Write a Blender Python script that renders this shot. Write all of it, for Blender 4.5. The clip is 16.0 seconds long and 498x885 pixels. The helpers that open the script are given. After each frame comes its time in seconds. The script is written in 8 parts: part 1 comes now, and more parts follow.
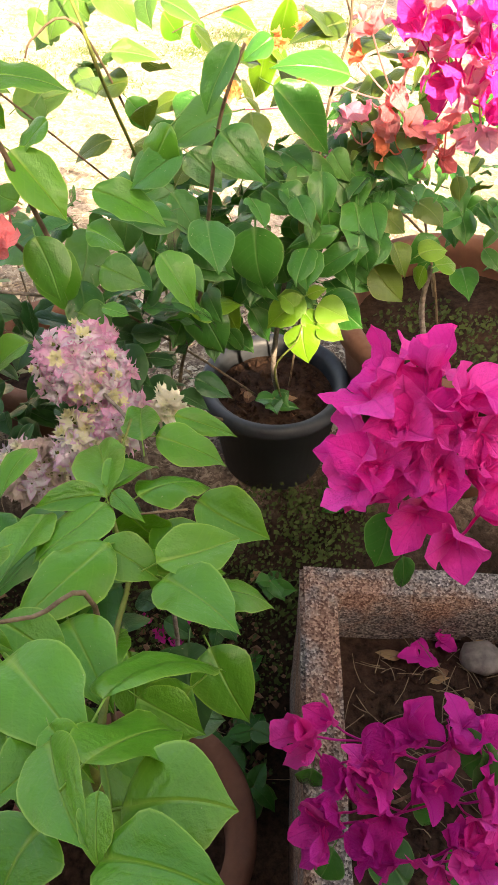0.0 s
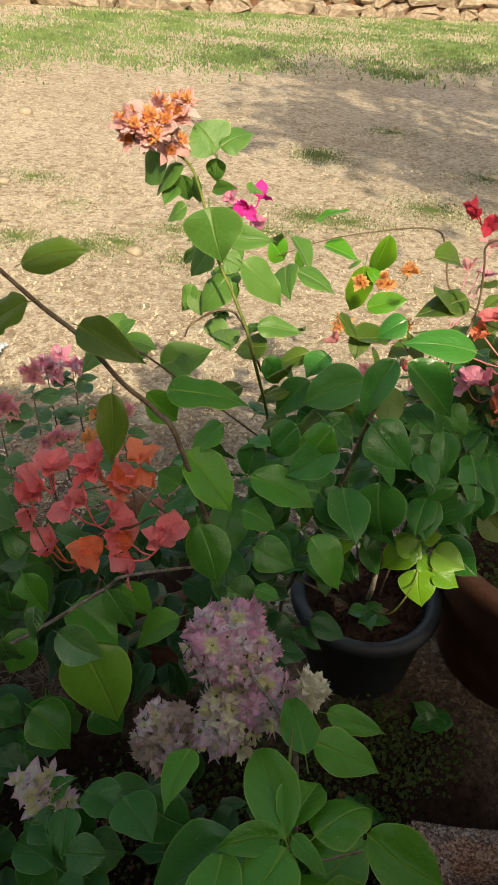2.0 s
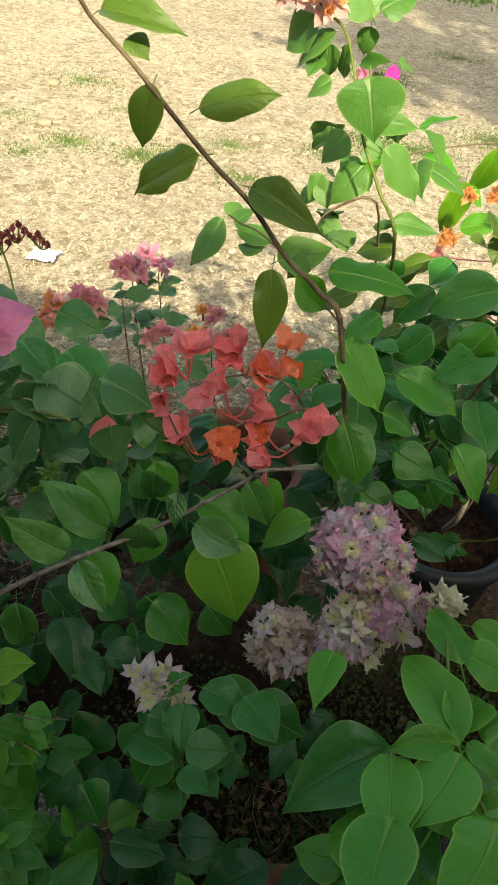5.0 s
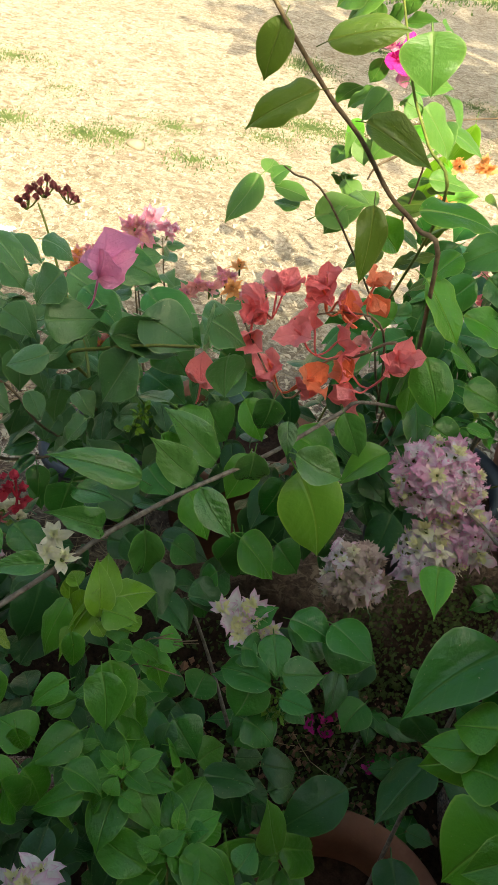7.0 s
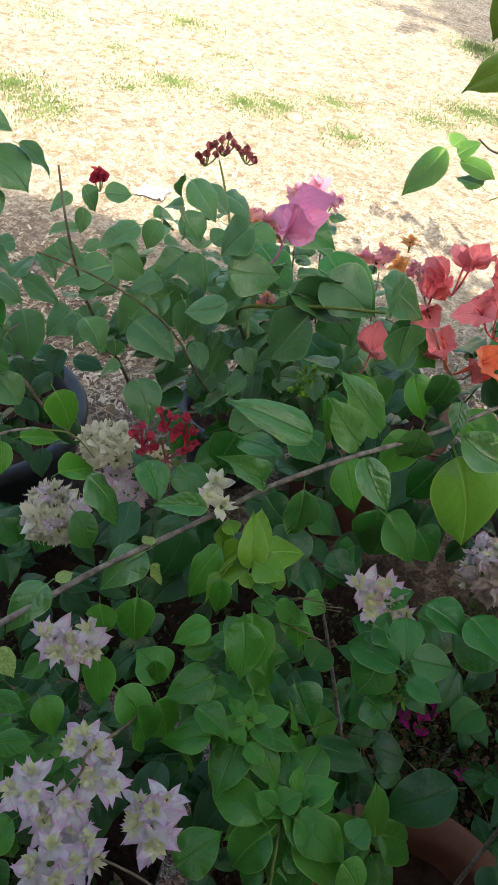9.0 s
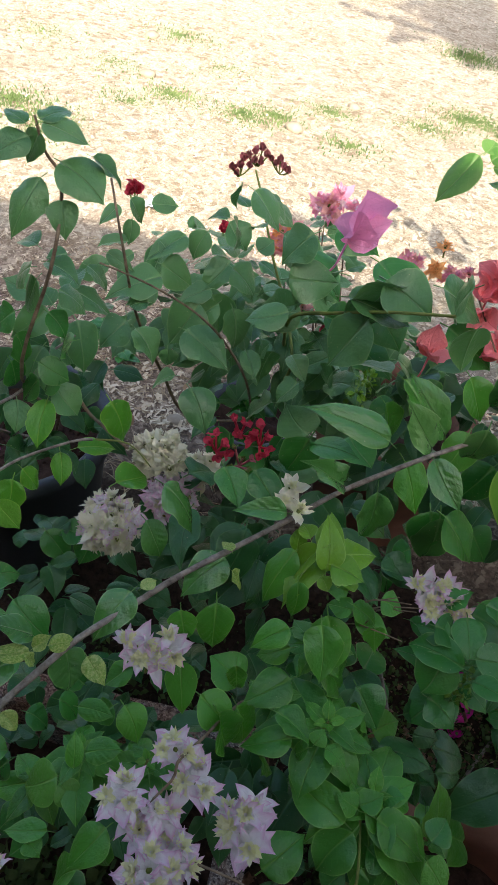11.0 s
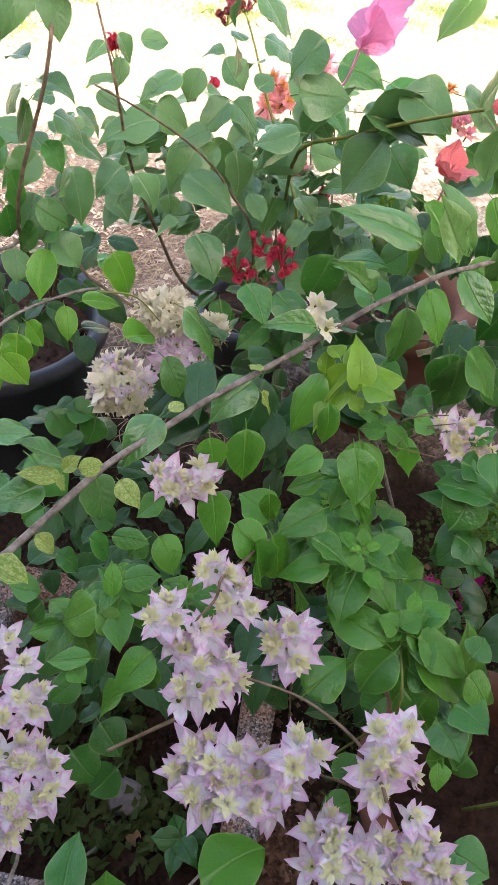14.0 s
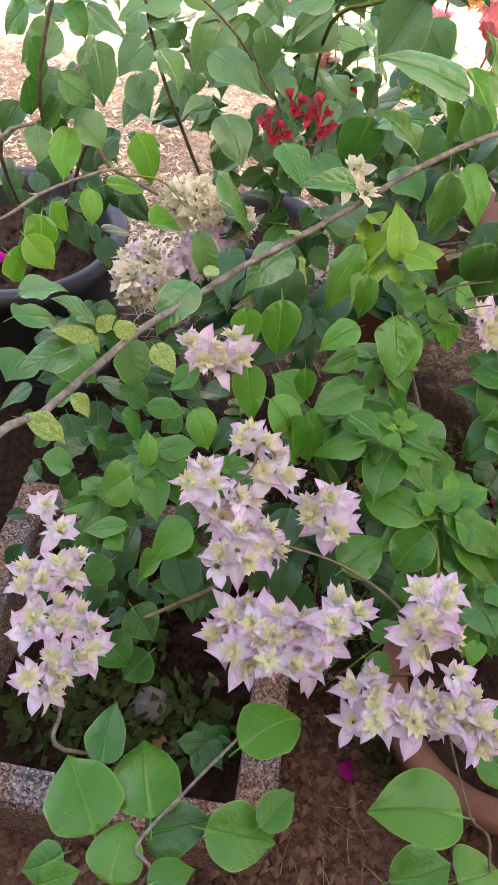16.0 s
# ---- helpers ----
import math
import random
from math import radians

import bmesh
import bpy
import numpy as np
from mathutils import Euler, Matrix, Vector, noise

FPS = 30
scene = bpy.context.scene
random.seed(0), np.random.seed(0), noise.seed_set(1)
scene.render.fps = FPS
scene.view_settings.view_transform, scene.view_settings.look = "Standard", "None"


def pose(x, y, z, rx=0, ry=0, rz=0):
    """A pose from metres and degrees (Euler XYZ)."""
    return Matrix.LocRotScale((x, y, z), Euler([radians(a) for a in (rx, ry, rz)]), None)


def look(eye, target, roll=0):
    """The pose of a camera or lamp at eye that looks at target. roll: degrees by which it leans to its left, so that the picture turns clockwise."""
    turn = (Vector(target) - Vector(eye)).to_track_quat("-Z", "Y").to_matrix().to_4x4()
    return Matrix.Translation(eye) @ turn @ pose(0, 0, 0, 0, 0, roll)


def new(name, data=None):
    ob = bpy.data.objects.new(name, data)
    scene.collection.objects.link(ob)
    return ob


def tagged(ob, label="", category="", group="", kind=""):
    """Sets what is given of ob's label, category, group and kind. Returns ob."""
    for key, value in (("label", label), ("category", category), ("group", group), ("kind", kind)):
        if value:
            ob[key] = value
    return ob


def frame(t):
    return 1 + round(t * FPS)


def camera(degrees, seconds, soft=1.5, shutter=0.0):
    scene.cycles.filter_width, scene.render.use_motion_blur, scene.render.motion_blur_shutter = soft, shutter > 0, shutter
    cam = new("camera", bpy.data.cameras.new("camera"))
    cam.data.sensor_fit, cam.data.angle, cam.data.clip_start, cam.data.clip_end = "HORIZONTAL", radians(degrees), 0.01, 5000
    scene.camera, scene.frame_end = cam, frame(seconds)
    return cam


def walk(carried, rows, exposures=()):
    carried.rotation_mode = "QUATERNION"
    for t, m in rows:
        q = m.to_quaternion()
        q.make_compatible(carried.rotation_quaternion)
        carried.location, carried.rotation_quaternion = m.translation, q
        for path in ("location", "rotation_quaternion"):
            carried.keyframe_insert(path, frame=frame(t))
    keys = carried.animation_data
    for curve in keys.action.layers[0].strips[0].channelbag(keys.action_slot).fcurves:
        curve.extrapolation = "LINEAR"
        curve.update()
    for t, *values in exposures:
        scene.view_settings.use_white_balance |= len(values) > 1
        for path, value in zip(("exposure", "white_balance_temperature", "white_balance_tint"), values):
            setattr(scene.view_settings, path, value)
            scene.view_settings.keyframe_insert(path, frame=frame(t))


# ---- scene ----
# stops by which the clip's own exposure wanders
EXPO = ((0, 2.33, 8600, 18), (0.5, 2.11, 8400, 18), (1, 1.86, 8200, 16), (1.5, 1.03, 7900, 11), (2, 0.64, 7800, 8), (3.5, 0.74, 7700, 0), (4.7, 1.04, 7600, -4), (6.8, 1.48, 7800, 0), (8, 1.63, 7400, 3), (9, 1.70, 6700, 8), (9.7, 1.66, 6500, 10), (12, 1.63, 6400, 12), (13, 2.21, 6700, 18), (14, 2.82, 7200, 24), (15, 2.89, 7700, 26), (15.5, 2.87, 7900, 26), (16, 3.10, 7950, 27))
cam = camera(39, 16.0, soft=1.2)
# seconds, eye, yaw, pitch, roll
PATH = [
    (0, 0.145, 0.267, 1.186, 4.55, -46.32, -0.39),
    (0.5, 0.092, 0.287, 1.208, 4.58, -44.18, 0.13),
    (1, 0.047, 0.308, 1.235, 5.72, -42.56, -0.12),
    (1.5, 0.021, 0.328, 1.304, 6.66, -37.79, 0.13),
    (2, 0.010, 0.351, 1.336, 8.11, -36.54, 0.19),
    (2.5, -0.002, 0.364, 1.326, 8.19, -37.81, 0.92),
    (3, -0.016, 0.366, 1.313, 7.55, -38.95, 2.33),
    (3.5, -0.038, 0.366, 1.294, 8.56, -40.18, 2.99),
    (4, -0.074, 0.356, 1.283, 10.24, -40.95, 3.14),
    (4.5, -0.103, 0.344, 1.279, 9.48, -41.23, 4.21),
    (4.7, -0.111, 0.341, 1.274, 9.84, -41.40, 3.59),
    (6.8, -0.271, 0.269, 1.221, 0.88, -41.64, 7.21),
    (7, -0.293, 0.255, 1.221, -0.03, -41.28, 8.10),
    (7.5, -0.321, 0.255, 1.211, 1.43, -41.57, 8.53),
    (8, -0.331, 0.262, 1.203, 5.19, -42.91, 8.63),
    (8.5, -0.335, 0.256, 1.194, 7.38, -43.82, 8.55),
    (9, -0.344, 0.238, 1.198, 11.06, -43.83, 8.35),
    (9.5, -0.343, 0.229, 1.196, 13.78, -43.64, 8.15),
    (9.7, -0.345, 0.226, 1.192, 16.36, -43.87, 7.23),
    (11.8, -0.453, 0.201, 1.194, 7.23, -42.64, 7.79),
    (12, -0.457, 0.198, 1.190, 7.45, -42.85, 7.71),
    (12.5, -0.455, 0.191, 1.163, 6.72, -43.77, 8.06),
    (13, -0.446, 0.178, 1.137, 6.88, -45.45, 7.84),
    (13.5, -0.437, 0.165, 1.119, 6.30, -46.59, 7.89),
    (14, -0.428, 0.154, 1.103, 7.18, -47.72, 6.60),
    (14.5, -0.423, 0.139, 1.087, 7.07, -48.45, 6.47),
    (15, -0.425, 0.124, 1.082, 7.45, -49.02, 6.19),
    (15.5, -0.428, 0.116, 1.059, 6.52, -51.01, 6.81),
    (16, -0.436, 0.110, 1.049, 7.75, -51.55, 6.04),
]
walk(cam, [(t, pose(x, y, z, 0, 0, yaw) @ pose(0, 0, 0, 90 + pitch) @ pose(0, 0, 0, 0, 0, roll)) for t, x, y, z, yaw, pitch, roll in PATH],
     exposures=EXPO)

# ---- light ----
SUN_EL, SUN_AZ = 36.0, -22.0          # height of the sun; its light travels ahead and to the left
world = bpy.data.worlds.new("sky")
scene.world = world
world.use_nodes = True
wn = world.node_tree.nodes
sky = wn.new("ShaderNodeTexSky")
sky.sky_type = 'NISHITA'
sky.sun_disc = False
sky.sun_elevation = radians(SUN_EL)
sky.sun_rotation = radians(180 + SUN_AZ)
sky.air_density, sky.dust_density, sky.ozone_density = 1.0, 4.0, 0.6
wn["Background"].inputs["Strength"].default_value = 0.15
world.node_tree.links.new(sky.outputs[0], wn["Background"].inputs["Color"])
sun = new("sun", bpy.data.lights.new("sun", 'SUN'))
sun.data.energy, sun.data.angle, sun.data.color = 3.25, radians(0.8), (1.0, 0.93, 0.80)
SUN_WAY = Vector((-math.sin(radians(-SUN_AZ)) * math.cos(radians(SUN_EL)), math.cos(radians(SUN_AZ)) * math.cos(radians(SUN_EL)), -math.sin(radians(SUN_EL))))
sun.matrix_basis = look((2, -4, 5), Vector((2, -4, 5)) + SUN_WAY)


# ---- materials ----
class Nodes:
    """A new material and short ways to add nodes to it."""

    def __init__(self, name, roughness=0.6, specular=0.4):
        self.mat = bpy.data.materials.new(name)
        self.mat.use_nodes = True
        self.tree = self.mat.node_tree
        self.bsdf = self.tree.nodes["Principled BSDF"]
        self.out = self.tree.nodes["Material Output"]
        self.bsdf.inputs["Roughness"].default_value = roughness
        self.bsdf.inputs["Specular IOR Level"].default_value = specular

    def add(self, kind, **inputs):
        node = self.tree.nodes.new(kind)
        for key, value in inputs.items():
            self.put(node, key.replace("_", " "), value)
        return node

    def put(self, node, key, value):
        socket = node.inputs[int(key[1:])] if key[0] == "i" and key[1:].isdigit() else node.inputs[key]
        if isinstance(value, bpy.types.NodeSocket):
            self.tree.links.new(value, socket)
        else:
            socket.default_value = value

    def coords(self, which="Object"):
        return self.add("ShaderNodeTexCoord").outputs[which]

    def noise(self, scale, detail=4.0, rough=0.6, vector=None, distortion=0.0):
        node = self.add("ShaderNodeTexNoise", Scale=scale, Detail=detail, Roughness=rough, Distortion=distortion)
        if vector is not None:
            self.put(node, "Vector", vector)
        return node.outputs["Fac"]

    def math(self, op, a, b=0.0, c=0.0):
        node = self.tree.nodes.new("ShaderNodeMath")
        node.operation = op
        for n, v in enumerate((a, b, c)):
            self.put(node, f"i{n}", v)
        return node.outputs[0]

    def ramp(self, fac, *stops):
        node = self.tree.nodes.new("ShaderNodeValToRGB")
        self.put(node, "Fac", fac)
        while len(node.color_ramp.elements) < len(stops):
            node.color_ramp.elements.new(0.5)
        for e, (at, colour) in zip(node.color_ramp.elements, stops):
            e.position = at
            e.color = (*colour, 1) if len(colour) == 3 else colour
        return node.outputs["Color"]

    def mix(self, fac, a, b, kind='MIX'):
        node = self.tree.nodes.new("ShaderNodeMix")
        node.data_type, node.blend_type = 'RGBA', kind
        self.put(node, "i0", fac)
        for n, v in ((6, a), (7, b)):
            self.put(node, f"i{n}", (*v, 1) if isinstance(v, tuple) and len(v) == 3 else v)
        return node.outputs[2]

    def bump(self, height, strength=0.3, distance=0.01):
        node = self.add("ShaderNodeBump", Strength=strength, Distance=distance, Height=height)
        self.put(self.bsdf, "Normal", node.outputs[0])
        return node.outputs[0]

    def colour(self, value):
        self.put(self.bsdf, "Base Color", value)

    def thin(self, colour, share, normal=None):
        """Lets part of the light through a thin sheet."""
        glow = self.add("ShaderNodeBsdfTranslucent", Color=colour)
        if normal is not None:
            self.put(glow, "Normal", normal)
        both = self.add("ShaderNodeMixShader", Fac=share)
        self.put(both, "i1", self.bsdf.outputs[0])
        self.put(both, "i2", glow.outputs[0])
        self.tree.links.new(both.outputs[0], self.out.inputs["Surface"])


def leaf_material(name, dark, light, vein, gloss=0.42, through_colour=(0.18, 0.36, 0.02), share=0.3, variegated=False, shine=0.42, quilt=0.09):
    n = Nodes(name, gloss, shine)
    place = n.coords("UV")
    sep = n.add("ShaderNodeSeparateXYZ", Vector=place)
    y = sep.outputs[1]
    edge_way = n.math('MULTIPLY', n.math('ABSOLUTE', n.math('SUBTRACT', sep.outputs[0], 0.5)), 2.0)
    x = n.math('MULTIPLY', edge_way, n.math('MULTIPLY', n.math('SINE', n.math('MULTIPLY', y, 3.1)), 0.42))
    rnd = n.add("ShaderNodeObjectInfo").outputs["Random"]
    isle = n.add("ShaderNodeNewGeometry").outputs["Random Per Island"]
    both = n.math('FRACT', n.math('ADD', rnd, isle))
    shift = n.add("ShaderNodeVectorMath", i0=place)
    flat = n.add("ShaderNodeCombineXYZ", X=n.math('MULTIPLY', n.math('SUBTRACT', sep.outputs[0], 0.5), n.math('SINE', n.math('MULTIPLY', y, 3.0))), Y=y)
    n.put(shift, "i0", flat.outputs[0])
    n.put(shift, "i1", n.math('MULTIPLY', both, 37.0))
    blot = n.noise(3.0, 3, 0.6, shift.outputs[0])
    base = n.mix(n.math('ADD', n.math('MULTIPLY', both, 0.75), n.math('MULTIPLY', blot, 0.35)), dark, light)
    other = n.math('FRACT', n.math('MULTIPLY', both, 7.31))
    base = n.mix(n.ramp(other, (0.78, (0, 0, 0)), (1.0, (0.40, 0.40, 0.40))), base, tuple(0.35 * a + 0.65 * b for a, b in zip(light, vein)))
    base = n.mix(n.math('MULTIPLY', n.math('POWER', edge_way, 4.0), 0.14), base, vein)
    # midrib and side veins
    mid = n.math('SUBTRACT', 1.0, n.math('SMOOTH_MIN', 1.0, n.math('MULTIPLY', x, 45.0), 0.2))
    side = n.math('FRACT', n.math('MULTIPLY', n.math('SUBTRACT', y, n.math('MULTIPLY', x, 0.75)), 6.5))
    side = n.math('SUBTRACT', 1.0, n.math('MINIMUM', 1.0, n.math('MULTIPLY', n.math('ABSOLUTE', n.math('SUBTRACT', side, 0.5)), 11.0)))
    veins = n.math('MAXIMUM', n.math('MAXIMUM', mid, 0.0), n.math('MULTIPLY', side, 0.15))
    col = n.mix(n.math('MULTIPLY', veins, 0.55), base, vein)
    rim = n.ramp(edge_way, (0.93, (0, 0, 0)), (0.985, (1, 1, 1)))
    col = n.mix(n.math('MULTIPLY', rim, 0.46), col, tuple(min(1.0, 1.25 * c) for c in vein))
    fleck = n.noise(26.0, 1, 0.5, shift.outputs[0])
    fleck = n.math('GREATER_THAN', fleck, 0.775)
    col = n.mix(n.math('MULTIPLY', fleck, 0.55), col, (0.42, 0.42, 0.20))
    if variegated:
        spots = n.noise(13.0, 4, 0.7, shift.outputs[0])
        col = n.mix(n.ramp(spots, (0.42, (0, 0, 0)), (0.62, (0.9, 0.9, 0.9))), col, (0.42, 0.47, 0.15))
    n.colour(col)
    fine = n.noise(14.0, 3, 0.6, shift.outputs[0])
    swell = n.math('SINE', n.math('MULTIPLY', n.math('SUBTRACT', y, n.math('MULTIPLY', x, 0.75)), 40.8))
    height = n.math('ADD', n.math('MULTIPLY', fine, 0.30), n.math('SUBTRACT', n.math('MULTIPLY', n.math('MULTIPLY', swell, quilt), n.math('MULTIPLY', blot, blot)), n.math('MULTIPLY', mid, 0.5)))
    normal = n.bump(height, 0.5, 0.006)
    n.thin(n.mix(0.5, col, through_colour), share, normal)
    return n.mat


def bract_material(name, deep, pale, edge=None, share=0.42, vein=0.25, tip=None):
    """Papery coloured bracts with fine veins. edge: the colour towards the base."""
    n = Nodes(name, 0.55, 0.2)
    place = n.coords("UV")
    sep = n.add("ShaderNodeSeparateXYZ", Vector=place)
    y = sep.outputs[1]
    edge_way = n.math('MULTIPLY', n.math('ABSOLUTE', n.math('SUBTRACT', sep.outputs[0], 0.5)), 2.0)
    x = n.math('MULTIPLY', edge_way, n.math('MULTIPLY', n.math('SINE', n.math('MULTIPLY', y, 3.1)), 0.42))
    rnd = n.add("ShaderNodeObjectInfo").outputs["Random"]
    isle = n.add("ShaderNodeNewGeometry").outputs["Random Per Island"]
    both = n.math('FRACT', n.math('ADD', rnd, isle))
    col = n.mix(both, deep, pale)
    shift = n.add("ShaderNodeVectorMath", i0=place)
    n.put(shift, "i1", n.math('MULTIPLY', both, 37.0))
    col = n.mix(n.math('MULTIPLY', n.noise(4.0, 3, 0.6, shift.outputs[0]), 0.5), col, pale)
    if edge:
        col = n.mix(n.ramp(n.math('ADD', y, n.math('MULTIPLY', n.noise(5.0, 2, 0.5, shift.outputs[0]), 0.3)), (0.25, (1, 1, 1)), (0.72, (0, 0, 0))), col, edge)
    if tip:
        col = n.mix(n.ramp(n.math('ADD', y, n.math('MULTIPLY', edge_way, 0.25)), (0.70, (0, 0, 0)), (1.2, (0.60, 0.60, 0.60))), col, tip)
    side = n.math('FRACT', n.math('MULTIPLY', n.math('SUBTRACT', y, n.math('MULTIPLY', x, 1.0)), 7.0))
    side = n.math('SUBTRACT', 1.0, n.math('MINIMUM', 1.0, n.math('MULTIPLY', n.math('ABSOLUTE', n.math('SUBTRACT', side, 0.5)), 9.0)))
    mid = n.math('SUBTRACT', 1.0, n.math('MINIMUM', 1.0, n.math('MULTIPLY', x, 40.0)))
    veins = n.math('MAXIMUM', mid, n.math('MULTIPLY', side, 0.5))
    col = n.mix(n.math('MULTIPLY', veins, vein), col, tuple(0.55 * c for c in deep))
    n.colour(col)
    normal = n.bump(n.math('ADD', n.noise(9.0, 3, 0.6, shift.outputs[0]), n.math('MULTIPLY', veins, -0.6)), 0.5, 0.01)
    n.thin(col, share, normal)
    return n.mat


def bark_material(name, dark, light, scale=60.0):
    n = Nodes(name, 0.8, 0.2)
    place = n.coords("Object")
    a = n.noise(scale, 5, 0.7, place)
    n.colour(n.ramp(a, (0.3, dark), (0.7, light)))
    n.bump(a, 0.6, 0.003)
    return n.mat


def dirt_material():
    """The yard: pale trodden dirt, brown straw litter near the pots, dark bed soil under them, made darker still for
    the shade there.
    """
    n = Nodes("dry_dirt", 0.95, 0.1)
    place = n.coords("Object")
    sep = n.add("ShaderNodeSeparateXYZ", Vector=place)
    big = n.noise(0.7, 5, 0.6, place)
    mid = n.noise(6.0, 6, 0.7, place)
    fine = n.noise(70.0, 4, 0.75, place)
    straw = n.noise(44.0, 3, 0.7, place, 1.0)
    crumbs = n.add("ShaderNodeTexVoronoi", Vector=place, Scale=34.0).outputs["Color"]
    crumb = n.add("ShaderNodeSeparateXYZ", Vector=crumbs).outputs[0]
    col = n.ramp(n.math('ADD', n.math('MULTIPLY', big, 0.4), n.math('MULTIPLY', mid, 0.6)), (0.32, (0.34, 0.26, 0.175)), (0.5, (0.50, 0.41, 0.30)), (0.68, (0.64, 0.55, 0.43)))
    col = n.mix(n.ramp(crumb, (0.55, (0, 0, 0)), (0.95, (0.55, 0.55, 0.55))), col, (0.72, 0.65, 0.50))
    col = n.mix(n.ramp(crumb, (0.06, (0.7, 0.7, 0.7)), (0.30, (0, 0, 0))), col, (0.24, 0.18, 0.11))
    grit = n.ramp(fine, (0.35, (0.85, 0.85, 0.85)), (0.6, (0, 0, 0)))
    pale = n.mix(n.math('MULTIPLY', n.add("ShaderNodeSeparateXYZ", Vector=grit).outputs[0], 0.88), col, (0.21, 0.155, 0.10))
    pale = n.mix(n.ramp(straw, (0.56, (0, 0, 0)), (0.64, (0.6, 0.6, 0.6))), pale, (0.70, 0.62, 0.45))
    litter = n.mix(grit, n.mix(mid, (0.15, 0.10, 0.07), (0.36, 0.265, 0.19)), (0.06, 0.04, 0.028))
    litter = n.mix(n.ramp(straw, (0.52, (0, 0, 0)), (0.58, (0.8, 0.8, 0.8))), litter, (0.46, 0.36, 0.26))
    # bed colours near black: shade under the plants is painted in
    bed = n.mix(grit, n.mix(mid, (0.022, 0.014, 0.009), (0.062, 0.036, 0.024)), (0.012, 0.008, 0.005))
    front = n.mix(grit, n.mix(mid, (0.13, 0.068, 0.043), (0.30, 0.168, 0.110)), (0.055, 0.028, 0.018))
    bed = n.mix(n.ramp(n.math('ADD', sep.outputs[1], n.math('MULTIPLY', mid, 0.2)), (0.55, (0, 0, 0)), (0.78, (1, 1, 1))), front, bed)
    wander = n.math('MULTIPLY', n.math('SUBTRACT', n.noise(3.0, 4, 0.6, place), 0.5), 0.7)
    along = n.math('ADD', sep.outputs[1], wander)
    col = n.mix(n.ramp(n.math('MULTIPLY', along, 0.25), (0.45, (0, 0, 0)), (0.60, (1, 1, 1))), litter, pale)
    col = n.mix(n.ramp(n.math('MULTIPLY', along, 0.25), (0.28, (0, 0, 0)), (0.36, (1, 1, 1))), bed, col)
    n.colour(col)
    n.bump(n.math('ADD', n.math('MULTIPLY', crumb, 0.4), fine), 0.8, 0.014)
    return n.mat


def soil_material(name, dark, light, scale=90.0):
    n = Nodes(name, 0.95, 0.1)
    place = n.coords("Object")
    a, b = n.noise(scale, 5, 0.7, place), n.noise(scale * 0.15, 4, 0.6, place)
    n.colour(n.ramp(n.math('ADD', n.math('MULTIPLY', a, 0.65), n.math('MULTIPLY', b, 0.35)), (0.35, dark), (0.65, light)))
    n.bump(a, 0.8, 0.008)
    return n.mat


def concrete_material():
    n = Nodes("weathered_concrete", 0.9, 0.2)
    place = n.coords("Object")
    a, b = n.noise(160.0, 3, 0.7, place), n.noise(9.0, 5, 0.65, place)
    chips = n.add("ShaderNodeTexVoronoi", Vector=place, Scale=330.0)
    peb = chips.outputs["Distance"]
    stone = n.add("ShaderNodeSeparateXYZ", Vector=chips.outputs["Color"]).outputs[0]
    grit = n.ramp(n.math('ADD', n.math('MULTIPLY', a, 0.35), n.math('MULTIPLY', stone, 0.65)), (0.2, (0.045, 0.042, 0.042)), (0.5, (0.17, 0.155, 0.145)), (0.74, (0.31, 0.28, 0.255)), (0.88, (0.54, 0.49, 0.44)))
    n.colour(n.mix(n.ramp(b, (0.40, (0.12, 0.12, 0.12)), (0.56, (0.85, 0.85, 0.85))), grit, n.mix(n.ramp(n.math('ADD', n.math('MULTIPLY', a, 0.5), n.math('MULTIPLY', stone, 0.5)), (0.3, (0, 0, 0)), (0.8, (1, 1, 1))), (0.12, 0.050, 0.030), (0.46, 0.26, 0.17))))
    n.bump(n.math('ADD', a, peb), 0.6, 0.004)
    return n.mat


def terracotta_material():
    n = Nodes("terracotta", 0.85, 0.2)
    place = n.coords("Object")
    a, b = n.noise(7.0, 5, 0.65, place), n.noise(120.0, 3, 0.7, place)
    col = n.ramp(a, (0.3, (0.11, 0.045, 0.029)), (0.55, (0.22, 0.093, 0.057)), (0.75, (0.33, 0.17, 0.112)))
    n.colour(n.mix(n.math('MULTIPLY', b, 0.35), col, (0.16, 0.09, 0.06)))
    n.bump(n.math('ADD', a, n.math('MULTIPLY', b, 0.4)), 0.4, 0.004)
    return n.mat


def plastic_material():
    n = Nodes("black_plastic", 0.5, 0.4)
    place = n.coords("Object")
    a = n.noise(11.0, 5, 0.7, place)
    n.colour(n.ramp(a, (0.35, (0.018, 0.022, 0.027)), (0.7, (0.05, 0.056, 0.063))))
    n.put(n.bsdf, "Roughness", n.math('ADD', n.math('MULTIPLY', a, 0.3), 0.38))
    n.bump(n.noise(60.0, 3, 0.6, place), 0.12, 0.003)
    return n.mat


def plain_material(name, a, b, scale=8.0, rough=0.85):
    n = Nodes(name, rough, 0.2)
    place = n.coords("Object")
    f = n.noise(scale, 5, 0.65, place)
    n.colour(n.ramp(f, (0.3, a), (0.7, b)))
    n.bump(f, 0.3, 0.005)
    return n.mat


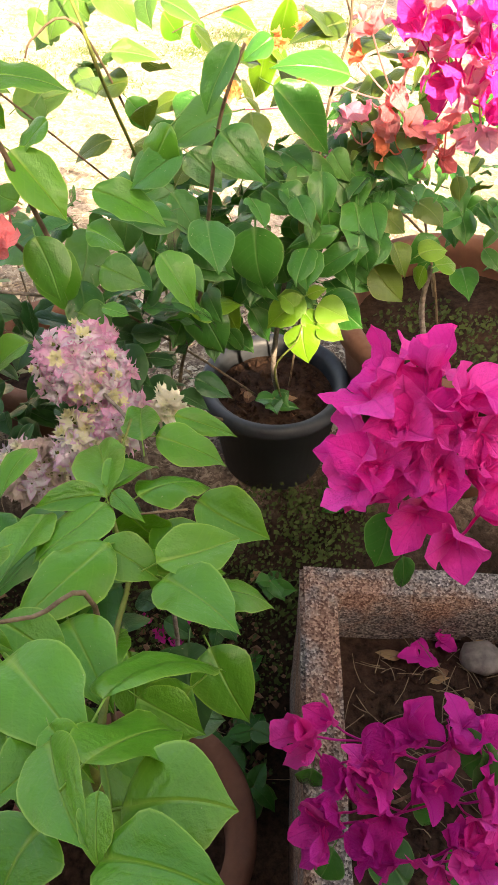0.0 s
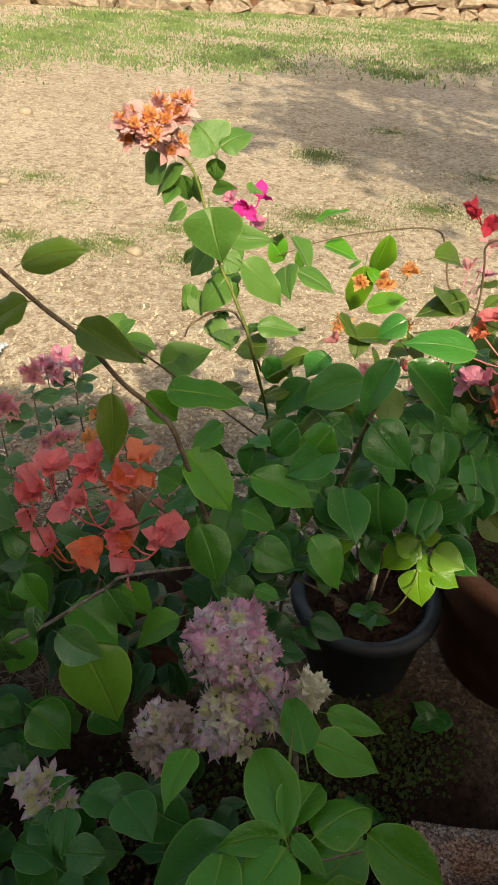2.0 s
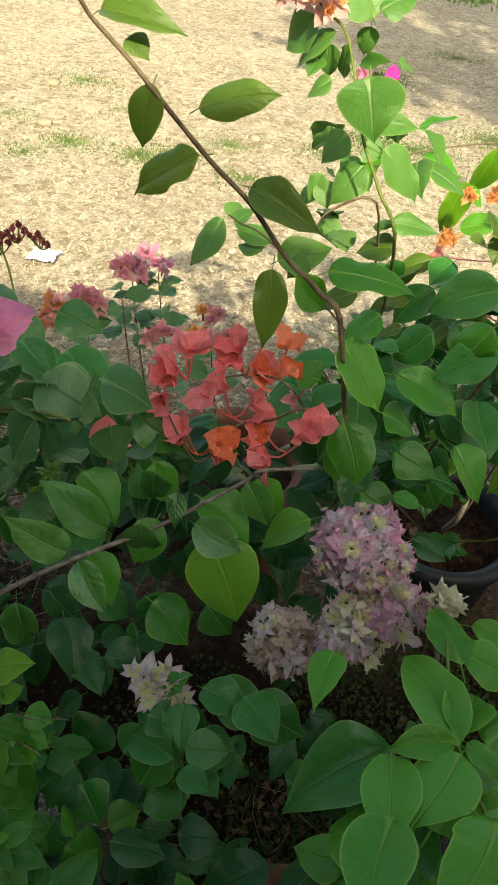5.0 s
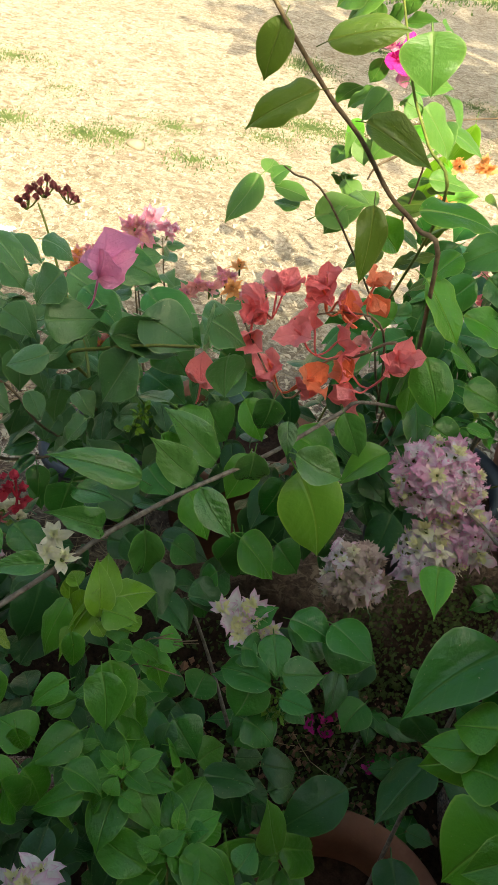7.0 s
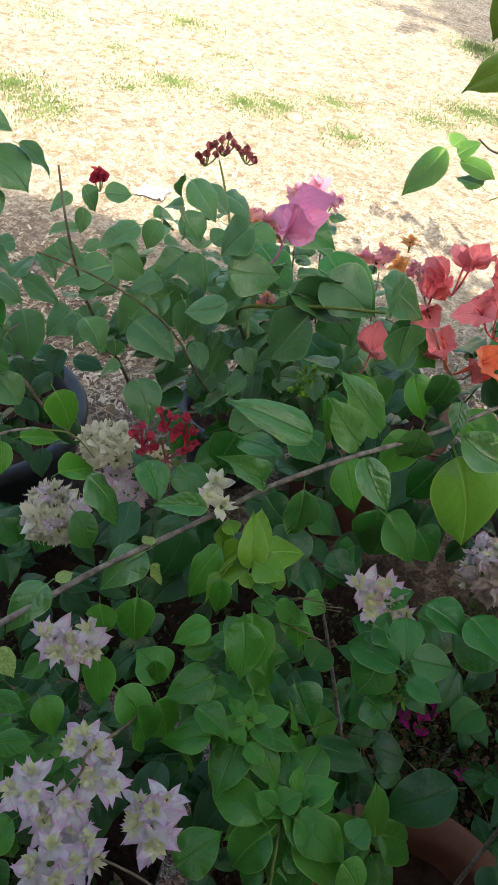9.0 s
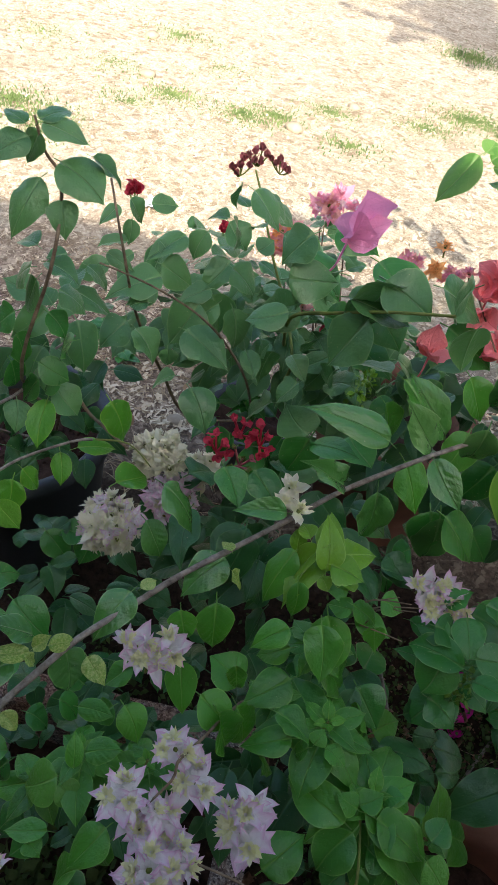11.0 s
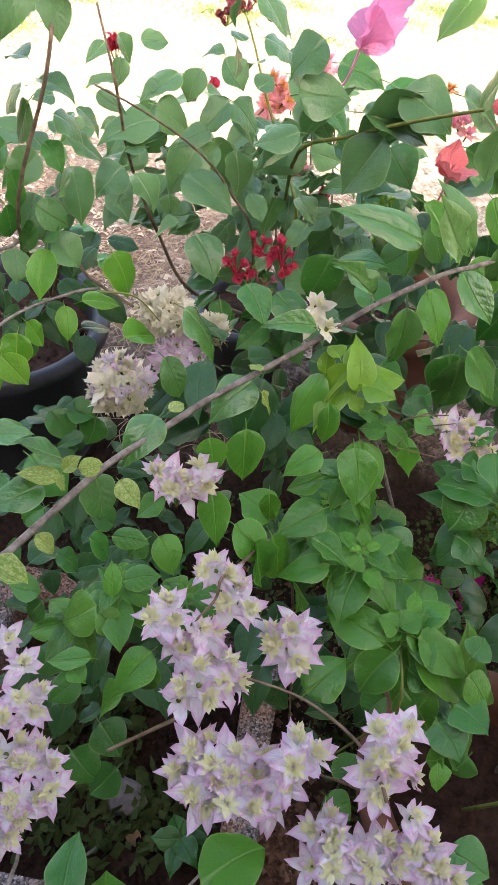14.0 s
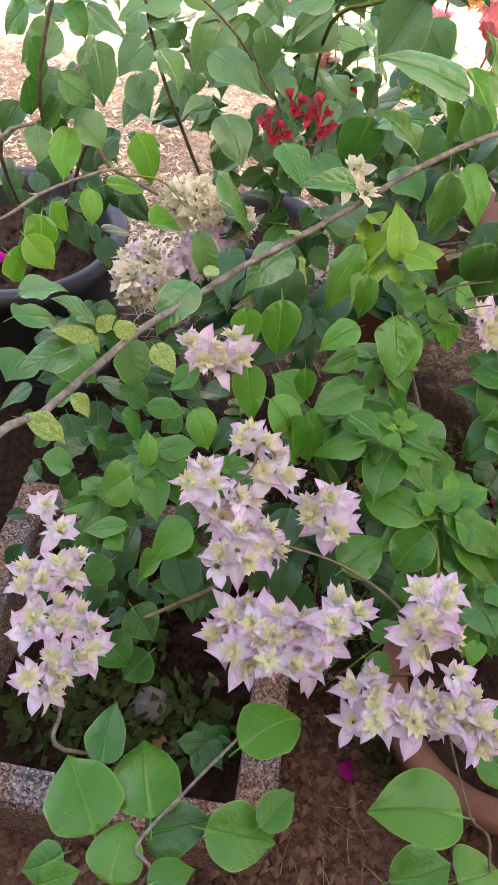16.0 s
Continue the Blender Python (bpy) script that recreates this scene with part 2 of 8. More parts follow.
LEAF = leaf_material("leaf", (0.024, 0.132, 0.015), (0.068, 0.272, 0.026), (0.20, 0.40, 0.08), 0.28, (0.14, 0.36, 0.01), 0.26)
LEAF_BRIGHT = leaf_material("leaf_bright", (0.046, 0.200, 0.013), (0.092, 0.320, 0.024), (0.30, 0.47, 0.08), 0.30, (0.16, 0.38, 0.02), 0.24)
# deep green leaf; in places its darkness stands in for shade
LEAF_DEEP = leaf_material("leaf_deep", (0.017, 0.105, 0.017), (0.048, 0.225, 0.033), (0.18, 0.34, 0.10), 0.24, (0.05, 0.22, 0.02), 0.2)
# leaf darkened for the crowns' insides: their shade is put into the colour
LEAF_INNER_SHADE = leaf_material("leaf_inner_shade", (0.012, 0.066, 0.017), (0.030, 0.128, 0.030), (0.09, 0.20, 0.06), 0.34, (0.04, 0.16, 0.015), 0.18)
# leaf tone for plants in the sun, its warm light mixed into the colour
LEAF_SUNLIT = leaf_material("leaf_sunlit", (0.058, 0.170, 0.026), (0.112, 0.260, 0.046), (0.26, 0.36, 0.12), 0.42, (0.18, 0.32, 0.04), 0.28)
LEAF_OLIVE = leaf_material("leaf_olive", (0.050, 0.108, 0.013), (0.105, 0.190, 0.024), (0.22, 0.26, 0.07), 0.36, (0.20, 0.26, 0.02), 0.28)
LEAF_GLOSSY = leaf_material("leaf_glossy", (0.022, 0.100, 0.018), (0.060, 0.205, 0.032), (0.20, 0.36, 0.12), 0.22, (0.05, 0.22, 0.02), 0.16, shine=0.65, quilt=0.17)
# sheen of the sky and haze greyed into the leaf colour
LEAF_SKY_GREY = leaf_material("leaf_sky_grey", (0.042, 0.135, 0.042), (0.102, 0.242, 0.076), (0.20, 0.33, 0.13), 0.28, (0.08, 0.24, 0.04), 0.22)
DRY_LEAF = leaf_material("leaf_dry", (0.16, 0.085, 0.035), (0.34, 0.21, 0.10), (0.40, 0.28, 0.15), 0.7, (0.3, 0.16, 0.05), 0.15)
LEAF_LIME = leaf_material("leaf_lime", (0.085, 0.24, 0.012), (0.15, 0.33, 0.02), (0.30, 0.46, 0.10), 0.30, (0.20, 0.38, 0.02), 0.25)
LEAF_MIX = leaf_material("leaf_variegated", (0.10, 0.22, 0.025), (0.17, 0.30, 0.04), (0.34, 0.44, 0.14), 0.36, variegated=True)
MAGENTA = bract_material("magenta_bract", (0.86, 0.014, 0.34), (0.95, 0.085, 0.50), None, 0.30, 0.18)
PURPLE = bract_material("purple_bract", (0.58, 0.009, 0.27), (0.72, 0.035, 0.37), None, 0.30, 0.18)
CORAL = bract_material("coral_bract", (0.95, 0.18, 0.185), (0.97, 0.33, 0.35), None, 0.34, 0.12)
ORANGE = bract_material("orange_bract", (0.95, 0.20, 0.08), (0.97, 0.34, 0.20), None, 0.34, 0.12)
AMBER = bract_material("amber_bract", (0.92, 0.36, 0.10), (0.94, 0.54, 0.24))
BUD = bract_material("dusky_bud", (0.24, 0.050, 0.065), (0.42, 0.13, 0.14), None, 0.12)
PINK = bract_material("rose_pink_bract", (0.94, 0.30, 0.56), (0.97, 0.46, 0.70), None, 0.36, vein=0.10)
SALMON = bract_material("salmon_bract", (0.93, 0.47, 0.43), (0.97, 0.70, 0.68))
ROSE = bract_material("rose_bract", (0.86, 0.24, 0.42), (0.93, 0.48, 0.58))
DUSTY = bract_material("dusty_rose_bract", (0.80, 0.27, 0.26), (0.91, 0.50, 0.48))
RED = bract_material("red_bud", (0.42, 0.02, 0.045), (0.62, 0.06, 0.10))
FADED = bract_material("faded_bract", (0.58, 0.40, 0.36), (0.78, 0.64, 0.56), (0.70, 0.66, 0.42), 0.25, vein=0.15)
STAR = bract_material("white_lilac_bract", (0.95, 0.78, 0.86), (0.99, 0.94, 0.95), (0.99, 0.97, 0.92), 0.40, vein=0.05, tip=(0.84, 0.40, 0.66))
HEART = bract_material("cream_bract", (0.90, 0.88, 0.42), (0.97, 0.94, 0.66), None, 0.38, vein=0.05)
BLUSH = bract_material("blush_bract", (0.95, 0.42, 0.66), (0.98, 0.78, 0.87), (0.97, 0.88, 0.80), 0.34, vein=0.06, tip=(0.88, 0.34, 0.60))
CREAM = bract_material("ivory_bract", (0.91, 0.83, 0.62), (0.95, 0.92, 0.74), (0.90, 0.91, 0.56), 0.28, vein=0.10)
TWIG = bark_material("woody_stem", (0.09, 0.06, 0.035), (0.26, 0.19, 0.12))
GREY_BARK = bark_material("grey_bark", (0.085, 0.066, 0.05), (0.32, 0.275, 0.225), 110.0)
GREEN_STEM = bark_material("green_stem", (0.10, 0.13, 0.03), (0.22, 0.25, 0.06))
DIRT = dirt_material()
SOIL = soil_material("potting_soil", (0.011, 0.006, 0.004), (0.080, 0.044, 0.029), 60.0)
RED_SOIL = soil_material("red_soil", (0.09, 0.045, 0.026), (0.23, 0.125, 0.075))
CLOD = soil_material("clod_soil", (0.12, 0.062, 0.040), (0.36, 0.21, 0.14), 25.0)
CONCRETE = concrete_material()
TERRACOTTA = terracotta_material()
PLASTIC = plastic_material()
GRASS = plain_material("grass", (0.080, 0.145, 0.045), (0.210, 0.295, 0.105), 3.0)
DUSTY_WEED = plain_material("dusty_weed", (0.070, 0.118, 0.036), (0.175, 0.235, 0.082), 9.0)
MOSS = plain_material("moss", (0.03, 0.055, 0.012), (0.09, 0.12, 0.035), 30.0)
STRAW = plain_material("dry_straw", (0.30, 0.20, 0.11), (0.55, 0.43, 0.27), 30.0)
CHAFF = plain_material("chaff", (0.48, 0.38, 0.25), (0.74, 0.64, 0.48), 30.0)
CRUMB = plain_material("crumb", (0.16, 0.115, 0.07), (0.40, 0.30, 0.20), 30.0)
STONE = plain_material("pale_stone", (0.22, 0.175, 0.12), (0.40, 0.335, 0.245), 14.0)
RUBBLE = plain_material("rubble_stone", (0.12, 0.095, 0.07), (0.40, 0.32, 0.24), 5.0)
SHEET = plain_material("white_plastic", (0.42, 0.46, 0.52), (0.60, 0.63, 0.68), 9.0, 0.4)
GREY_STONE = plain_material("grey_stone", (0.08, 0.068, 0.06), (0.24, 0.21, 0.185), 40.0)
# for the added unseen house; kept dark so it bounces less light
PLASTER = plain_material("plaster", (0.30, 0.27, 0.23), (0.38, 0.35, 0.30), 2.0)


# ---- building blocks ----
def mesh_from(bm, name, material, smooth=True):
    me = bpy.data.meshes.new(name)
    bm.to_mesh(me)
    bm.free()
    me.materials.append(material)
    if smooth:
        me.polygons.foreach_set("use_smooth", [True] * len(me.polygons))
    return me


def mesh_raw(name, verts, faces, material, smooth=True, uvs=None):
    me = bpy.data.meshes.new(name)
    me.from_pydata(verts, [], faces)
    if uvs:
        loops = np.empty(len(me.loops), dtype=np.int32)
        me.loops.foreach_get("vertex_index", loops)
        me.uv_layers.new(name="blade").data.foreach_set("uv", np.array(uvs, dtype=np.float32)[loops].ravel())
    me.materials.append(material)
    if smooth:
        me.polygons.foreach_set("use_smooth", [True] * len(me.polygons))
    return me


def origin_of(ob):
    p = Vector((0, 0, 0))
    while ob is not None:
        p = p + ob.location
        ob = ob.parent
    return p


def part_of(name, mesh, parent, m=None, label=""):
    """A mesh as a part of a thing that is only moved, never turned; m is its pose in the world."""
    ob = new(name, mesh)
    ob.parent = parent
    ob.matrix_basis = Matrix.Translation(-origin_of(parent)) @ (m if m is not None else Matrix())
    return tagged(ob, label=label)


def thing(name, at, label, category, group=""):
    ob = new(name)
    ob.location = at
    ob.empty_display_size = 0.05
    return tagged(ob, label, category, group)


def tube_data(points, r0, r1, sides=6, steps=5):
    """Rings along a smooth line through the points, thinning from r0 to r1."""
    pts = [Vector(p) for p in points]
    line = []
    for i in range(len(pts) - 1):
        a, b = pts[max(i - 1, 0)], pts[i]
        c, d = pts[i + 1], pts[min(i + 2, len(pts) - 1)]
        for k in range(steps):
            t = k / steps
            line.append(0.5 * ((2 * b) + (c - a) * t + (2 * a - 5 * b + 4 * c - d) * t * t + (3 * b - a - 3 * c + d) * t ** 3))
    line.append(pts[-1])
    verts, faces = [], []
    side = Vector((1, 0.3, 0.1))
    for i, p in enumerate(line):
        way = (line[min(i + 1, len(line) - 1)] - line[max(i - 1, 0)]).normalized()
        side = (side - way * side.dot(way)).normalized()
        up = way.cross(side)
        f = i / (len(line) - 1)
        r = (r0 + (r1 - r0) * f) * (1 + 0.12 * noise.noise(p * 60))
        for k in range(sides):
            a = 2 * math.pi * k / sides
            verts.append(p + (side * math.cos(a) + up * math.sin(a)) * r)
        if i:
            for k in range(sides):
                s, q = (i - 1) * sides, i * sides
                faces.append((s + k, s + (k + 1) % sides, q + (k + 1) % sides, q + k))
    n = len(verts)
    faces.append(tuple(range(sides - 1, -1, -1)))
    faces.append(tuple(range(n - sides, n)))
    return verts, faces, line


def branch(parent, points, r0, r1, material=None, name="branch", label=""):
    verts, faces, line = tube_data(points, r0 * 0.62, r1 * 0.62)
    part_of(name, mesh_raw(name, verts, faces, material or TWIG), parent, None, label)
    return line


def blade_shape(kind, seed):
    """A leaf or bract of unit length along y and unit width along x, face up, its margin waved on each side by itself."""
    rnd = random.Random(seed)
    rows, cols = (14, 6) if kind != "pointed" else (9, 4)
    if kind == "leaf":
        a, b, cusp = rnd.uniform(0.50, 0.66), rnd.uniform(0.84, 1.12), rnd.uniform(0.22, 0.55)
        bend, fold, dome = rnd.uniform(-0.04, 0.40), rnd.uniform(0.15, 0.62), rnd.uniform(0.0, 0.25)
        wave, ripple, curl = rnd.uniform(0.012, 0.055), rnd.uniform(0.02, 0.06), rnd.uniform(-0.02, 0.20)
    elif kind == "bract":
        a, b, cusp = rnd.uniform(0.50, 0.66), rnd.uniform(0.66, 0.90), rnd.uniform(0.0, 0.35)
        bend, fold, dome = rnd.uniform(-0.50, 0.45), rnd.uniform(0.15, 0.85), rnd.uniform(-0.2, 0.3)
        wave, ripple, curl = rnd.uniform(0.06, 0.15), rnd.uniform(0.02, 0.08), rnd.uniform(-0.2, 0.3)
    else:
        a, b, cusp = rnd.uniform(0.55, 0.75), rnd.uniform(0.85, 1.15), rnd.uniform(0.2, 0.5)
        bend, fold, dome = rnd.uniform(-0.35, 0.30), rnd.uniform(0.1, 0.5), rnd.uniform(0.0, 0.1)
        wave, ripple, curl = rnd.uniform(0.03, 0.10), rnd.uniform(0.0, 0.05), rnd.uniform(-0.1, 0.2)
    peak = a / (a + b)
    top = peak ** a * (1 - peak) ** b
    sway, twist = rnd.uniform(-0.07, 0.07), rnd.uniform(-0.30, 0.30)
    ph = {-1: (rnd.uniform(0, 6.28), rnd.uniform(0, 6.28)), 1: (rnd.uniform(0, 6.28), rnd.uniform(0, 6.28)), 0: (0, 0)}
    beat = rnd.uniform(7.0, 12.0)
    verts, faces, uvs = [], [], []
    for i in range(rows + 1):
        s = 0.6 * (0.5 - 0.5 * math.cos(math.pi * i / rows)) + 0.4 * i / rows
        e = min(max((s - 0.76) / 0.24, 0.0), 1.0)
        w = 0.5 * s ** a * (1 - s) ** b / top * (1 - cusp * e * e * (3 - 2 * e)) if 0 < i < rows else (0.02 if i == 0 else 0.004)
        for j in range(cols + 1):
            u = j / cols * 2 - 1
            side = (u > 0) - (u < 0)
            p, q = ph[side]
            x = u * w * (1 + ripple * abs(u) * math.sin(beat * 1.3 * s + p) * (1 - s)) + sway * math.sin(math.pi * s)
            lift = abs(u * w)
            z = -bend * s * s - curl * max(0.0, s - 0.7) ** 2 * 5 + fold * lift / (1 + 2.2 * lift) - dome * u * u * w + twist * u * w * s
            z += wave * u * u * (math.sin(beat * s + q) + 0.5 * math.sin(1.9 * beat * s + p)) * math.sin(math.pi * min(1.0, s * 1.05)) ** 0.5 if i < rows else 0.0
            verts.append((x, s, z))
            uvs.append((u * 0.5 + 0.5, s))
    for i in range(rows):
        for j in range(cols):
            k = i * (cols + 1) + j
            faces.append((k, k + 1, k + cols + 2, k + cols + 1))
    if kind == "leaf":
        n = len(verts)
        for y, z, r in ((-0.16, -0.07, 0.011), (0.02, 0.0, 0.010)):
            verts += [(-r * 1.6, y, z), (r * 1.6, y, z), (0, y, z + r)]
            uvs += [(0.5, 0.02)] * 3
        faces += [(n, n + 1, n + 4, n + 3), (n + 1, n + 2, n + 5, n + 4), (n + 2, n, n + 3, n + 5)]
    return verts, faces, uvs


BLADES = {}


def blade(kind, variant, material):
    key = (kind, variant, material.name)
    if key not in BLADES:
        verts, faces, uvs = blade_shape(kind, variant * 7 + 1)
        BLADES[key] = mesh_raw(kind, verts, faces, material, True, uvs)
    return BLADES[key]


def blade_pose(base, tip, width, face):
    """The pose that lays a unit blade from base to tip, that wide, its face towards the given way."""
    base, tip = Vector(base), Vector(tip)
    y = tip - base
    length = y.length
    y = y / length
    z = Vector(face)
    z = z - y * z.dot(y)
    z = z.normalized() if z.length > 1e-4 else y.orthogonal().normalized()
    x = y.cross(z)
    m = Matrix((x, y, z)).transposed().to_4x4() @ Matrix.Diagonal((width, length, length, 1))
    return Matrix.Translation(base) @ m


MIDDLE = Vector((-0.2, 0.2, 1.25))     # about where the visitor's eye passes


def facing(p, rnd, spread=0.35, lean=0.42):
    """A leaf's face: up and tilted towards the camera's path to look broad from there, with some chance in it."""
    out = (MIDDLE - Vector(p)).normalized() * lean + Vector((0, 0, 0.75))
    return out + Vector((rnd.uniform(-1, 1), rnd.uniform(-1, 1), rnd.uniform(-1, 1))) * spread


def leaves(plant, material, rows, seed=1, spread=0.32, broad=1.12, lean=0.42):
    """Single leaves, each by its base, its tip and its width."""
    rnd = random.Random(seed)
    for bx, by, bz, tx, ty, tz, w in rows:
        base, tip = Vector((bx, by, bz)), Vector((tx, ty, tz))
        m = blade_pose(base, tip, max(w * broad, 0.42 * (tip - base).length), facing(base, rnd, spread, lean))
        part_of("leaf", blade("leaf", rnd.randrange(16), material), plant, m)


def clear_of_path(p):
    """Whether a place is far enough from the way that the visitor's eye takes."""
    return all((Vector(p) - Vector(row[1:4])).length > 0.20 for row in PATH)


def shoot(plant, points, count, size, material, r0=0.004, r1=0.0015, seed=1, start=0.15, stem=None, young=None, droop=0.25):
    """A twig with leaves set alternately round it, smaller towards its end."""
    rnd = random.Random(seed)
    line = branch(plant, points, r0, r1, stem, "twig" if r0 < 0.004 else "branch")
    for k in range(count):
        f = start + (1 - start) * (k + 0.5) / count
        i = min(int(f * (len(line) - 1)), len(line) - 2)
        p = line[i].lerp(line[i + 1], f * (len(line) - 1) - i)
        way = (line[i + 1] - line[i]).normalized()
        a = k * 2.4 + rnd.uniform(-0.4, 0.4)
        side = way.orthogonal().normalized()
        side = Matrix.Rotation(a, 3, way) @ side
        length = size * rnd.uniform(0.75, 1.15) * (1.0 if f < 0.8 else 1.0 - 2.2 * (f - 0.8))
        way_out = (side + way * 0.45 + Vector((0, 0, -droop)) + Vector((0, -0.15, 0))).normalized()
        base = p + way_out * length * 0.18
        tip = base + way_out * length
        m = blade_pose(base, tip, length * rnd.uniform(0.62, 0.82), facing(base, rnd, 0.3))
        mat = young if young and f > 0.85 else material
        part_of("leaf", blade("leaf", rnd.randrange(16), mat), plant, m)
    return line


def thicket(plant, centre, radii, count, size, material, seed=1, parts=True, low=-0.15, keep=None):
    """Leaves through a rounded crown, denser to its outside, their tips hanging outwards."""
    rnd = random.Random(seed)
    verts, faces, uvs = [], [], []
    made = 0
    while made < count:
        d = Vector((rnd.gauss(0, 1), rnd.gauss(0, 1), rnd.gauss(0, 1))).normalized()
        r = rnd.uniform(0.15, 1.0) ** 0.5
        p = Vector(centre) + Vector((d.x * radii[0], d.y * radii[1], d.z * radii[2])) * r
        length = size * rnd.uniform(0.6, 1.2)
        way = (Vector((d.x, d.y, 0)) * 0.9 + Vector((rnd.uniform(-1.5, 1.5), rnd.uniform(-1.5, 1.5), low - rnd.uniform(0, 0.5)))).normalized()
        made += 1
        if p.z < 0.05 or not clear_of_path(p) or (keep and not keep(p)):
            continue
        m = blade_pose(p, p + way * length, length * rnd.uniform(0.6, 0.8), facing(p, rnd, 0.55))
        if parts:
            part_of("leaf", blade("leaf", rnd.randrange(16), material), plant, m)
        else:
            v, f, uv = blade_shape("leaf", rnd.randrange(16) * 7 + 1)
            n = len(verts)
            uvs += uv
            verts += [m @ Vector(q) for q in v]
            faces += [tuple(n + k for k in q) for q in f]
    if verts:
        tagged(part_of("foliage", mesh_raw("foliage", verts, faces, material, True, uvs), plant), kind="stuff")


def trio(plant_part, at, way, size, material, rnd, kind="bract", opened=0.9, count=3, broad=1.0):
    """Three bracts round one small flower."""
    way = Vector(way).normalized()
    side = way.orthogonal().normalized()
    turn = rnd.uniform(0, 6.28)
    for k in range(count):
        a = turn + 2 * math.pi * k / count + rnd.uniform(-0.2, 0.2)
        out = Matrix.Rotation(a, 3, way) @ side
        o = opened * rnd.uniform(0.7, 1.2)
        along = (out * o + way * 0.75).normalized()
        length = size * rnd.uniform(0.85, 1.15)
        m = blade_pose(at, Vector(at) + along * length, length * rnd.uniform(0.74, 0.98) * broad, way - out * 0.4)
        part_of("bract", blade(kind, rnd.randrange(8), material), plant_part, m)


def flower_cluster(plant, blooms, size, materials, seed=1, label="", stamens=True, opened=0.9, broad=1.0, crowd=1):
    """Blooms, each given by its place and the way it faces, on thin stalks that meet behind them."""
    rnd = random.Random(seed)
    blooms = [b if k == 0 else tuple(c + rnd.uniform(-0.45, 0.45) * size for c in b[:3]) for b in blooms for k in range(crowd)]
    places = [Vector(b[:3]) for b in blooms]
    mid = sum(places, Vector()) / len(places)
    ways = [Vector(b[3:6]) if len(b) > 3 else (p - mid).normalized() * 0.7 + facing(p, rnd, 0.3) * 0.6 for b, p in zip(blooms, places)]
    back = mid - sum(ways, Vector()).normalized() * size * 0.9
    cluster = None
    for p, way in zip(places, ways):
        end = p + way.normalized() * size * (0.42 if stamens else 0.05)
        v, f, _ = tube_data([back, back.lerp(p, 0.5) - Vector((0, 0, size * 0.15)), p, end], 0.0011, 0.0013, 5, 3)
        if cluster is None:
            cluster = part_of("inflorescence", mesh_raw("stalk", v, f, GREEN_STEM if not stamens else materials[0]), plant, None, label)
        else:
            part_of("stalk", mesh_raw("stalk", v, f, GREEN_STEM if not stamens else materials[0]), cluster)
    for k, (p, way) in enumerate(zip(places, ways)):
        trio(cluster, p, way, size, materials[rnd.randrange(len(materials))], rnd, opened=opened, broad=broad)
    return cluster


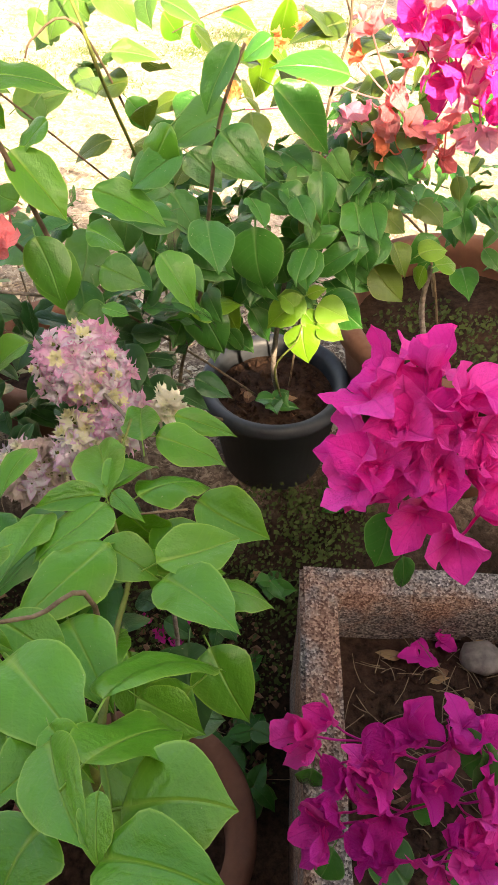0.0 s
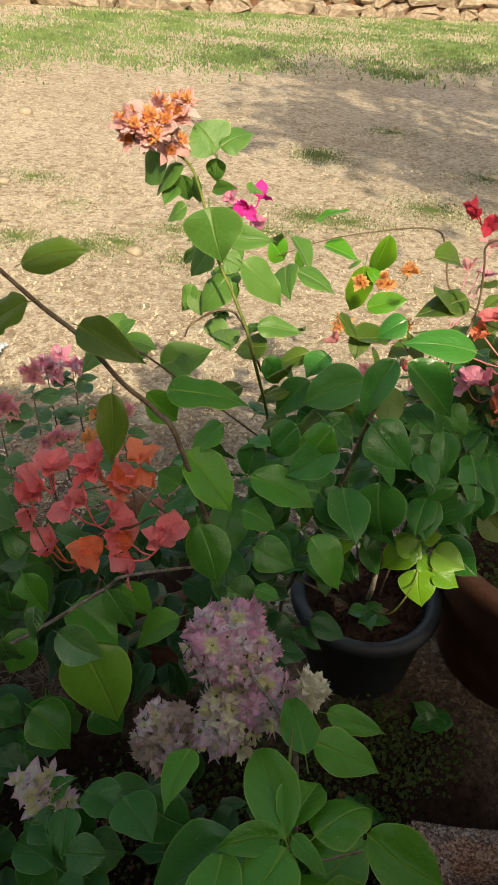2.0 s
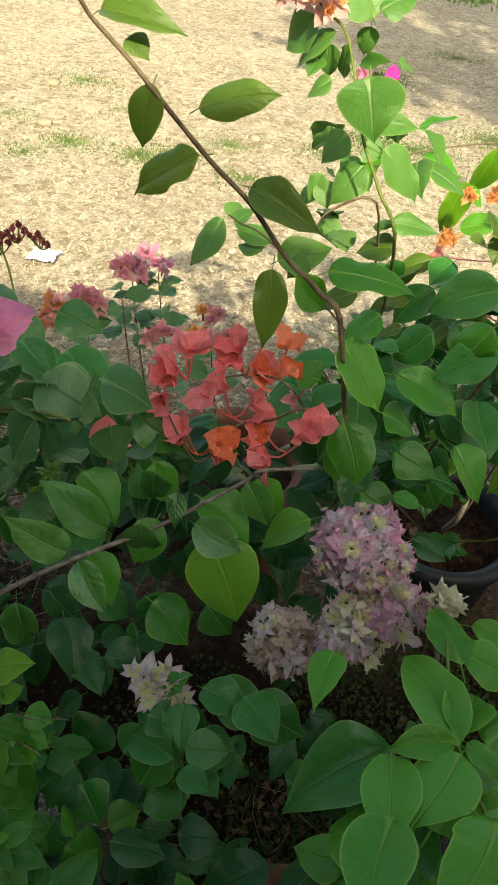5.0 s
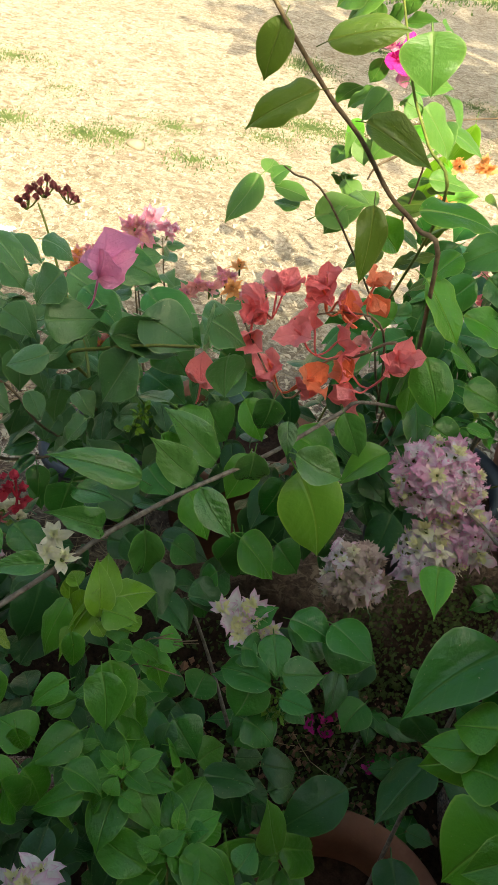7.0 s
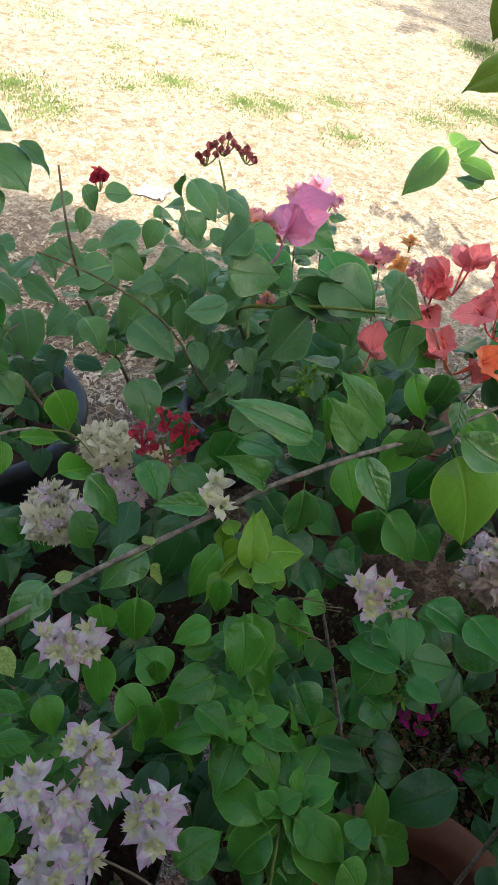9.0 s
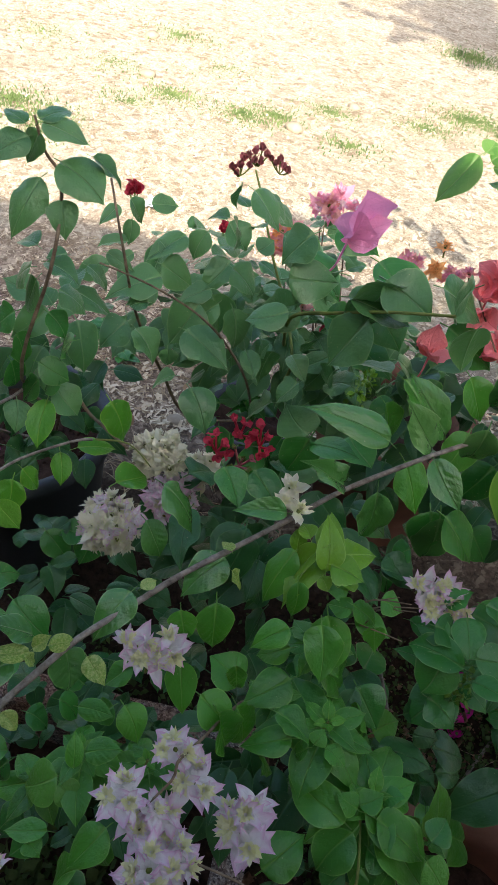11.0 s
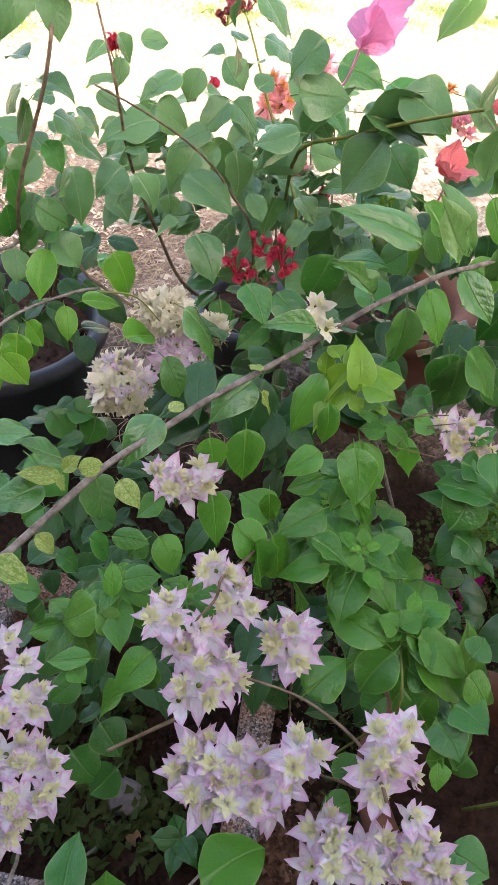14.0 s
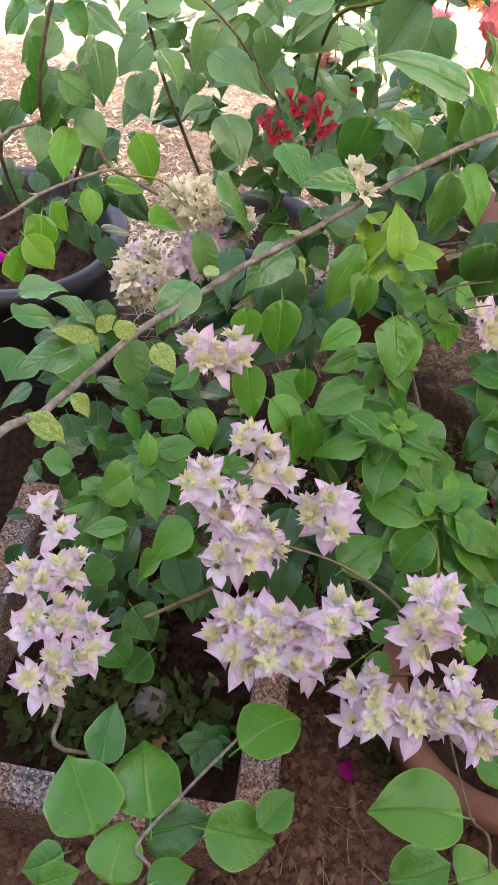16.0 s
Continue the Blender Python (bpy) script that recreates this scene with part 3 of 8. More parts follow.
def rosette(plant, at, way, size, rnd, outer=None, heart=None, rays=6, label="", joined=False):
    """A double bloom: a few florets side by side, each a crumpled heart in a ring of pointed bracts, over longer pale ones."""
    outer, heart = outer or STAR, heart or HEART
    way = Vector(way).normalized()
    side = way.orthogonal().normalized()
    tangle = lambda k: Vector((rnd.uniform(-1, 1), rnd.uniform(-1, 1), rnd.uniform(-1, 1))) * k

    def gather(store, seed, m):
        v, f, uv = blade_shape("pointed", seed)
        n = len(store[0])
        store[0].extend(m @ Vector(q) for q in v)
        store[1].extend(tuple(n + j for j in q) for q in f)
        store[2].extend(uv)

    inner, ring = ([], [], []), ([], [], [])
    poses = []
    florets = 3 if size > 0.03 and not joined else 1
    turn = rnd.uniform(0, 6.28)
    for h in range(florets):
        spot = Matrix.Rotation(turn + h * 2.1 + rnd.uniform(-0.4, 0.4), 3, way) @ side
        mid = Vector(at) + (spot * size * rnd.uniform(0.20, 0.30) if florets > 1 else Vector()) + way * size * rnd.uniform(0.10, 0.20)
        axis = (way + (spot * 0.45 if florets > 1 else Vector()) + tangle(0.15)).normalized()
        for k in range(24):
            out = Matrix.Rotation(k * 2.4, 3, axis) @ side
            along = (out * (0.2 + 1.2 * k / 24) + axis * rnd.uniform(0.35, 0.9) + tangle(0.3)).normalized()
            length = size * rnd.uniform(0.15, 0.30)
            p = mid + out * size * 0.04 + axis * size * 0.06
            gather(inner, rnd.randrange(8), blade_pose(p, p + along * length, length * rnd.uniform(0.28, 0.48), axis - out * rnd.uniform(-0.2, 0.7)))
        for k in range(6 if florets > 1 else rays):
            out = Matrix.Rotation(turn + 2 * math.pi * k / 6 + rnd.uniform(-0.3, 0.3), 3, axis) @ side
            along = (out + axis * rnd.uniform(0.15, 0.95)).normalized()
            length = size * rnd.uniform(0.34, 0.52)
            poses.append(blade_pose(mid - axis * size * 0.08, mid + along * length, length * rnd.uniform(0.36, 0.54), axis - out * rnd.uniform(-0.1, 0.5)))
    for k in range(rays):
        out = Matrix.Rotation(turn + 2 * math.pi * k / rays + rnd.uniform(-0.4, 0.4), 3, way) @ side
        along = (out + way * rnd.uniform(-0.15, 0.45)).normalized()
        length = size * rnd.uniform(0.50, 0.82)
        poses.append(blade_pose(Vector(at) - way * size * 0.05, Vector(at) + along * length, length * rnd.uniform(0.40, 0.60), way - out * rnd.uniform(-0.1, 0.5)))
    v, f, _ = tube_data([Vector(at) - way * size * 0.5, Vector(at) - way * size * 0.1, Vector(at) + way * size * 0.12], 0.0012, 0.0022, 6, 3)
    bloom = part_of("double_flower", mesh_raw("stalk", v, f, GREEN_STEM), plant, None, label)
    tagged(part_of("heart", mesh_raw("heart", *inner[:2], heart, True, inner[2]), bloom), kind="stuff")
    for m in poses:
        if joined:
            gather(ring, rnd.randrange(12) * 7 + 1, m)
        else:
            part_of("bract", blade("pointed", rnd.randrange(12), outer), bloom, m)
    if joined:
        tagged(part_of("bract_ring", mesh_raw("bract_ring", *ring[:2], outer, True, ring[2]), bloom), kind="stuff")
    return bloom


def flower_head(plant, centre, radii, count, size, outer, heart, seed=1, label=""):
    """A rounded head of double blooms that face outwards from it."""
    rnd = random.Random(seed)
    count = int(count * 3.4)
    verts, faces, uvs = [], [], []
    for k in range(70):
        d = Vector((rnd.gauss(0, 1), rnd.gauss(0, 1), rnd.gauss(0, 1))).normalized()
        p = Vector(centre) + Vector((d.x * radii[0], d.y * radii[1], d.z * radii[2])) * 0.45
        along = (d + Vector((rnd.uniform(-1, 1), rnd.uniform(-1, 1), rnd.uniform(-1, 1))) * 0.6).normalized() * size * rnd.uniform(0.5, 0.9)
        m = blade_pose(p, p + along, along.length * 0.6, d.orthogonal() + d * 0.5)
        v, f, uv = blade_shape("pointed", rnd.randrange(8))
        n = len(verts)
        uvs += uv
        verts += [m @ Vector(q) for q in v]
        faces += [tuple(n + j for j in q) for q in f]
    tagged(part_of("flower_core", mesh_raw("flower_core", verts, faces, outer[0], True, uvs), plant), kind="stuff")
    for k in range(count):
        z = 1 - 1.55 * (k + 0.5) / count
        r = math.sqrt(max(0.0, 1 - z * z))
        d = Vector((r * math.cos(k * 2.4), r * math.sin(k * 2.4) - 0.15, z)).normalized()
        p = Vector(centre) + Vector((d.x * radii[0], d.y * radii[1], d.z * radii[2])) * rnd.uniform(0.70, 1.0)
        way = d + Vector((rnd.uniform(-1, 1), rnd.uniform(-1, 1), rnd.uniform(-1, 1))) * 0.25
        tint = rnd.choice(outer)
        rosette(plant, p, way, size * rnd.uniform(0.55, 0.95), rnd, tint, tint if rnd.random() < 0.65 else heart, 4, label, True)


def whorl(plant, at, size, material, seed=1, foot=None):
    """A shoot's end seen from above: six broad leaves round it, smaller ones over them, a tight lighter heart, on a stalk."""
    rnd = random.Random(seed)
    at = Vector(at)
    branch(plant, [foot or at - Vector((0, 0, size * 1.6)), at - Vector((0.003, 0, size * 0.6)), at + Vector((0, 0, size * 0.2))], 0.004, 0.002, GREEN_STEM, "twig")
    turn = rnd.uniform(0, 6.28)
    for count, share, lift, z, mat in ((6, 1.0, -0.12, -0.15, material), (4, 0.55, 0.25, 0.05, material), (4, 0.30, 0.75, 0.16, LEAF_BRIGHT)):
        for k in range(count):
            a = turn + share * 2 + 2 * math.pi * k / count + rnd.uniform(-0.3, 0.3)
            length = size * share * rnd.uniform(0.8, 1.15)
            d = Vector((math.cos(a), math.sin(a), lift + rnd.uniform(-0.25, 0.2))).normalized()
            p = at + Vector((0, 0, size * z)) + d * length * 0.20
            part_of("leaf", blade("leaf", rnd.randrange(16), mat), plant, blade_pose(p, p + d * length, length * rnd.uniform(0.60, 0.76), Vector((0, 0, 1)) - d * 0.2))


def pompom(plant, centre, radii, count, size, outer, seed=1, label=""):
    """A dense head of many small pointed bracts."""
    rnd = random.Random(seed)
    verts, faces, uvs = [], [], []
    for k in range(count):
        d = Vector((rnd.gauss(0, 1), rnd.gauss(0, 1), rnd.gauss(0, 1))).normalized()
        p = Vector(centre) + Vector((d.x * radii[0], d.y * radii[1], d.z * radii[2])) * (rnd.uniform(0.3, 1.0) ** 0.5 * 0.97)
        along = (d + Vector((rnd.uniform(-1, 1), rnd.uniform(-1, 1), rnd.uniform(-1, 1))) * 0.65).normalized()
        length = size * rnd.uniform(0.6, 1.3)
        m = blade_pose(p, p + along * length, length * rnd.uniform(0.42, 0.62), Vector((rnd.uniform(-1, 1), rnd.uniform(-1, 1), rnd.uniform(-0.2, 1))) * 0.7 + d)
        v, f, uv = blade_shape("pointed", rnd.randrange(8))
        n = len(verts)
        uvs += uv
        verts += [m @ Vector(q) for q in v]
        faces += [tuple(n + k for k in q) for q in f]
    n, rings, sides = len(verts), 7, 12
    for i in range(rings + 1):
        for k in range(sides):
            a, b = math.pi * i / rings, 2 * math.pi * k / sides
            verts.append(Vector(centre) + Vector((radii[0] * math.sin(a) * math.cos(b), radii[1] * math.sin(a) * math.sin(b), radii[2] * math.cos(a))) * 0.35)
            uvs.append((0.5, 0.55))
    for i in range(rings):
        for k in range(sides):
            faces.append((n + i * sides + k, n + (i + 1) * sides + k, n + (i + 1) * sides + (k + 1) % sides, n + i * sides + (k + 1) % sides))
    return tagged(part_of("bud_spray", mesh_raw("bud_spray", verts, faces, outer, True, uvs), plant, None, label), kind="stuff")


def lathe(profile, sides=40, wobble=0.0, seed=0):
    """A turned body from (radius, height) pairs."""
    verts, faces = [], []
    for i, (r, z) in enumerate(profile):
        for k in range(sides):
            a = 2 * math.pi * k / sides
            w = 1 + wobble * noise.noise((math.cos(a) * 1.5, math.sin(a) * 1.5, z * 6 + seed))
            verts.append((r * w * math.cos(a), r * w * math.sin(a), z + wobble * 0.05 * noise.noise((math.cos(a) * 2, math.sin(a) * 2, seed))))
        if i:
            for k in range(sides):
                s, q = (i - 1) * sides, i * sides
                faces.append((s + k, s + (k + 1) % sides, q + (k + 1) % sides, q + k))
    faces.append(tuple(range(sides - 1, -1, -1)))
    return verts, faces


def soil_disc(name, radius, material, seed=1, lumps=0.012):
    verts, faces, rings, sides = [(0, 0, 0.01)], [], 10, 36
    for i in range(1, rings + 1):
        for k in range(sides):
            a, r = 2 * math.pi * k / sides, radius * i / rings
            p = Vector((r * math.cos(a), r * math.sin(a), 0))
            z = lumps * (noise.noise(p * 30 + Vector((seed, 0, 0))) + 0.6 * noise.noise(p * 90)) * (1 if i < rings else 0.2)
            verts.append((p.x, p.y, z + 0.012 * (1 - i / rings)))
    for k in range(sides):
        faces.append((0, 1 + k, 1 + (k + 1) % sides))
    for i in range(1, rings):
        for k in range(sides):
            s, q = 1 + (i - 1) * sides, 1 + i * sides
            faces.append((s + k, q + k, q + (k + 1) % sides, s + (k + 1) % sides))
    return mesh_raw(name, verts, faces, material)


def pot(name, at, rim, height, material, label, soil=SOIL, fill=0.82, seed=1, lip=0.02, base=0.72):
    """A round planter with a rolled rim, a hollow and soil in it."""
    t = 0.008 if material is PLASTIC else 0.014
    r0 = rim * base
    prof = [(r0 * 0.5, 0.0), (r0 * 0.97, 0.0), (r0, 0.006), (rim - lip * 0.75, height - lip * 1.6), (rim - lip * 0.55, height - lip * 1.5), (rim, height - lip * 1.25),
            (rim + 0.002, height - lip * 0.6), (rim - 0.002, height - 0.004), (rim - 0.008, height), (rim - lip * 0.85 - t * 0.2, height - 0.002), (rim - lip - t, height - lip * 0.6),
            (rim - lip - t, height - lip * 1.6), (r0 * 0.9, 0.03), (0.002, 0.028)]
    ob = thing(name, at, label, "planter")
    part_of("body", mesh_raw("body", *lathe(prof, 48, 0.012 if material is TERRACOTTA else 0.004, seed), material), ob, Matrix.Translation(at))
    r_in = r0 + (rim - lip - t - r0) * fill
    part_of("soil", soil_disc("soil", r_in * 1.0, soil, seed), ob, Matrix.Translation(Vector(at) + Vector((0, 0, height * fill))), "dry crumbly soil")
    return ob


# ---- ground, far wall, added unseen house and the tree that shade the place ----
def rise(x, y):
    """The height of the ground: a hollow bed in front, level by the pots behind, falling gently to the right on the yard beyond."""
    s = min(max((y - 1.5) / 1.5, 0), 1)
    q = min(max((1.25 - y) / 0.5, 0), 1)
    return s * s * (3 - 2 * s) * min(max(-0.073 * x, -0.4), 0.4) - 0.22 * q * q * (3 - 2 * q)


def build_ground():
    xs = sorted(set([round(-3 + 0.1 * k, 3) for k in range(61)] + [-900, -300, -100, -40, -20, -12, -8, -6, -5, -4, 4, 5, 6, 8, 12, 20, 40, 100, 300, 900]))
    ys = sorted(set([round(-0.5 + 0.1 * k, 3) for k in range(66)] + [-900, -100, -30, -10, -4, -2, -1, 6.5, 7, 8, 9, 10, 12, 14, 18, 25, 40, 80, 200, 900]))
    verts = [(x, y, rise(x, y) + (0.012 * noise.noise((x * 2.2, y * 2.2, 0)) if abs(x) < 3 and -0.5 < y < 6 else 0)) for y in ys for x in xs]
    w = len(xs)
    faces = [(j * w + i, j * w + i + 1, (j + 1) * w + i + 1, (j + 1) * w + i) for j in range(len(ys) - 1) for i in range(w - 1)]
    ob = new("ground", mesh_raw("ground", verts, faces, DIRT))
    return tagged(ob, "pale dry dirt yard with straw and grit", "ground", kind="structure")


ground = build_ground()


def blades_mesh(name, spots, material, rnd):
    """Grass: spots of (x, y, radius, count, height)."""
    verts, faces = [], []
    for cx, cy, r, count, h in spots:
        for _ in range(count):
            a, d = rnd.uniform(0, 6.28), r * abs(rnd.gauss(0, 0.75))
            x, y = cx + d * math.cos(a) * 1.25, cy + d * math.sin(a)
            z = rise(x, y) - 0.004
            t, w, hh = rnd.uniform(0, 6.28), h * rnd.uniform(0.2, 0.5), h * rnd.uniform(0.5, 1.2)
            bx, by = math.cos(t) * w / 2, math.sin(t) * w / 2
            lx, ly = rnd.uniform(-0.7, 0.7) * hh, rnd.uniform(-0.7, 0.7) * hh
            n = len(verts)
            verts += [(x - bx, y - by, z), (x + bx, y + by, z), (x + lx * 0.4 + bx * 0.8, y + ly * 0.4 + by * 0.8, z + hh * 0.65), (x + lx * 0.4 - bx * 0.8, y + ly * 0.4 - by * 0.8, z + hh * 0.65), (x + lx, y + ly, z + hh)]
            faces += [(n, n + 1, n + 2, n + 3), (n + 3, n + 2, n + 4)]
    return mesh_raw(name, verts, faces, material, False)


def build_grass():
    rnd = random.Random(5)
    spots = []
    for _ in range(1150):
        x = -7 + 12 * rnd.random()
        edge = 9.0 + 0.53 * x - 0.10 * noise.noise((x, 0, 0)) * 6
        y = edge + rnd.random() ** 1.4 * (6.2 - 0.02 * x)
        spots.append((x, y, 0.34, int((120 if y > edge + 0.8 else 55) * min(max(0.62 + 1.5 * noise.noise((x * 1.3, y * 1.3, 4)), 0.05), 1.4)), 0.034 + 0.03 * max(0.0, noise.noise((x * 0.9, y * 0.9, 11)))))
    tagged(new("far_grass", blades_mesh("far_grass", spots, GRASS, rnd)), "short green grass along the far wall", "grass", kind="stuff")
    for x, y, r, c in ((-1.80, 2.85, 0.15, 420), (-1.67, 3.24, 0.10, 200), (-1.56, 3.46, 0.10, 160), (-1.23, 3.47, 0.11, 230), (-1.10, 3.56, 0.10, 140), (-0.87, 3.80, 0.12, 180), (-0.42, 3.93, 0.13, 260),
                       (-1.49, 4.01, 0.12, 90), (-1.94, 3.68, 0.13, 150), (-0.71, 3.45, 0.11, 80), (-2.38, 3.82, 0.15, 120), (-1.84, 4.36, 0.18, 130), (-2.08, 2.95, 0.14, 150), (-0.20, 4.26, 0.14, 260),
                       (0.49, 4.62, 0.22, 460), (-0.24, 5.54, 0.24, 330), (0.27, 6.46, 0.2, 150), (0.02, 4.24, 0.15, 260), (-2.6, 4.6, 0.2, 150), (0.9, 5.4, 0.2, 150)):
        tagged(new("grass_patch", blades_mesh("grass_patch", [(x, y, r, int(c * 4.6), 0.015)], DUSTY_WEED, rnd)), "small patch of sparse green weeds on dry dirt", "grass", "weed patches", "stuff")


build_grass()


def build_far_wall():
    wall = tagged(new("wall_far"), "low weathered rubble stone wall beyond the grass", "wall", kind="structure")
    rnd = random.Random(9)
    a, b = Vector((-10.0, 8.6, 0)), Vector((6.0, 18.4, 0))
    way = (b - a).normalized()
    across = Vector((-way.y, way.x, 0))
    length = (b - a).length
    shapes = []
    for k in range(6):
        bm = bmesh.new()
        bmesh.ops.create_cube(bm, size=1)
        bmesh.ops.bevel(bm, geom=bm.edges[:], offset=0.20, segments=1, affect='EDGES')
        for v in bm.verts:
            v.co += Vector((noise.noise(v.co * 2 + Vector((k * 7, 0, 0))), noise.noise(v.co * 2 + Vector((0, k * 5, 0))), noise.noise(v.co * 2 + Vector((0, 0, k * 3))))) * 0.30
        shapes.append(mesh_from(bm, "stone", RUBBLE, False))
    core_at = (a + b) / 2 + across * 0.25
    bm = bmesh.new()
    bmesh.ops.create_cube(bm, size=1)
    bmesh.ops.transform(bm, matrix=Matrix.Translation(core_at + Vector((0, 0, 0.5))) @ Matrix.Rotation(math.atan2(way.y, way.x), 4, 'Z') @ Matrix.Diagonal((length, 0.3, 1.0, 1)), verts=bm.verts)
    part_of("core", mesh_from(bm, "core", RED_SOIL, False), wall)
    for row in range(3):
        s = -rnd.random() * 0.3
        while s < length:
            w = rnd.uniform(0.20, 0.75)
            p = a + way * (s + w / 2) + across * rnd.uniform(0.02, 0.14)
            h = 0.27
            m = Matrix.Translation((p.x, p.y, rise(p.x, p.y) + 0.08 + row * h + rnd.uniform(-0.05, 0.05))) @ Matrix.Rotation(math.atan2(way.y, way.x) + rnd.uniform(-0.2, 0.2), 4, 'Z') @ Matrix.Rotation(rnd.uniform(-0.2, 0.2), 4, 'Y') @ Matrix.Diagonal((w * 0.98, 0.24, h * rnd.uniform(0.8, 1.15), 1))
            part_of("stone", shapes[rnd.randrange(6)], wall, m)
            s += w
    return wall


def build_unseen_house():
    """An unseen house added at the visitor's back so that its eave shades the pots."""
    bm = bmesh.new()
    for x0, x1, y0, y1, z0, z1 in ((-9, 9, -2.5, -2.3, -0.3, 2.044),):
        bmesh.ops.create_cube(bm, size=1, matrix=Matrix.Translation(((x0 + x1) / 2, (y0 + y1) / 2, (z0 + z1) / 2)) @ Matrix.Diagonal((x1 - x0, y1 - y0, z1 - z0, 1)))
    tagged(new("wall_house", mesh_from(bm, "wall_house", PLASTER, False)), "unseen grey brown plastered wall added behind the visitor", "wall", kind="structure")
    bm = bmesh.new()
    # made-up gap that lets one sunbeam through to the lime leaves
    gap_x0, gap_x1, gap_y0, gap_y1 = 0.913, 1.083, -0.99, -0.76
    for x0, x1, y0, y1 in ((-9.3, gap_x0, -6.5, EAVE), (gap_x1, 9.3, -6.5, EAVE), (gap_x0, gap_x1, gap_y1, EAVE), (gap_x0, gap_x1, -6.5, gap_y0)):
        bmesh.ops.create_cube(bm, size=1, matrix=Matrix.Translation(((x0 + x1) / 2, (y0 + y1) / 2, 2.074)) @ Matrix.Diagonal((x1 - x0, y1 - y0, 0.06, 1)))
    for v in bm.verts:
        if v.co.y > EAVE - 1e-4:
            v.co.y -= 0.115 * min(max(v.co.x, -3), 3)      # the edge is skewed to set where its shade ends
    tagged(new("roof", mesh_from(bm, "roof", PLASTER, False)), "flat unseen eave added to cast shade, with one gap in it", "roof", kind="structure")


# edge of the unseen eave, chosen by where its shade should fall
EAVE = -0.29
build_far_wall()
build_unseen_house()


def build_shade_tree():
    tree = thing("shade_tree", (3.6, 2.2, 0), "tall leafy tree that shades the yard", "tree")
    rnd = random.Random(21)
    branch(tree, [(3.6, 2.2, -0.1), (3.62, 2.25, 1.2), (3.5, 2.2, 2.6), (3.45, 2.3, 4.0)], 0.16, 0.08, GREY_BARK, "trunk")
    verts, faces = [], []
    for k in range(16):
        a = k * 2.4
        tip = Vector((3.45 + 1.9 * math.cos(a) * rnd.uniform(0.5, 1), 2.3 + 1.9 * math.sin(a) * rnd.uniform(0.5, 1), 4.1 + rnd.uniform(-0.6, 1.0)))
        branch(tree, [(3.48, 2.25, 2.6 + 0.08 * k), Vector((3.48, 2.25, 3.3)).lerp(tip, 0.5), tip], 0.04, 0.01, GREY_BARK, "limb")
        for _ in range(330):
            p = tip + Vector((rnd.gauss(0, 0.42), rnd.gauss(0, 0.42), rnd.gauss(0, 0.3)))
            d = Vector((rnd.uniform(-1, 1), rnd.uniform(-1, 1), rnd.uniform(-1, 0.2))).normalized() * rnd.uniform(0.1, 0.2)
            s = d.orthogonal() * 0.32
            n = len(verts)
            verts += [p, p + d * 0.5 + s, p + d, p + d * 0.5 - s]
            faces.append((n, n + 1, n + 2, n + 3))
    tagged(part_of("crown", mesh_raw("crown", verts, faces, LEAF_DEEP, False), tree), kind="stuff")


build_shade_tree()

# ---- planters ----
pot_black = pot("black_pot", (0.112, 1.362, 0.0), 0.155, 0.232, PLASTIC, "round black plastic pot with dry soil", seed=2, lip=0.022)
pot_wide = pot("clay_pot", (0.49, 1.45, 0.0), 0.272, 0.375, TERRACOTTA, "wide weathered terracotta pot with mossy soil", seed=3, lip=0.03, fill=0.8)
pot_clay = pot("clay_pot", (-0.064, 0.564, -0.225), 0.192, 0.232, TERRACOTTA, "brown terracotta pot standing on the dirt", seed=4, lip=0.03, fill=0.62)
pot_left = pot("black_pot", (-1.0, 1.04, 0.0), 0.188, 0.318, PLASTIC, "round black plastic pot with dark soil", seed=5, lip=0.022)


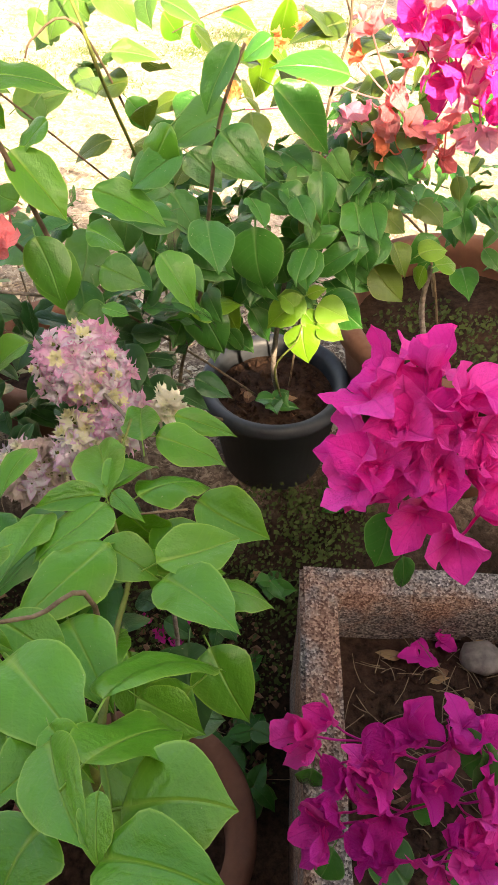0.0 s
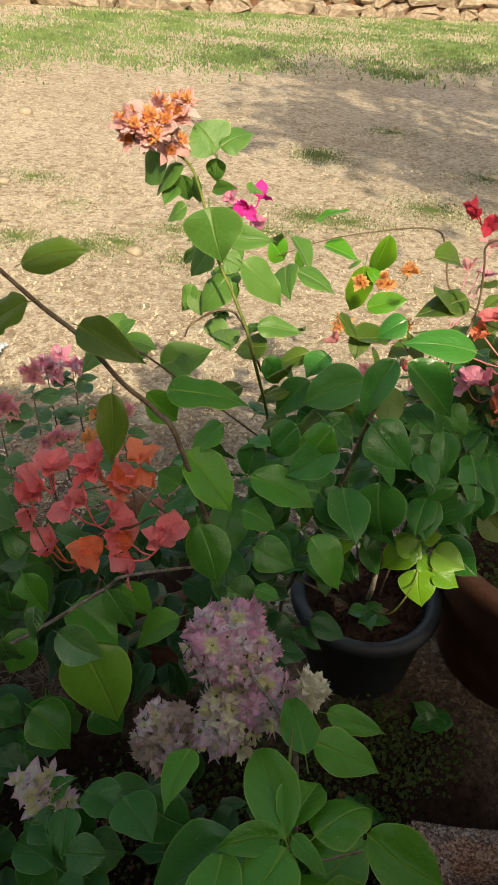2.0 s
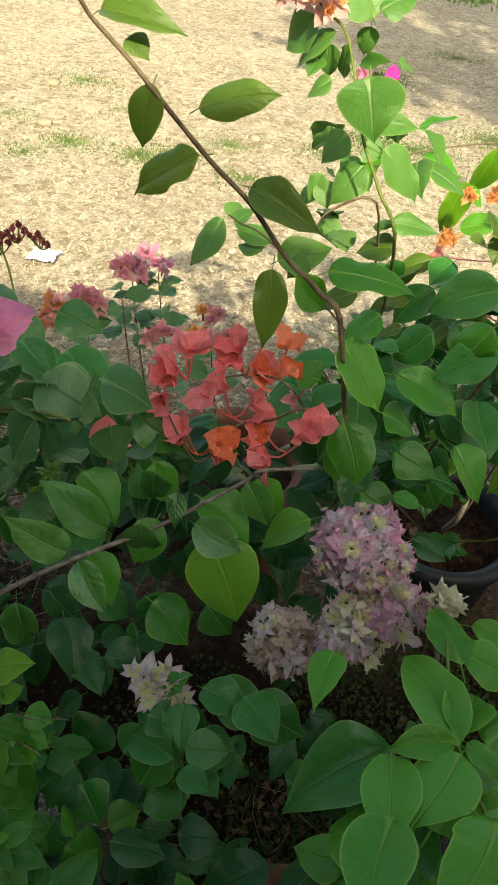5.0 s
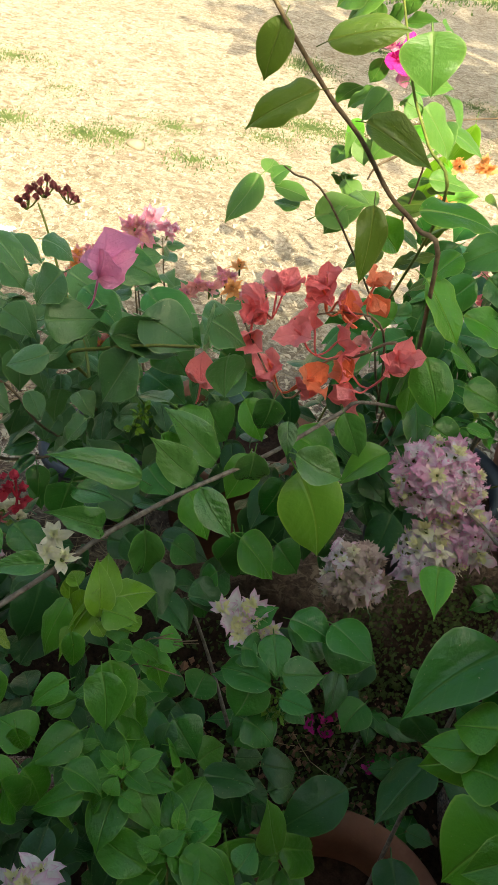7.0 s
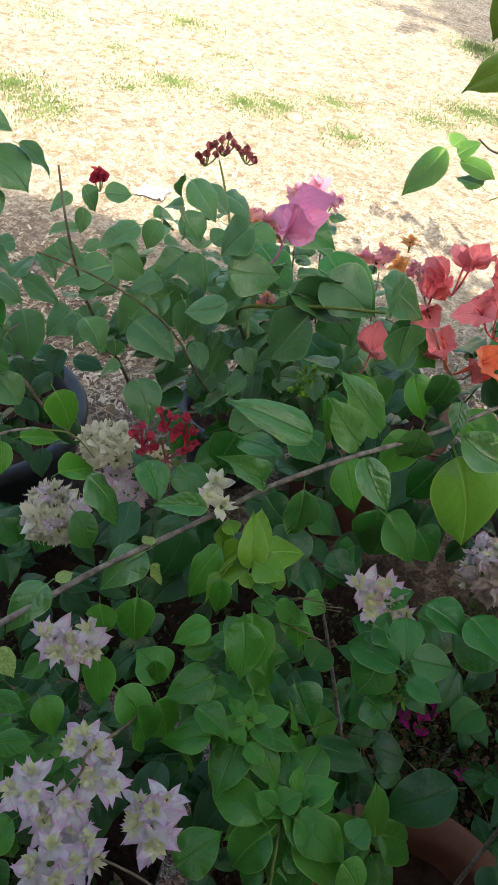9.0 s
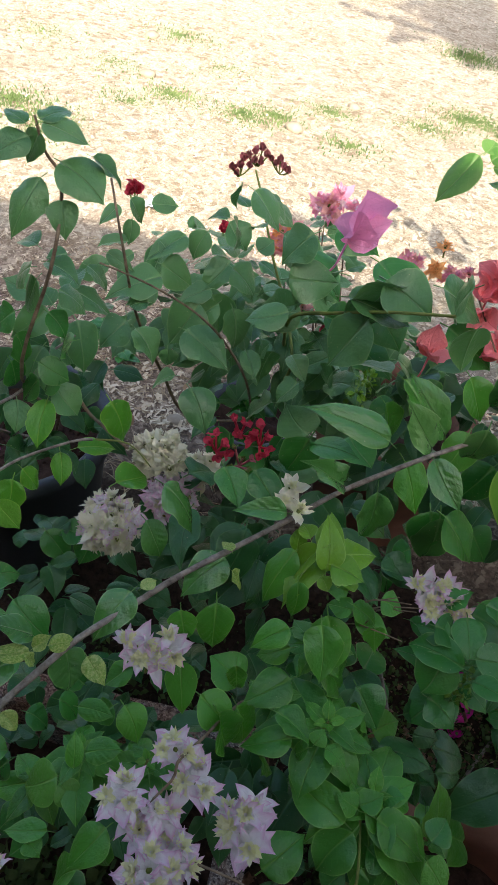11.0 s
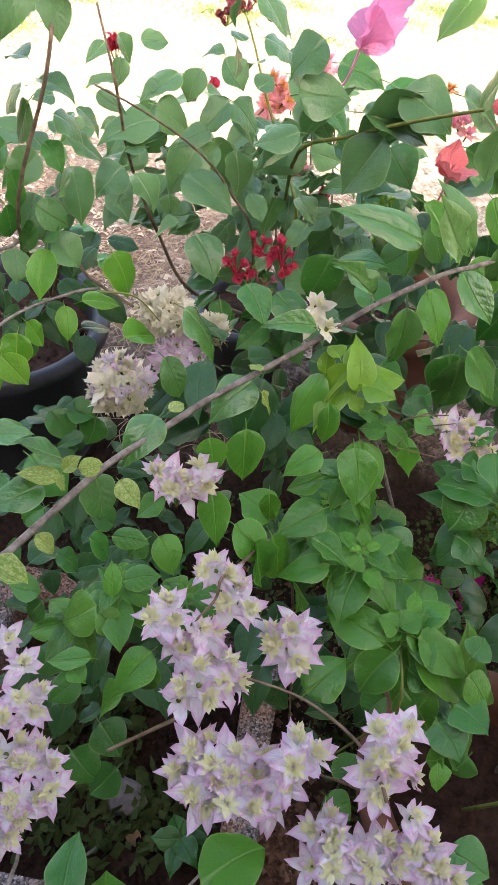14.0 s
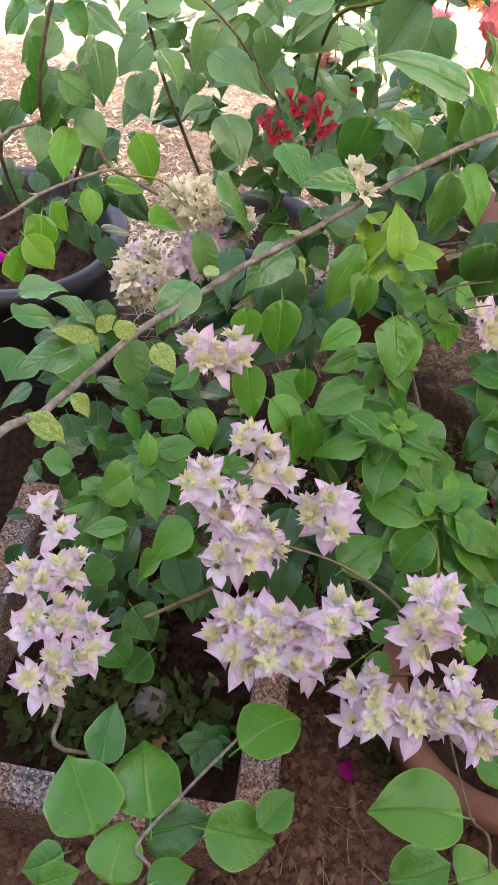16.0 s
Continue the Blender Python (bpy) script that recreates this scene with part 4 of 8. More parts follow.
# ---- concrete planters ----
def frame_box(name, at, turn, size, wall, height, label, floor_z, soil):
    """A rectangular concrete planter without lid: four walls of one cast, and its soil."""
    w, d = size
    bm = bmesh.new()
    outer = [(-w / 2, -d / 2), (w / 2, -d / 2), (w / 2, d / 2), (-w / 2, d / 2)]
    inner = [(x - math.copysign(wall, x), y - math.copysign(wall, y)) for x, y in outer]
    lo = [bm.verts.new((x, y, 0)) for x, y in outer]
    hi = [bm.verts.new((x, y, height)) for x, y in outer]
    ih = [bm.verts.new((x, y, height)) for x, y in inner]
    il = [bm.verts.new((x, y, 0)) for x, y in inner]
    for k in range(4):
        j = (k + 1) % 4
        bm.faces.new((lo[k], lo[j], hi[j], hi[k]))
        bm.faces.new((hi[k], hi[j], ih[j], ih[k]))
        bm.faces.new((ih[k], ih[j], il[j], il[k]))
        bm.faces.new((il[k], il[j], lo[j], lo[k]))
    bmesh.ops.subdivide_edges(bm, edges=bm.edges[:], cuts=7, use_grid_fill=True)
    sharp = [e for e in bm.edges if e.calc_face_angle(0) > 0.5]
    bmesh.ops.bevel(bm, geom=sharp, offset=0.006, segments=2, affect='EDGES')
    for v in bm.verts:
        v.co += Vector((noise.noise(v.co * 22), noise.noise(v.co * 22 + Vector((9, 0, 0))), noise.noise(v.co * 22 + Vector((0, 9, 0))))) * 0.0035
    ob = thing(name, at, label, "planter")
    m = Matrix.Translation(at) @ Matrix.Rotation(radians(turn), 4, 'Z')
    part_of("wall", mesh_from(bm, "wall", CONCRETE), ob, m)
    nx, ny = 26, 20
    verts = [((i / nx - 0.5) * (w - 2 * wall + 0.004), (j / ny - 0.5) * (d - 2 * wall + 0.004), 0) for j in range(ny + 1) for i in range(nx + 1)]
    verts = [(x, y, 0.012 * noise.noise((x * 18, y * 18, 1)) + 0.006 * noise.noise((x * 60, y * 60, 2))) for x, y, _ in verts]
    faces = [(j * (nx + 1) + i, j * (nx + 1) + i + 1, (j + 1) * (nx + 1) + i + 1, (j + 1) * (nx + 1) + i) for j in range(ny) for i in range(nx)]
    part_of("soil", mesh_raw("soil", verts, faces, soil), ob, m @ Matrix.Translation((0, 0, floor_z)), "dark crumbly soil with dry litter")
    return ob


box_high = frame_box("concrete_planter", (0.485, 0.595, -0.225), 2.0, (0.60, 0.60), 0.055, 0.495, "weathered reddish concrete planter box with dark soil", 0.375, SOIL)
box_low = frame_box("concrete_planter", (-0.648, 0.510, -0.225), 3.5, (0.515, 0.51), 0.052, 0.225, "worn concrete planter frame with weeds growing in it", 0.075, SOIL)
pot_coral = pot("clay_pot", (-0.33, 1.36, 0.0), 0.17, 0.30, TERRACOTTA, "dark red clay pot under the coral bougainvillea", seed=7, lip=0.026)
pot_buds = pot("black_pot", (-0.62, 1.37, 0.0), 0.12, 0.19, PLASTIC, "small black plastic pot half hidden by leaves", seed=8, lip=0.018)


def plant(at, label):
    return thing("bougainvillea", at, label, "shrub", "bougainvilleas")


def rosettes(p, rows, outer, heart, seed, label):
    rnd = random.Random(seed)
    for x, y, z, size in rows:
        rosette(p, (x, y, z), facing((x, y, z), rnd, 0.45), size * 0.9, rnd, outer, heart, rnd.choice((6, 7, 8)), label)


# ---- the bougainvilleas ----
A = plant((-0.09, 0.56, -0.09), "large-leaved bougainvillea with a pink double flower head in a clay pot")
B = plant((0.11, 1.37, 0.16), "leafy green bougainvillea with long arching stems in a black pot")
C = plant((0.48, 1.46, 0.26), "bougainvillea with magenta and orange bracts in a wide clay pot")
Dm = plant((0.43, 0.61, 0.15), "magenta flowering bougainvillea in a concrete planter box")
E = plant((-0.30, 1.36, 0.2), "bougainvillea with coral and orange bracts in a clay pot")
F = plant((-0.16, 1.62, 0.0), "tall slim bougainvillea topped by orange pink blooms")
G = plant((-0.62, 1.36, 0.14), "bougainvillea with dark red buds and rose bracts in a black pot")
H = plant((-0.78, 0.45, -0.15), "bougainvillea with one long woody branch and glossy leaves")
I = plant((-0.34, 0.62, -0.21), "bougainvillea with white and lilac double blooms over bare soil")
I2 = plant((-0.62, 0.40, -0.15), "bougainvillea with white and lilac double blooms beside the planter frame")
J = plant((-0.98, 1.09, 0.22), "bougainvillea with cream blooms growing from a black pot")
K = plant((-0.33, 0.56, -0.21), "low bougainvillea with whorls of small fresh leaves")
LOW = plant((-0.14, 0.88, -0.12), "low bougainvillea with dark leaves and small white blooms")
N = plant((-0.60, 0.12, -0.22), "young bougainvillea shoot with broad bright leaves")
leaves(A, LEAF_BRIGHT, [
    (0.003, 0.613, 0.750, -0.036, 0.714, 0.717, 0.037),
    (0.003, 0.624, 0.746, 0.025, 0.695, 0.731, 0.036),
    (0.026, 0.622, 0.744, 0.084, 0.683, 0.726, 0.040),
    (0.020, 0.725, 0.707, 0.090, 0.717, 0.693, 0.039),
    (0.031, 0.764, 0.697, 0.096, 0.760, 0.689, 0.023),
    (0.013, 0.701, 0.725, -0.009, 0.789, 0.713, 0.025),
    (-0.002, 0.616, 0.750, -0.049, 0.596, 0.757, 0.023),
    (0.004, 0.607, 0.751, -0.034, 0.543, 0.769, 0.045),
    (0.056, 0.545, 0.765, 0.114, 0.582, 0.756, 0.039),
    (0.071, 0.644, 0.715, 0.134, 0.613, 0.711, 0.044),
    (0.022, 0.554, 0.773, -0.012, 0.484, 0.812, 0.041),
    (0.013, 0.558, 0.766, 0.053, 0.535, 0.765, 0.032),
    (0.063, 0.535, 0.762, 0.120, 0.484, 0.788, 0.041),
    (0.008, 0.615, 0.755, 0.033, 0.589, 0.767, 0.014),
], 11)
leaves(A, LEAF_BRIGHT, [
    (-0.045, 0.599, 0.742, -0.049, 0.521, 0.776, 0.038),
    (-0.049, 0.536, 0.785, -0.064, 0.468, 0.806, 0.041),
    (-0.029, 0.479, 0.789, 0.017, 0.460, 0.777, 0.033),
    (0.006, 0.494, 0.769, 0.048, 0.435, 0.780, 0.039),
    (0.056, 0.417, 0.829, 0.097, 0.504, 0.773, 0.044),
    (-0.002, 0.438, 0.826, 0.054, 0.387, 0.857, 0.046),
    (-0.028, 0.445, 0.813, -0.002, 0.418, 0.818, 0.019),
    (-0.038, 0.461, 0.815, -0.009, 0.452, 0.804, 0.015),
    (0.062, 0.373, 0.864, 0.098, 0.432, 0.813, 0.041),
    (-0.028, 0.416, 0.820, 0.008, 0.379, 0.833, 0.037),
    (0.035, 0.396, 0.828, 0.014, 0.364, 0.833, 0.032),
    (0.036, 0.396, 0.844, 0.060, 0.371, 0.846, 0.019),
    (-0.040, 0.454, 0.819, -0.048, 0.418, 0.830, 0.019),
    (0.083, 0.370, 0.825, 0.107, 0.402, 0.805, 0.026),
], 12)
leaves(A, LEAF_BRIGHT, [
    (-0.095, 0.702, 0.705, -0.108, 0.647, 0.724, 0.029),
], 13)
leaves(A, LEAF_BRIGHT, [
    (0.078, 0.363, 0.840, 0.130, 0.364, 0.852, 0.049),
    (0.040, 0.387, 0.849, 0.070, 0.339, 0.876, 0.030),
    (0.073, 0.360, 0.872, 0.074, 0.334, 0.875, 0.014),
    (0.079, 0.337, 0.865, 0.129, 0.325, 0.892, 0.031),
    (0.046, 0.353, 0.844, 0.030, 0.325, 0.846, 0.040),
    (0.007, 0.394, 0.802, 0.004, 0.362, 0.807, 0.034),
], 14)
# shade on these leaves is painted in by the deeper green
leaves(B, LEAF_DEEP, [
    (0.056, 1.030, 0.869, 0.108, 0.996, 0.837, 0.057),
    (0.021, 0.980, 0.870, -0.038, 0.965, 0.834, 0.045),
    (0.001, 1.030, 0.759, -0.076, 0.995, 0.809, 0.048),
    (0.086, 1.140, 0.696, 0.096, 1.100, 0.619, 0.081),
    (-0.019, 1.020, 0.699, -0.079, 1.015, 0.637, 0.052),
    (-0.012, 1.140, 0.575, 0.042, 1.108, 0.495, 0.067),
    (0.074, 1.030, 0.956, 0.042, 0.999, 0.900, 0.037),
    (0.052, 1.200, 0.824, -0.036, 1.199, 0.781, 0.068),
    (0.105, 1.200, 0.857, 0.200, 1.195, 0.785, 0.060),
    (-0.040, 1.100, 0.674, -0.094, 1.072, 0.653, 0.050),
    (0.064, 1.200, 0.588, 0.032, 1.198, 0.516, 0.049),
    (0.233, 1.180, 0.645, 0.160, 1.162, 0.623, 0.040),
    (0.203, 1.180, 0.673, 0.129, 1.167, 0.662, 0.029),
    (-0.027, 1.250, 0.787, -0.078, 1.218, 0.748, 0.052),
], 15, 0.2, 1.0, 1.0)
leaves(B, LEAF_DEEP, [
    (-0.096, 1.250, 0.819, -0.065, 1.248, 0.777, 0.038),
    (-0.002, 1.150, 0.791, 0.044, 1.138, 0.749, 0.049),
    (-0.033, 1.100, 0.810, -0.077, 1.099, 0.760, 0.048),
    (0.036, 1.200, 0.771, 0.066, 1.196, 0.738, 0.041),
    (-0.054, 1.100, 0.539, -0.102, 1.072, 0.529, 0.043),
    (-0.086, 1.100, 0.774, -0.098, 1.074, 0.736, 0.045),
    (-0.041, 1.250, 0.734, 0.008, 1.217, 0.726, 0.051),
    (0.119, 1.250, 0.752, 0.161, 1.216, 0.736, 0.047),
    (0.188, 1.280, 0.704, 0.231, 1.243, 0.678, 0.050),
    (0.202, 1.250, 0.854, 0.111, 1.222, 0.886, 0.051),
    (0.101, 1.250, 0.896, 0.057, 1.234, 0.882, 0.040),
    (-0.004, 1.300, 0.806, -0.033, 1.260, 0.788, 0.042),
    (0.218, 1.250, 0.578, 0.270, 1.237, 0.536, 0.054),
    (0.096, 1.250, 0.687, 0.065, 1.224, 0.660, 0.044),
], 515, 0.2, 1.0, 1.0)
leaves(B, LEAF_LIME, [
    (0.027, 1.280, 0.579, 0.007, 1.265, 0.536, 0.025),
    (-0.012, 1.260, 0.520, -0.013, 1.271, 0.440, 0.028),
    (0.026, 1.260, 0.544, 0.017, 1.254, 0.473, 0.029),
    (0.064, 1.280, 0.584, 0.026, 1.266, 0.559, 0.034),
    (0.122, 1.280, 0.716, 0.178, 1.274, 0.737, 0.030),
    (0.228, 1.300, 0.731, 0.208, 1.305, 0.698, 0.028),
    (0.030, 1.200, 0.540, 0.055, 1.173, 0.481, 0.041),
], 18, 0.25, 1.0)
leaves(B, LEAF, [
    (-0.125, 0.920, 0.781, -0.102, 0.917, 0.702, 0.053),
    (-0.127, 0.923, 0.797, -0.144, 0.900, 0.748, 0.031),
], 19)
leaves(B, LEAF_LIME, [
    (-0.010, 1.125, 0.559, 0.060, 1.153, 0.584, 0.054),
    (0.021, 1.162, 0.586, 0.040, 1.196, 0.594, 0.031),
    (0.158, 1.151, 0.579, 0.101, 1.121, 0.548, 0.048),
    (0.158, 1.118, 0.553, 0.164, 1.076, 0.516, 0.051),
    (0.179, 1.140, 0.572, 0.224, 1.112, 0.571, 0.043),
    (0.162, 1.152, 0.580, 0.190, 1.158, 0.593, 0.027),
    (0.150, 1.132, 0.563, 0.124, 1.147, 0.582, 0.031),
    (0.180, 1.118, 0.555, 0.219, 1.099, 0.549, 0.034),
    (0.159, 1.132, 0.564, 0.184, 1.119, 0.546, 0.031),
], 17)
leaves(E, LEAF, [
    (-0.103, 0.948, 0.910, -0.140, 0.928, 0.884, 0.033),
    (0.011, 0.982, 0.894, -0.036, 0.971, 0.831, 0.039),
    (-0.075, 0.961, 0.833, 0.001, 0.947, 0.818, 0.041),
    (-0.121, 0.892, 0.816, -0.096, 0.855, 0.764, 0.043),
    (-0.063, 0.907, 0.774, -0.016, 0.895, 0.763, 0.038),
    (-0.002, 0.926, 0.780, 0.046, 0.895, 0.745, 0.042),
    (-0.196, 0.847, 0.763, -0.168, 0.830, 0.720, 0.031),
    (-0.249, 0.821, 0.745, -0.192, 0.797, 0.726, 0.045),
    (-0.290, 0.796, 0.730, -0.304, 0.756, 0.706, 0.035),
    (-0.303, 0.832, 0.773, -0.273, 0.810, 0.740, 0.032),
    (-0.347, 0.752, 0.710, -0.316, 0.730, 0.663, 0.039),
    (-0.381, 0.782, 0.753, -0.353, 0.775, 0.706, 0.032),
    (-0.368, 0.805, 0.770, -0.322, 0.778, 0.736, 0.040),
    (-0.138, 0.847, 0.715, -0.190, 0.820, 0.693, 0.033),
], 18)
leaves(E, LEAF, [
    (-0.287, 0.758, 0.642, -0.240, 0.742, 0.603, 0.048),
    (-0.058, 0.871, 0.747, -0.028, 0.865, 0.745, 0.019),
    (-0.153, 0.946, 0.824, -0.180, 0.952, 0.836, 0.033),
    (-0.082, 0.939, 0.799, -0.041, 0.940, 0.775, 0.044),
    (-0.090, 0.885, 0.729, -0.050, 0.872, 0.718, 0.039),
], 19)
leaves(E, LEAF_BRIGHT, [
    (-0.137, 0.921, 0.891, -0.084, 0.901, 0.832, 0.048),
    (-0.237, 0.799, 0.712, -0.187, 0.748, 0.637, 0.067),
    (-0.192, 0.975, 0.924, -0.159, 0.978, 0.888, 0.032),
], 20)
leaves(E, LEAF_OLIVE, [
    (-0.350, 0.912, 1.154, -0.288, 0.892, 1.163, 0.029),
    (-0.329, 0.912, 1.138, -0.311, 0.904, 1.129, 0.022),
    (-0.312, 0.912, 1.106, -0.324, 0.897, 1.060, 0.029),
    (-0.275, 0.912, 1.092, -0.211, 0.906, 1.113, 0.029),
    (-0.275, 0.912, 1.055, -0.342, 0.907, 1.024, 0.032),
    (-0.230, 0.912, 1.034, -0.168, 0.885, 1.025, 0.034),
    (-0.207, 0.912, 0.962, -0.208, 0.883, 0.892, 0.027),
], 21, 0.15, 1.05, 0.7)
leaves(E, LEAF_BRIGHT, [
    (-0.159, 0.940, 0.952, -0.080, 0.935, 0.966, 0.042),
], 210, 0.1, 1.0)
leaves(E, LEAF_DEEP, [
    (-0.423, 0.919, 0.831, -0.356, 0.874, 0.807, 0.047),
    (-0.336, 0.876, 0.798, -0.279, 0.857, 0.779, 0.041),
    (-0.484, 1.030, 0.804, -0.427, 1.017, 0.798, 0.046),
    (-0.509, 0.973, 0.794, -0.455, 0.940, 0.771, 0.045),
    (-0.466, 0.870, 0.781, -0.426, 0.875, 0.762, 0.041),
], 22)
leaves(H, LEAF_DEEP, [
    (-0.295, 0.800, 0.602, -0.285, 0.774, 0.554, 0.058),
    (-0.308, 0.760, 0.576, -0.327, 0.757, 0.552, 0.032),
    (-0.329, 0.760, 0.535, -0.305, 0.748, 0.497, 0.035),
    (-0.367, 0.800, 0.567, -0.332, 0.795, 0.547, 0.042),
    (-0.407, 0.850, 0.639, -0.371, 0.822, 0.628, 0.054),
    (-0.347, 0.900, 0.701, -0.309, 0.892, 0.661, 0.056),
    (-0.430, 0.950, 0.702, -0.377, 0.923, 0.698, 0.058),
    (-0.411, 0.950, 0.751, -0.373, 0.925, 0.727, 0.060),
    (-0.459, 0.950, 0.716, -0.432, 0.961, 0.678, 0.051),
    (-0.359, 0.900, 0.661, -0.392, 0.876, 0.648, 0.046),
], 211, 0.2, 1.0)
leaves(LOW, LEAF_DEEP, [
    (-0.288, 0.710, 0.513, -0.249, 0.696, 0.512, 0.028),
    (-0.242, 0.723, 0.512, -0.225, 0.686, 0.479, 0.038),
    (-0.220, 0.682, 0.494, -0.177, 0.689, 0.494, 0.044),
    (-0.234, 0.662, 0.488, -0.289, 0.680, 0.513, 0.047),
    (-0.217, 0.739, 0.516, -0.149, 0.745, 0.501, 0.054),
    (-0.174, 0.740, 0.515, -0.108, 0.716, 0.511, 0.055),
    (-0.224, 0.653, 0.485, -0.268, 0.616, 0.466, 0.050),
    (-0.218, 0.663, 0.487, -0.187, 0.645, 0.490, 0.031),
    (-0.348, 0.725, 0.421, -0.367, 0.681, 0.411, 0.056),
    (-0.356, 0.652, 0.452, -0.376, 0.606, 0.445, 0.053),
    (-0.331, 0.622, 0.491, -0.300, 0.590, 0.472, 0.044),
    (-0.347, 0.586, 0.485, -0.362, 0.548, 0.473, 0.044),
    (-0.316, 0.697, 0.405, -0.298, 0.746, 0.403, 0.042),
    (-0.080, 0.772, 0.315, -0.110, 0.733, 0.302, 0.046),
], 23)
leaves(H, LEAF_GLOSSY, [
    (-0.375, 0.657, 0.812, -0.437, 0.641, 0.850, 0.028),
    (-0.321, 0.742, 0.764, -0.365, 0.724, 0.835, 0.038),
    (-0.336, 0.692, 0.787, -0.367, 0.666, 0.852, 0.022),
    (-0.286, 0.744, 0.780, -0.291, 0.740, 0.725, 0.036),
    (-0.330, 0.698, 0.769, -0.297, 0.668, 0.745, 0.030),
    (-0.372, 0.657, 0.752, -0.371, 0.642, 0.693, 0.032),
    (-0.276, 0.760, 0.833, -0.287, 0.757, 0.781, 0.030),
    (-0.259, 0.770, 0.802, -0.256, 0.743, 0.784, 0.019),
    (-0.245, 0.775, 0.758, -0.196, 0.761, 0.747, 0.039),
    (-0.202, 0.814, 0.787, -0.176, 0.803, 0.739, 0.031),
    (-0.403, 0.635, 0.771, -0.426, 0.607, 0.820, 0.023),
    (-0.442, 0.601, 0.757, -0.478, 0.582, 0.770, 0.020),
], 24, 0.12, 1.0, 1.3)
leaves(H, LEAF_DEEP, [
    (-0.284, 0.790, 0.605, -0.274, 0.781, 0.516, 0.057),
    (-0.242, 0.814, 0.576, -0.204, 0.798, 0.544, 0.048),
    (-0.441, 0.676, 0.776, -0.458, 0.668, 0.727, 0.037),
    (-0.503, 0.620, 0.771, -0.481, 0.595, 0.753, 0.029),
    (-0.481, 0.642, 0.753, -0.448, 0.619, 0.740, 0.031),
    (-0.439, 0.678, 0.768, -0.407, 0.651, 0.805, 0.021),
    (-0.246, 0.822, 0.672, -0.277, 0.808, 0.614, 0.042),
], 26, 0.15, 1.0, 1.2)
leaves(H, LEAF_LIME, [
    (-0.399, 0.618, 0.696, -0.402, 0.654, 0.719, 0.026),
    (-0.404, 0.619, 0.699, -0.431, 0.567, 0.692, 0.029),
    (-0.392, 0.621, 0.695, -0.357, 0.638, 0.699, 0.033),
    (-0.427, 0.609, 0.703, -0.427, 0.622, 0.724, 0.014),
    (-0.381, 0.604, 0.680, -0.366, 0.630, 0.667, 0.019),
], 26)
leaves(H, LEAF, [
    (-0.363, 0.591, 0.660, -0.326, 0.586, 0.652, 0.024),
    (-0.374, 0.604, 0.673, -0.397, 0.599, 0.691, 0.021),
    (-0.386, 0.581, 0.662, -0.373, 0.545, 0.621, 0.036),
    (-0.366, 0.594, 0.663, -0.375, 0.577, 0.670, 0.012),
], 27)
leaves(LOW, LEAF_DEEP, [
    (-0.252, 0.669, 0.556, -0.290, 0.682, 0.554, 0.027),
    (-0.237, 0.694, 0.567, -0.229, 0.648, 0.557, 0.032),
    (-0.224, 0.653, 0.556, -0.180, 0.657, 0.561, 0.035),
    (-0.234, 0.642, 0.551, -0.291, 0.664, 0.538, 0.037),
    (-0.224, 0.631, 0.550, -0.190, 0.616, 0.562, 0.025),
    (-0.220, 0.711, 0.575, -0.166, 0.689, 0.575, 0.038),
    (-0.175, 0.706, 0.584, -0.133, 0.668, 0.587, 0.046),
    (-0.259, 0.701, 0.565, -0.237, 0.723, 0.581, 0.026),
], 28)
leaves(K, LEAF, [
    (-0.322, 0.560, 0.495, -0.269, 0.561, 0.416, 0.043),
    (-0.336, 0.531, 0.473, -0.379, 0.506, 0.483, 0.053),
    (-0.256, 0.547, 0.383, -0.248, 0.522, 0.317, 0.064),
    (-0.194, 0.566, 0.331, -0.118, 0.594, 0.257, 0.056),
    (-0.195, 0.556, 0.342, -0.212, 0.579, 0.415, 0.038),
    (-0.317, 0.519, 0.471, -0.339, 0.503, 0.494, 0.029),
    (-0.312, 0.523, 0.470, -0.294, 0.540, 0.466, 0.023),
    (-0.311, 0.520, 0.464, -0.293, 0.520, 0.448, 0.021),
    (-0.313, 0.517, 0.463, -0.314, 0.508, 0.434, 0.020),
    (-0.300, 0.526, 0.457, -0.276, 0.544, 0.424, 0.026),
    (-0.362, 0.546, 0.534, -0.410, 0.540, 0.568, 0.034),
    (-0.375, 0.533, 0.535, -0.358, 0.529, 0.473, 0.032),
    (-0.354, 0.546, 0.554, -0.346, 0.560, 0.555, 0.019),
    (-0.348, 0.547, 0.547, -0.332, 0.564, 0.529, 0.019),
], 29)
leaves(K, LEAF, [
    (-0.351, 0.546, 0.549, -0.360, 0.551, 0.565, 0.017),
    (-0.352, 0.539, 0.541, -0.328, 0.544, 0.517, 0.021),
    (-0.443, 0.503, 0.606, -0.427, 0.496, 0.547, 0.032),
    (-0.421, 0.497, 0.559, -0.393, 0.506, 0.513, 0.034),
    (-0.456, 0.489, 0.613, -0.442, 0.484, 0.560, 0.032),
    (-0.382, 0.569, 0.599, -0.343, 0.577, 0.546, 0.037),
    (-0.446, 0.537, 0.586, -0.471, 0.543, 0.609, 0.036),
    (-0.329, 0.576, 0.528, -0.302, 0.584, 0.480, 0.028),
    (-0.299, 0.604, 0.437, -0.270, 0.628, 0.436, 0.035),
    (-0.317, 0.622, 0.486, -0.329, 0.588, 0.462, 0.036),
], 30)
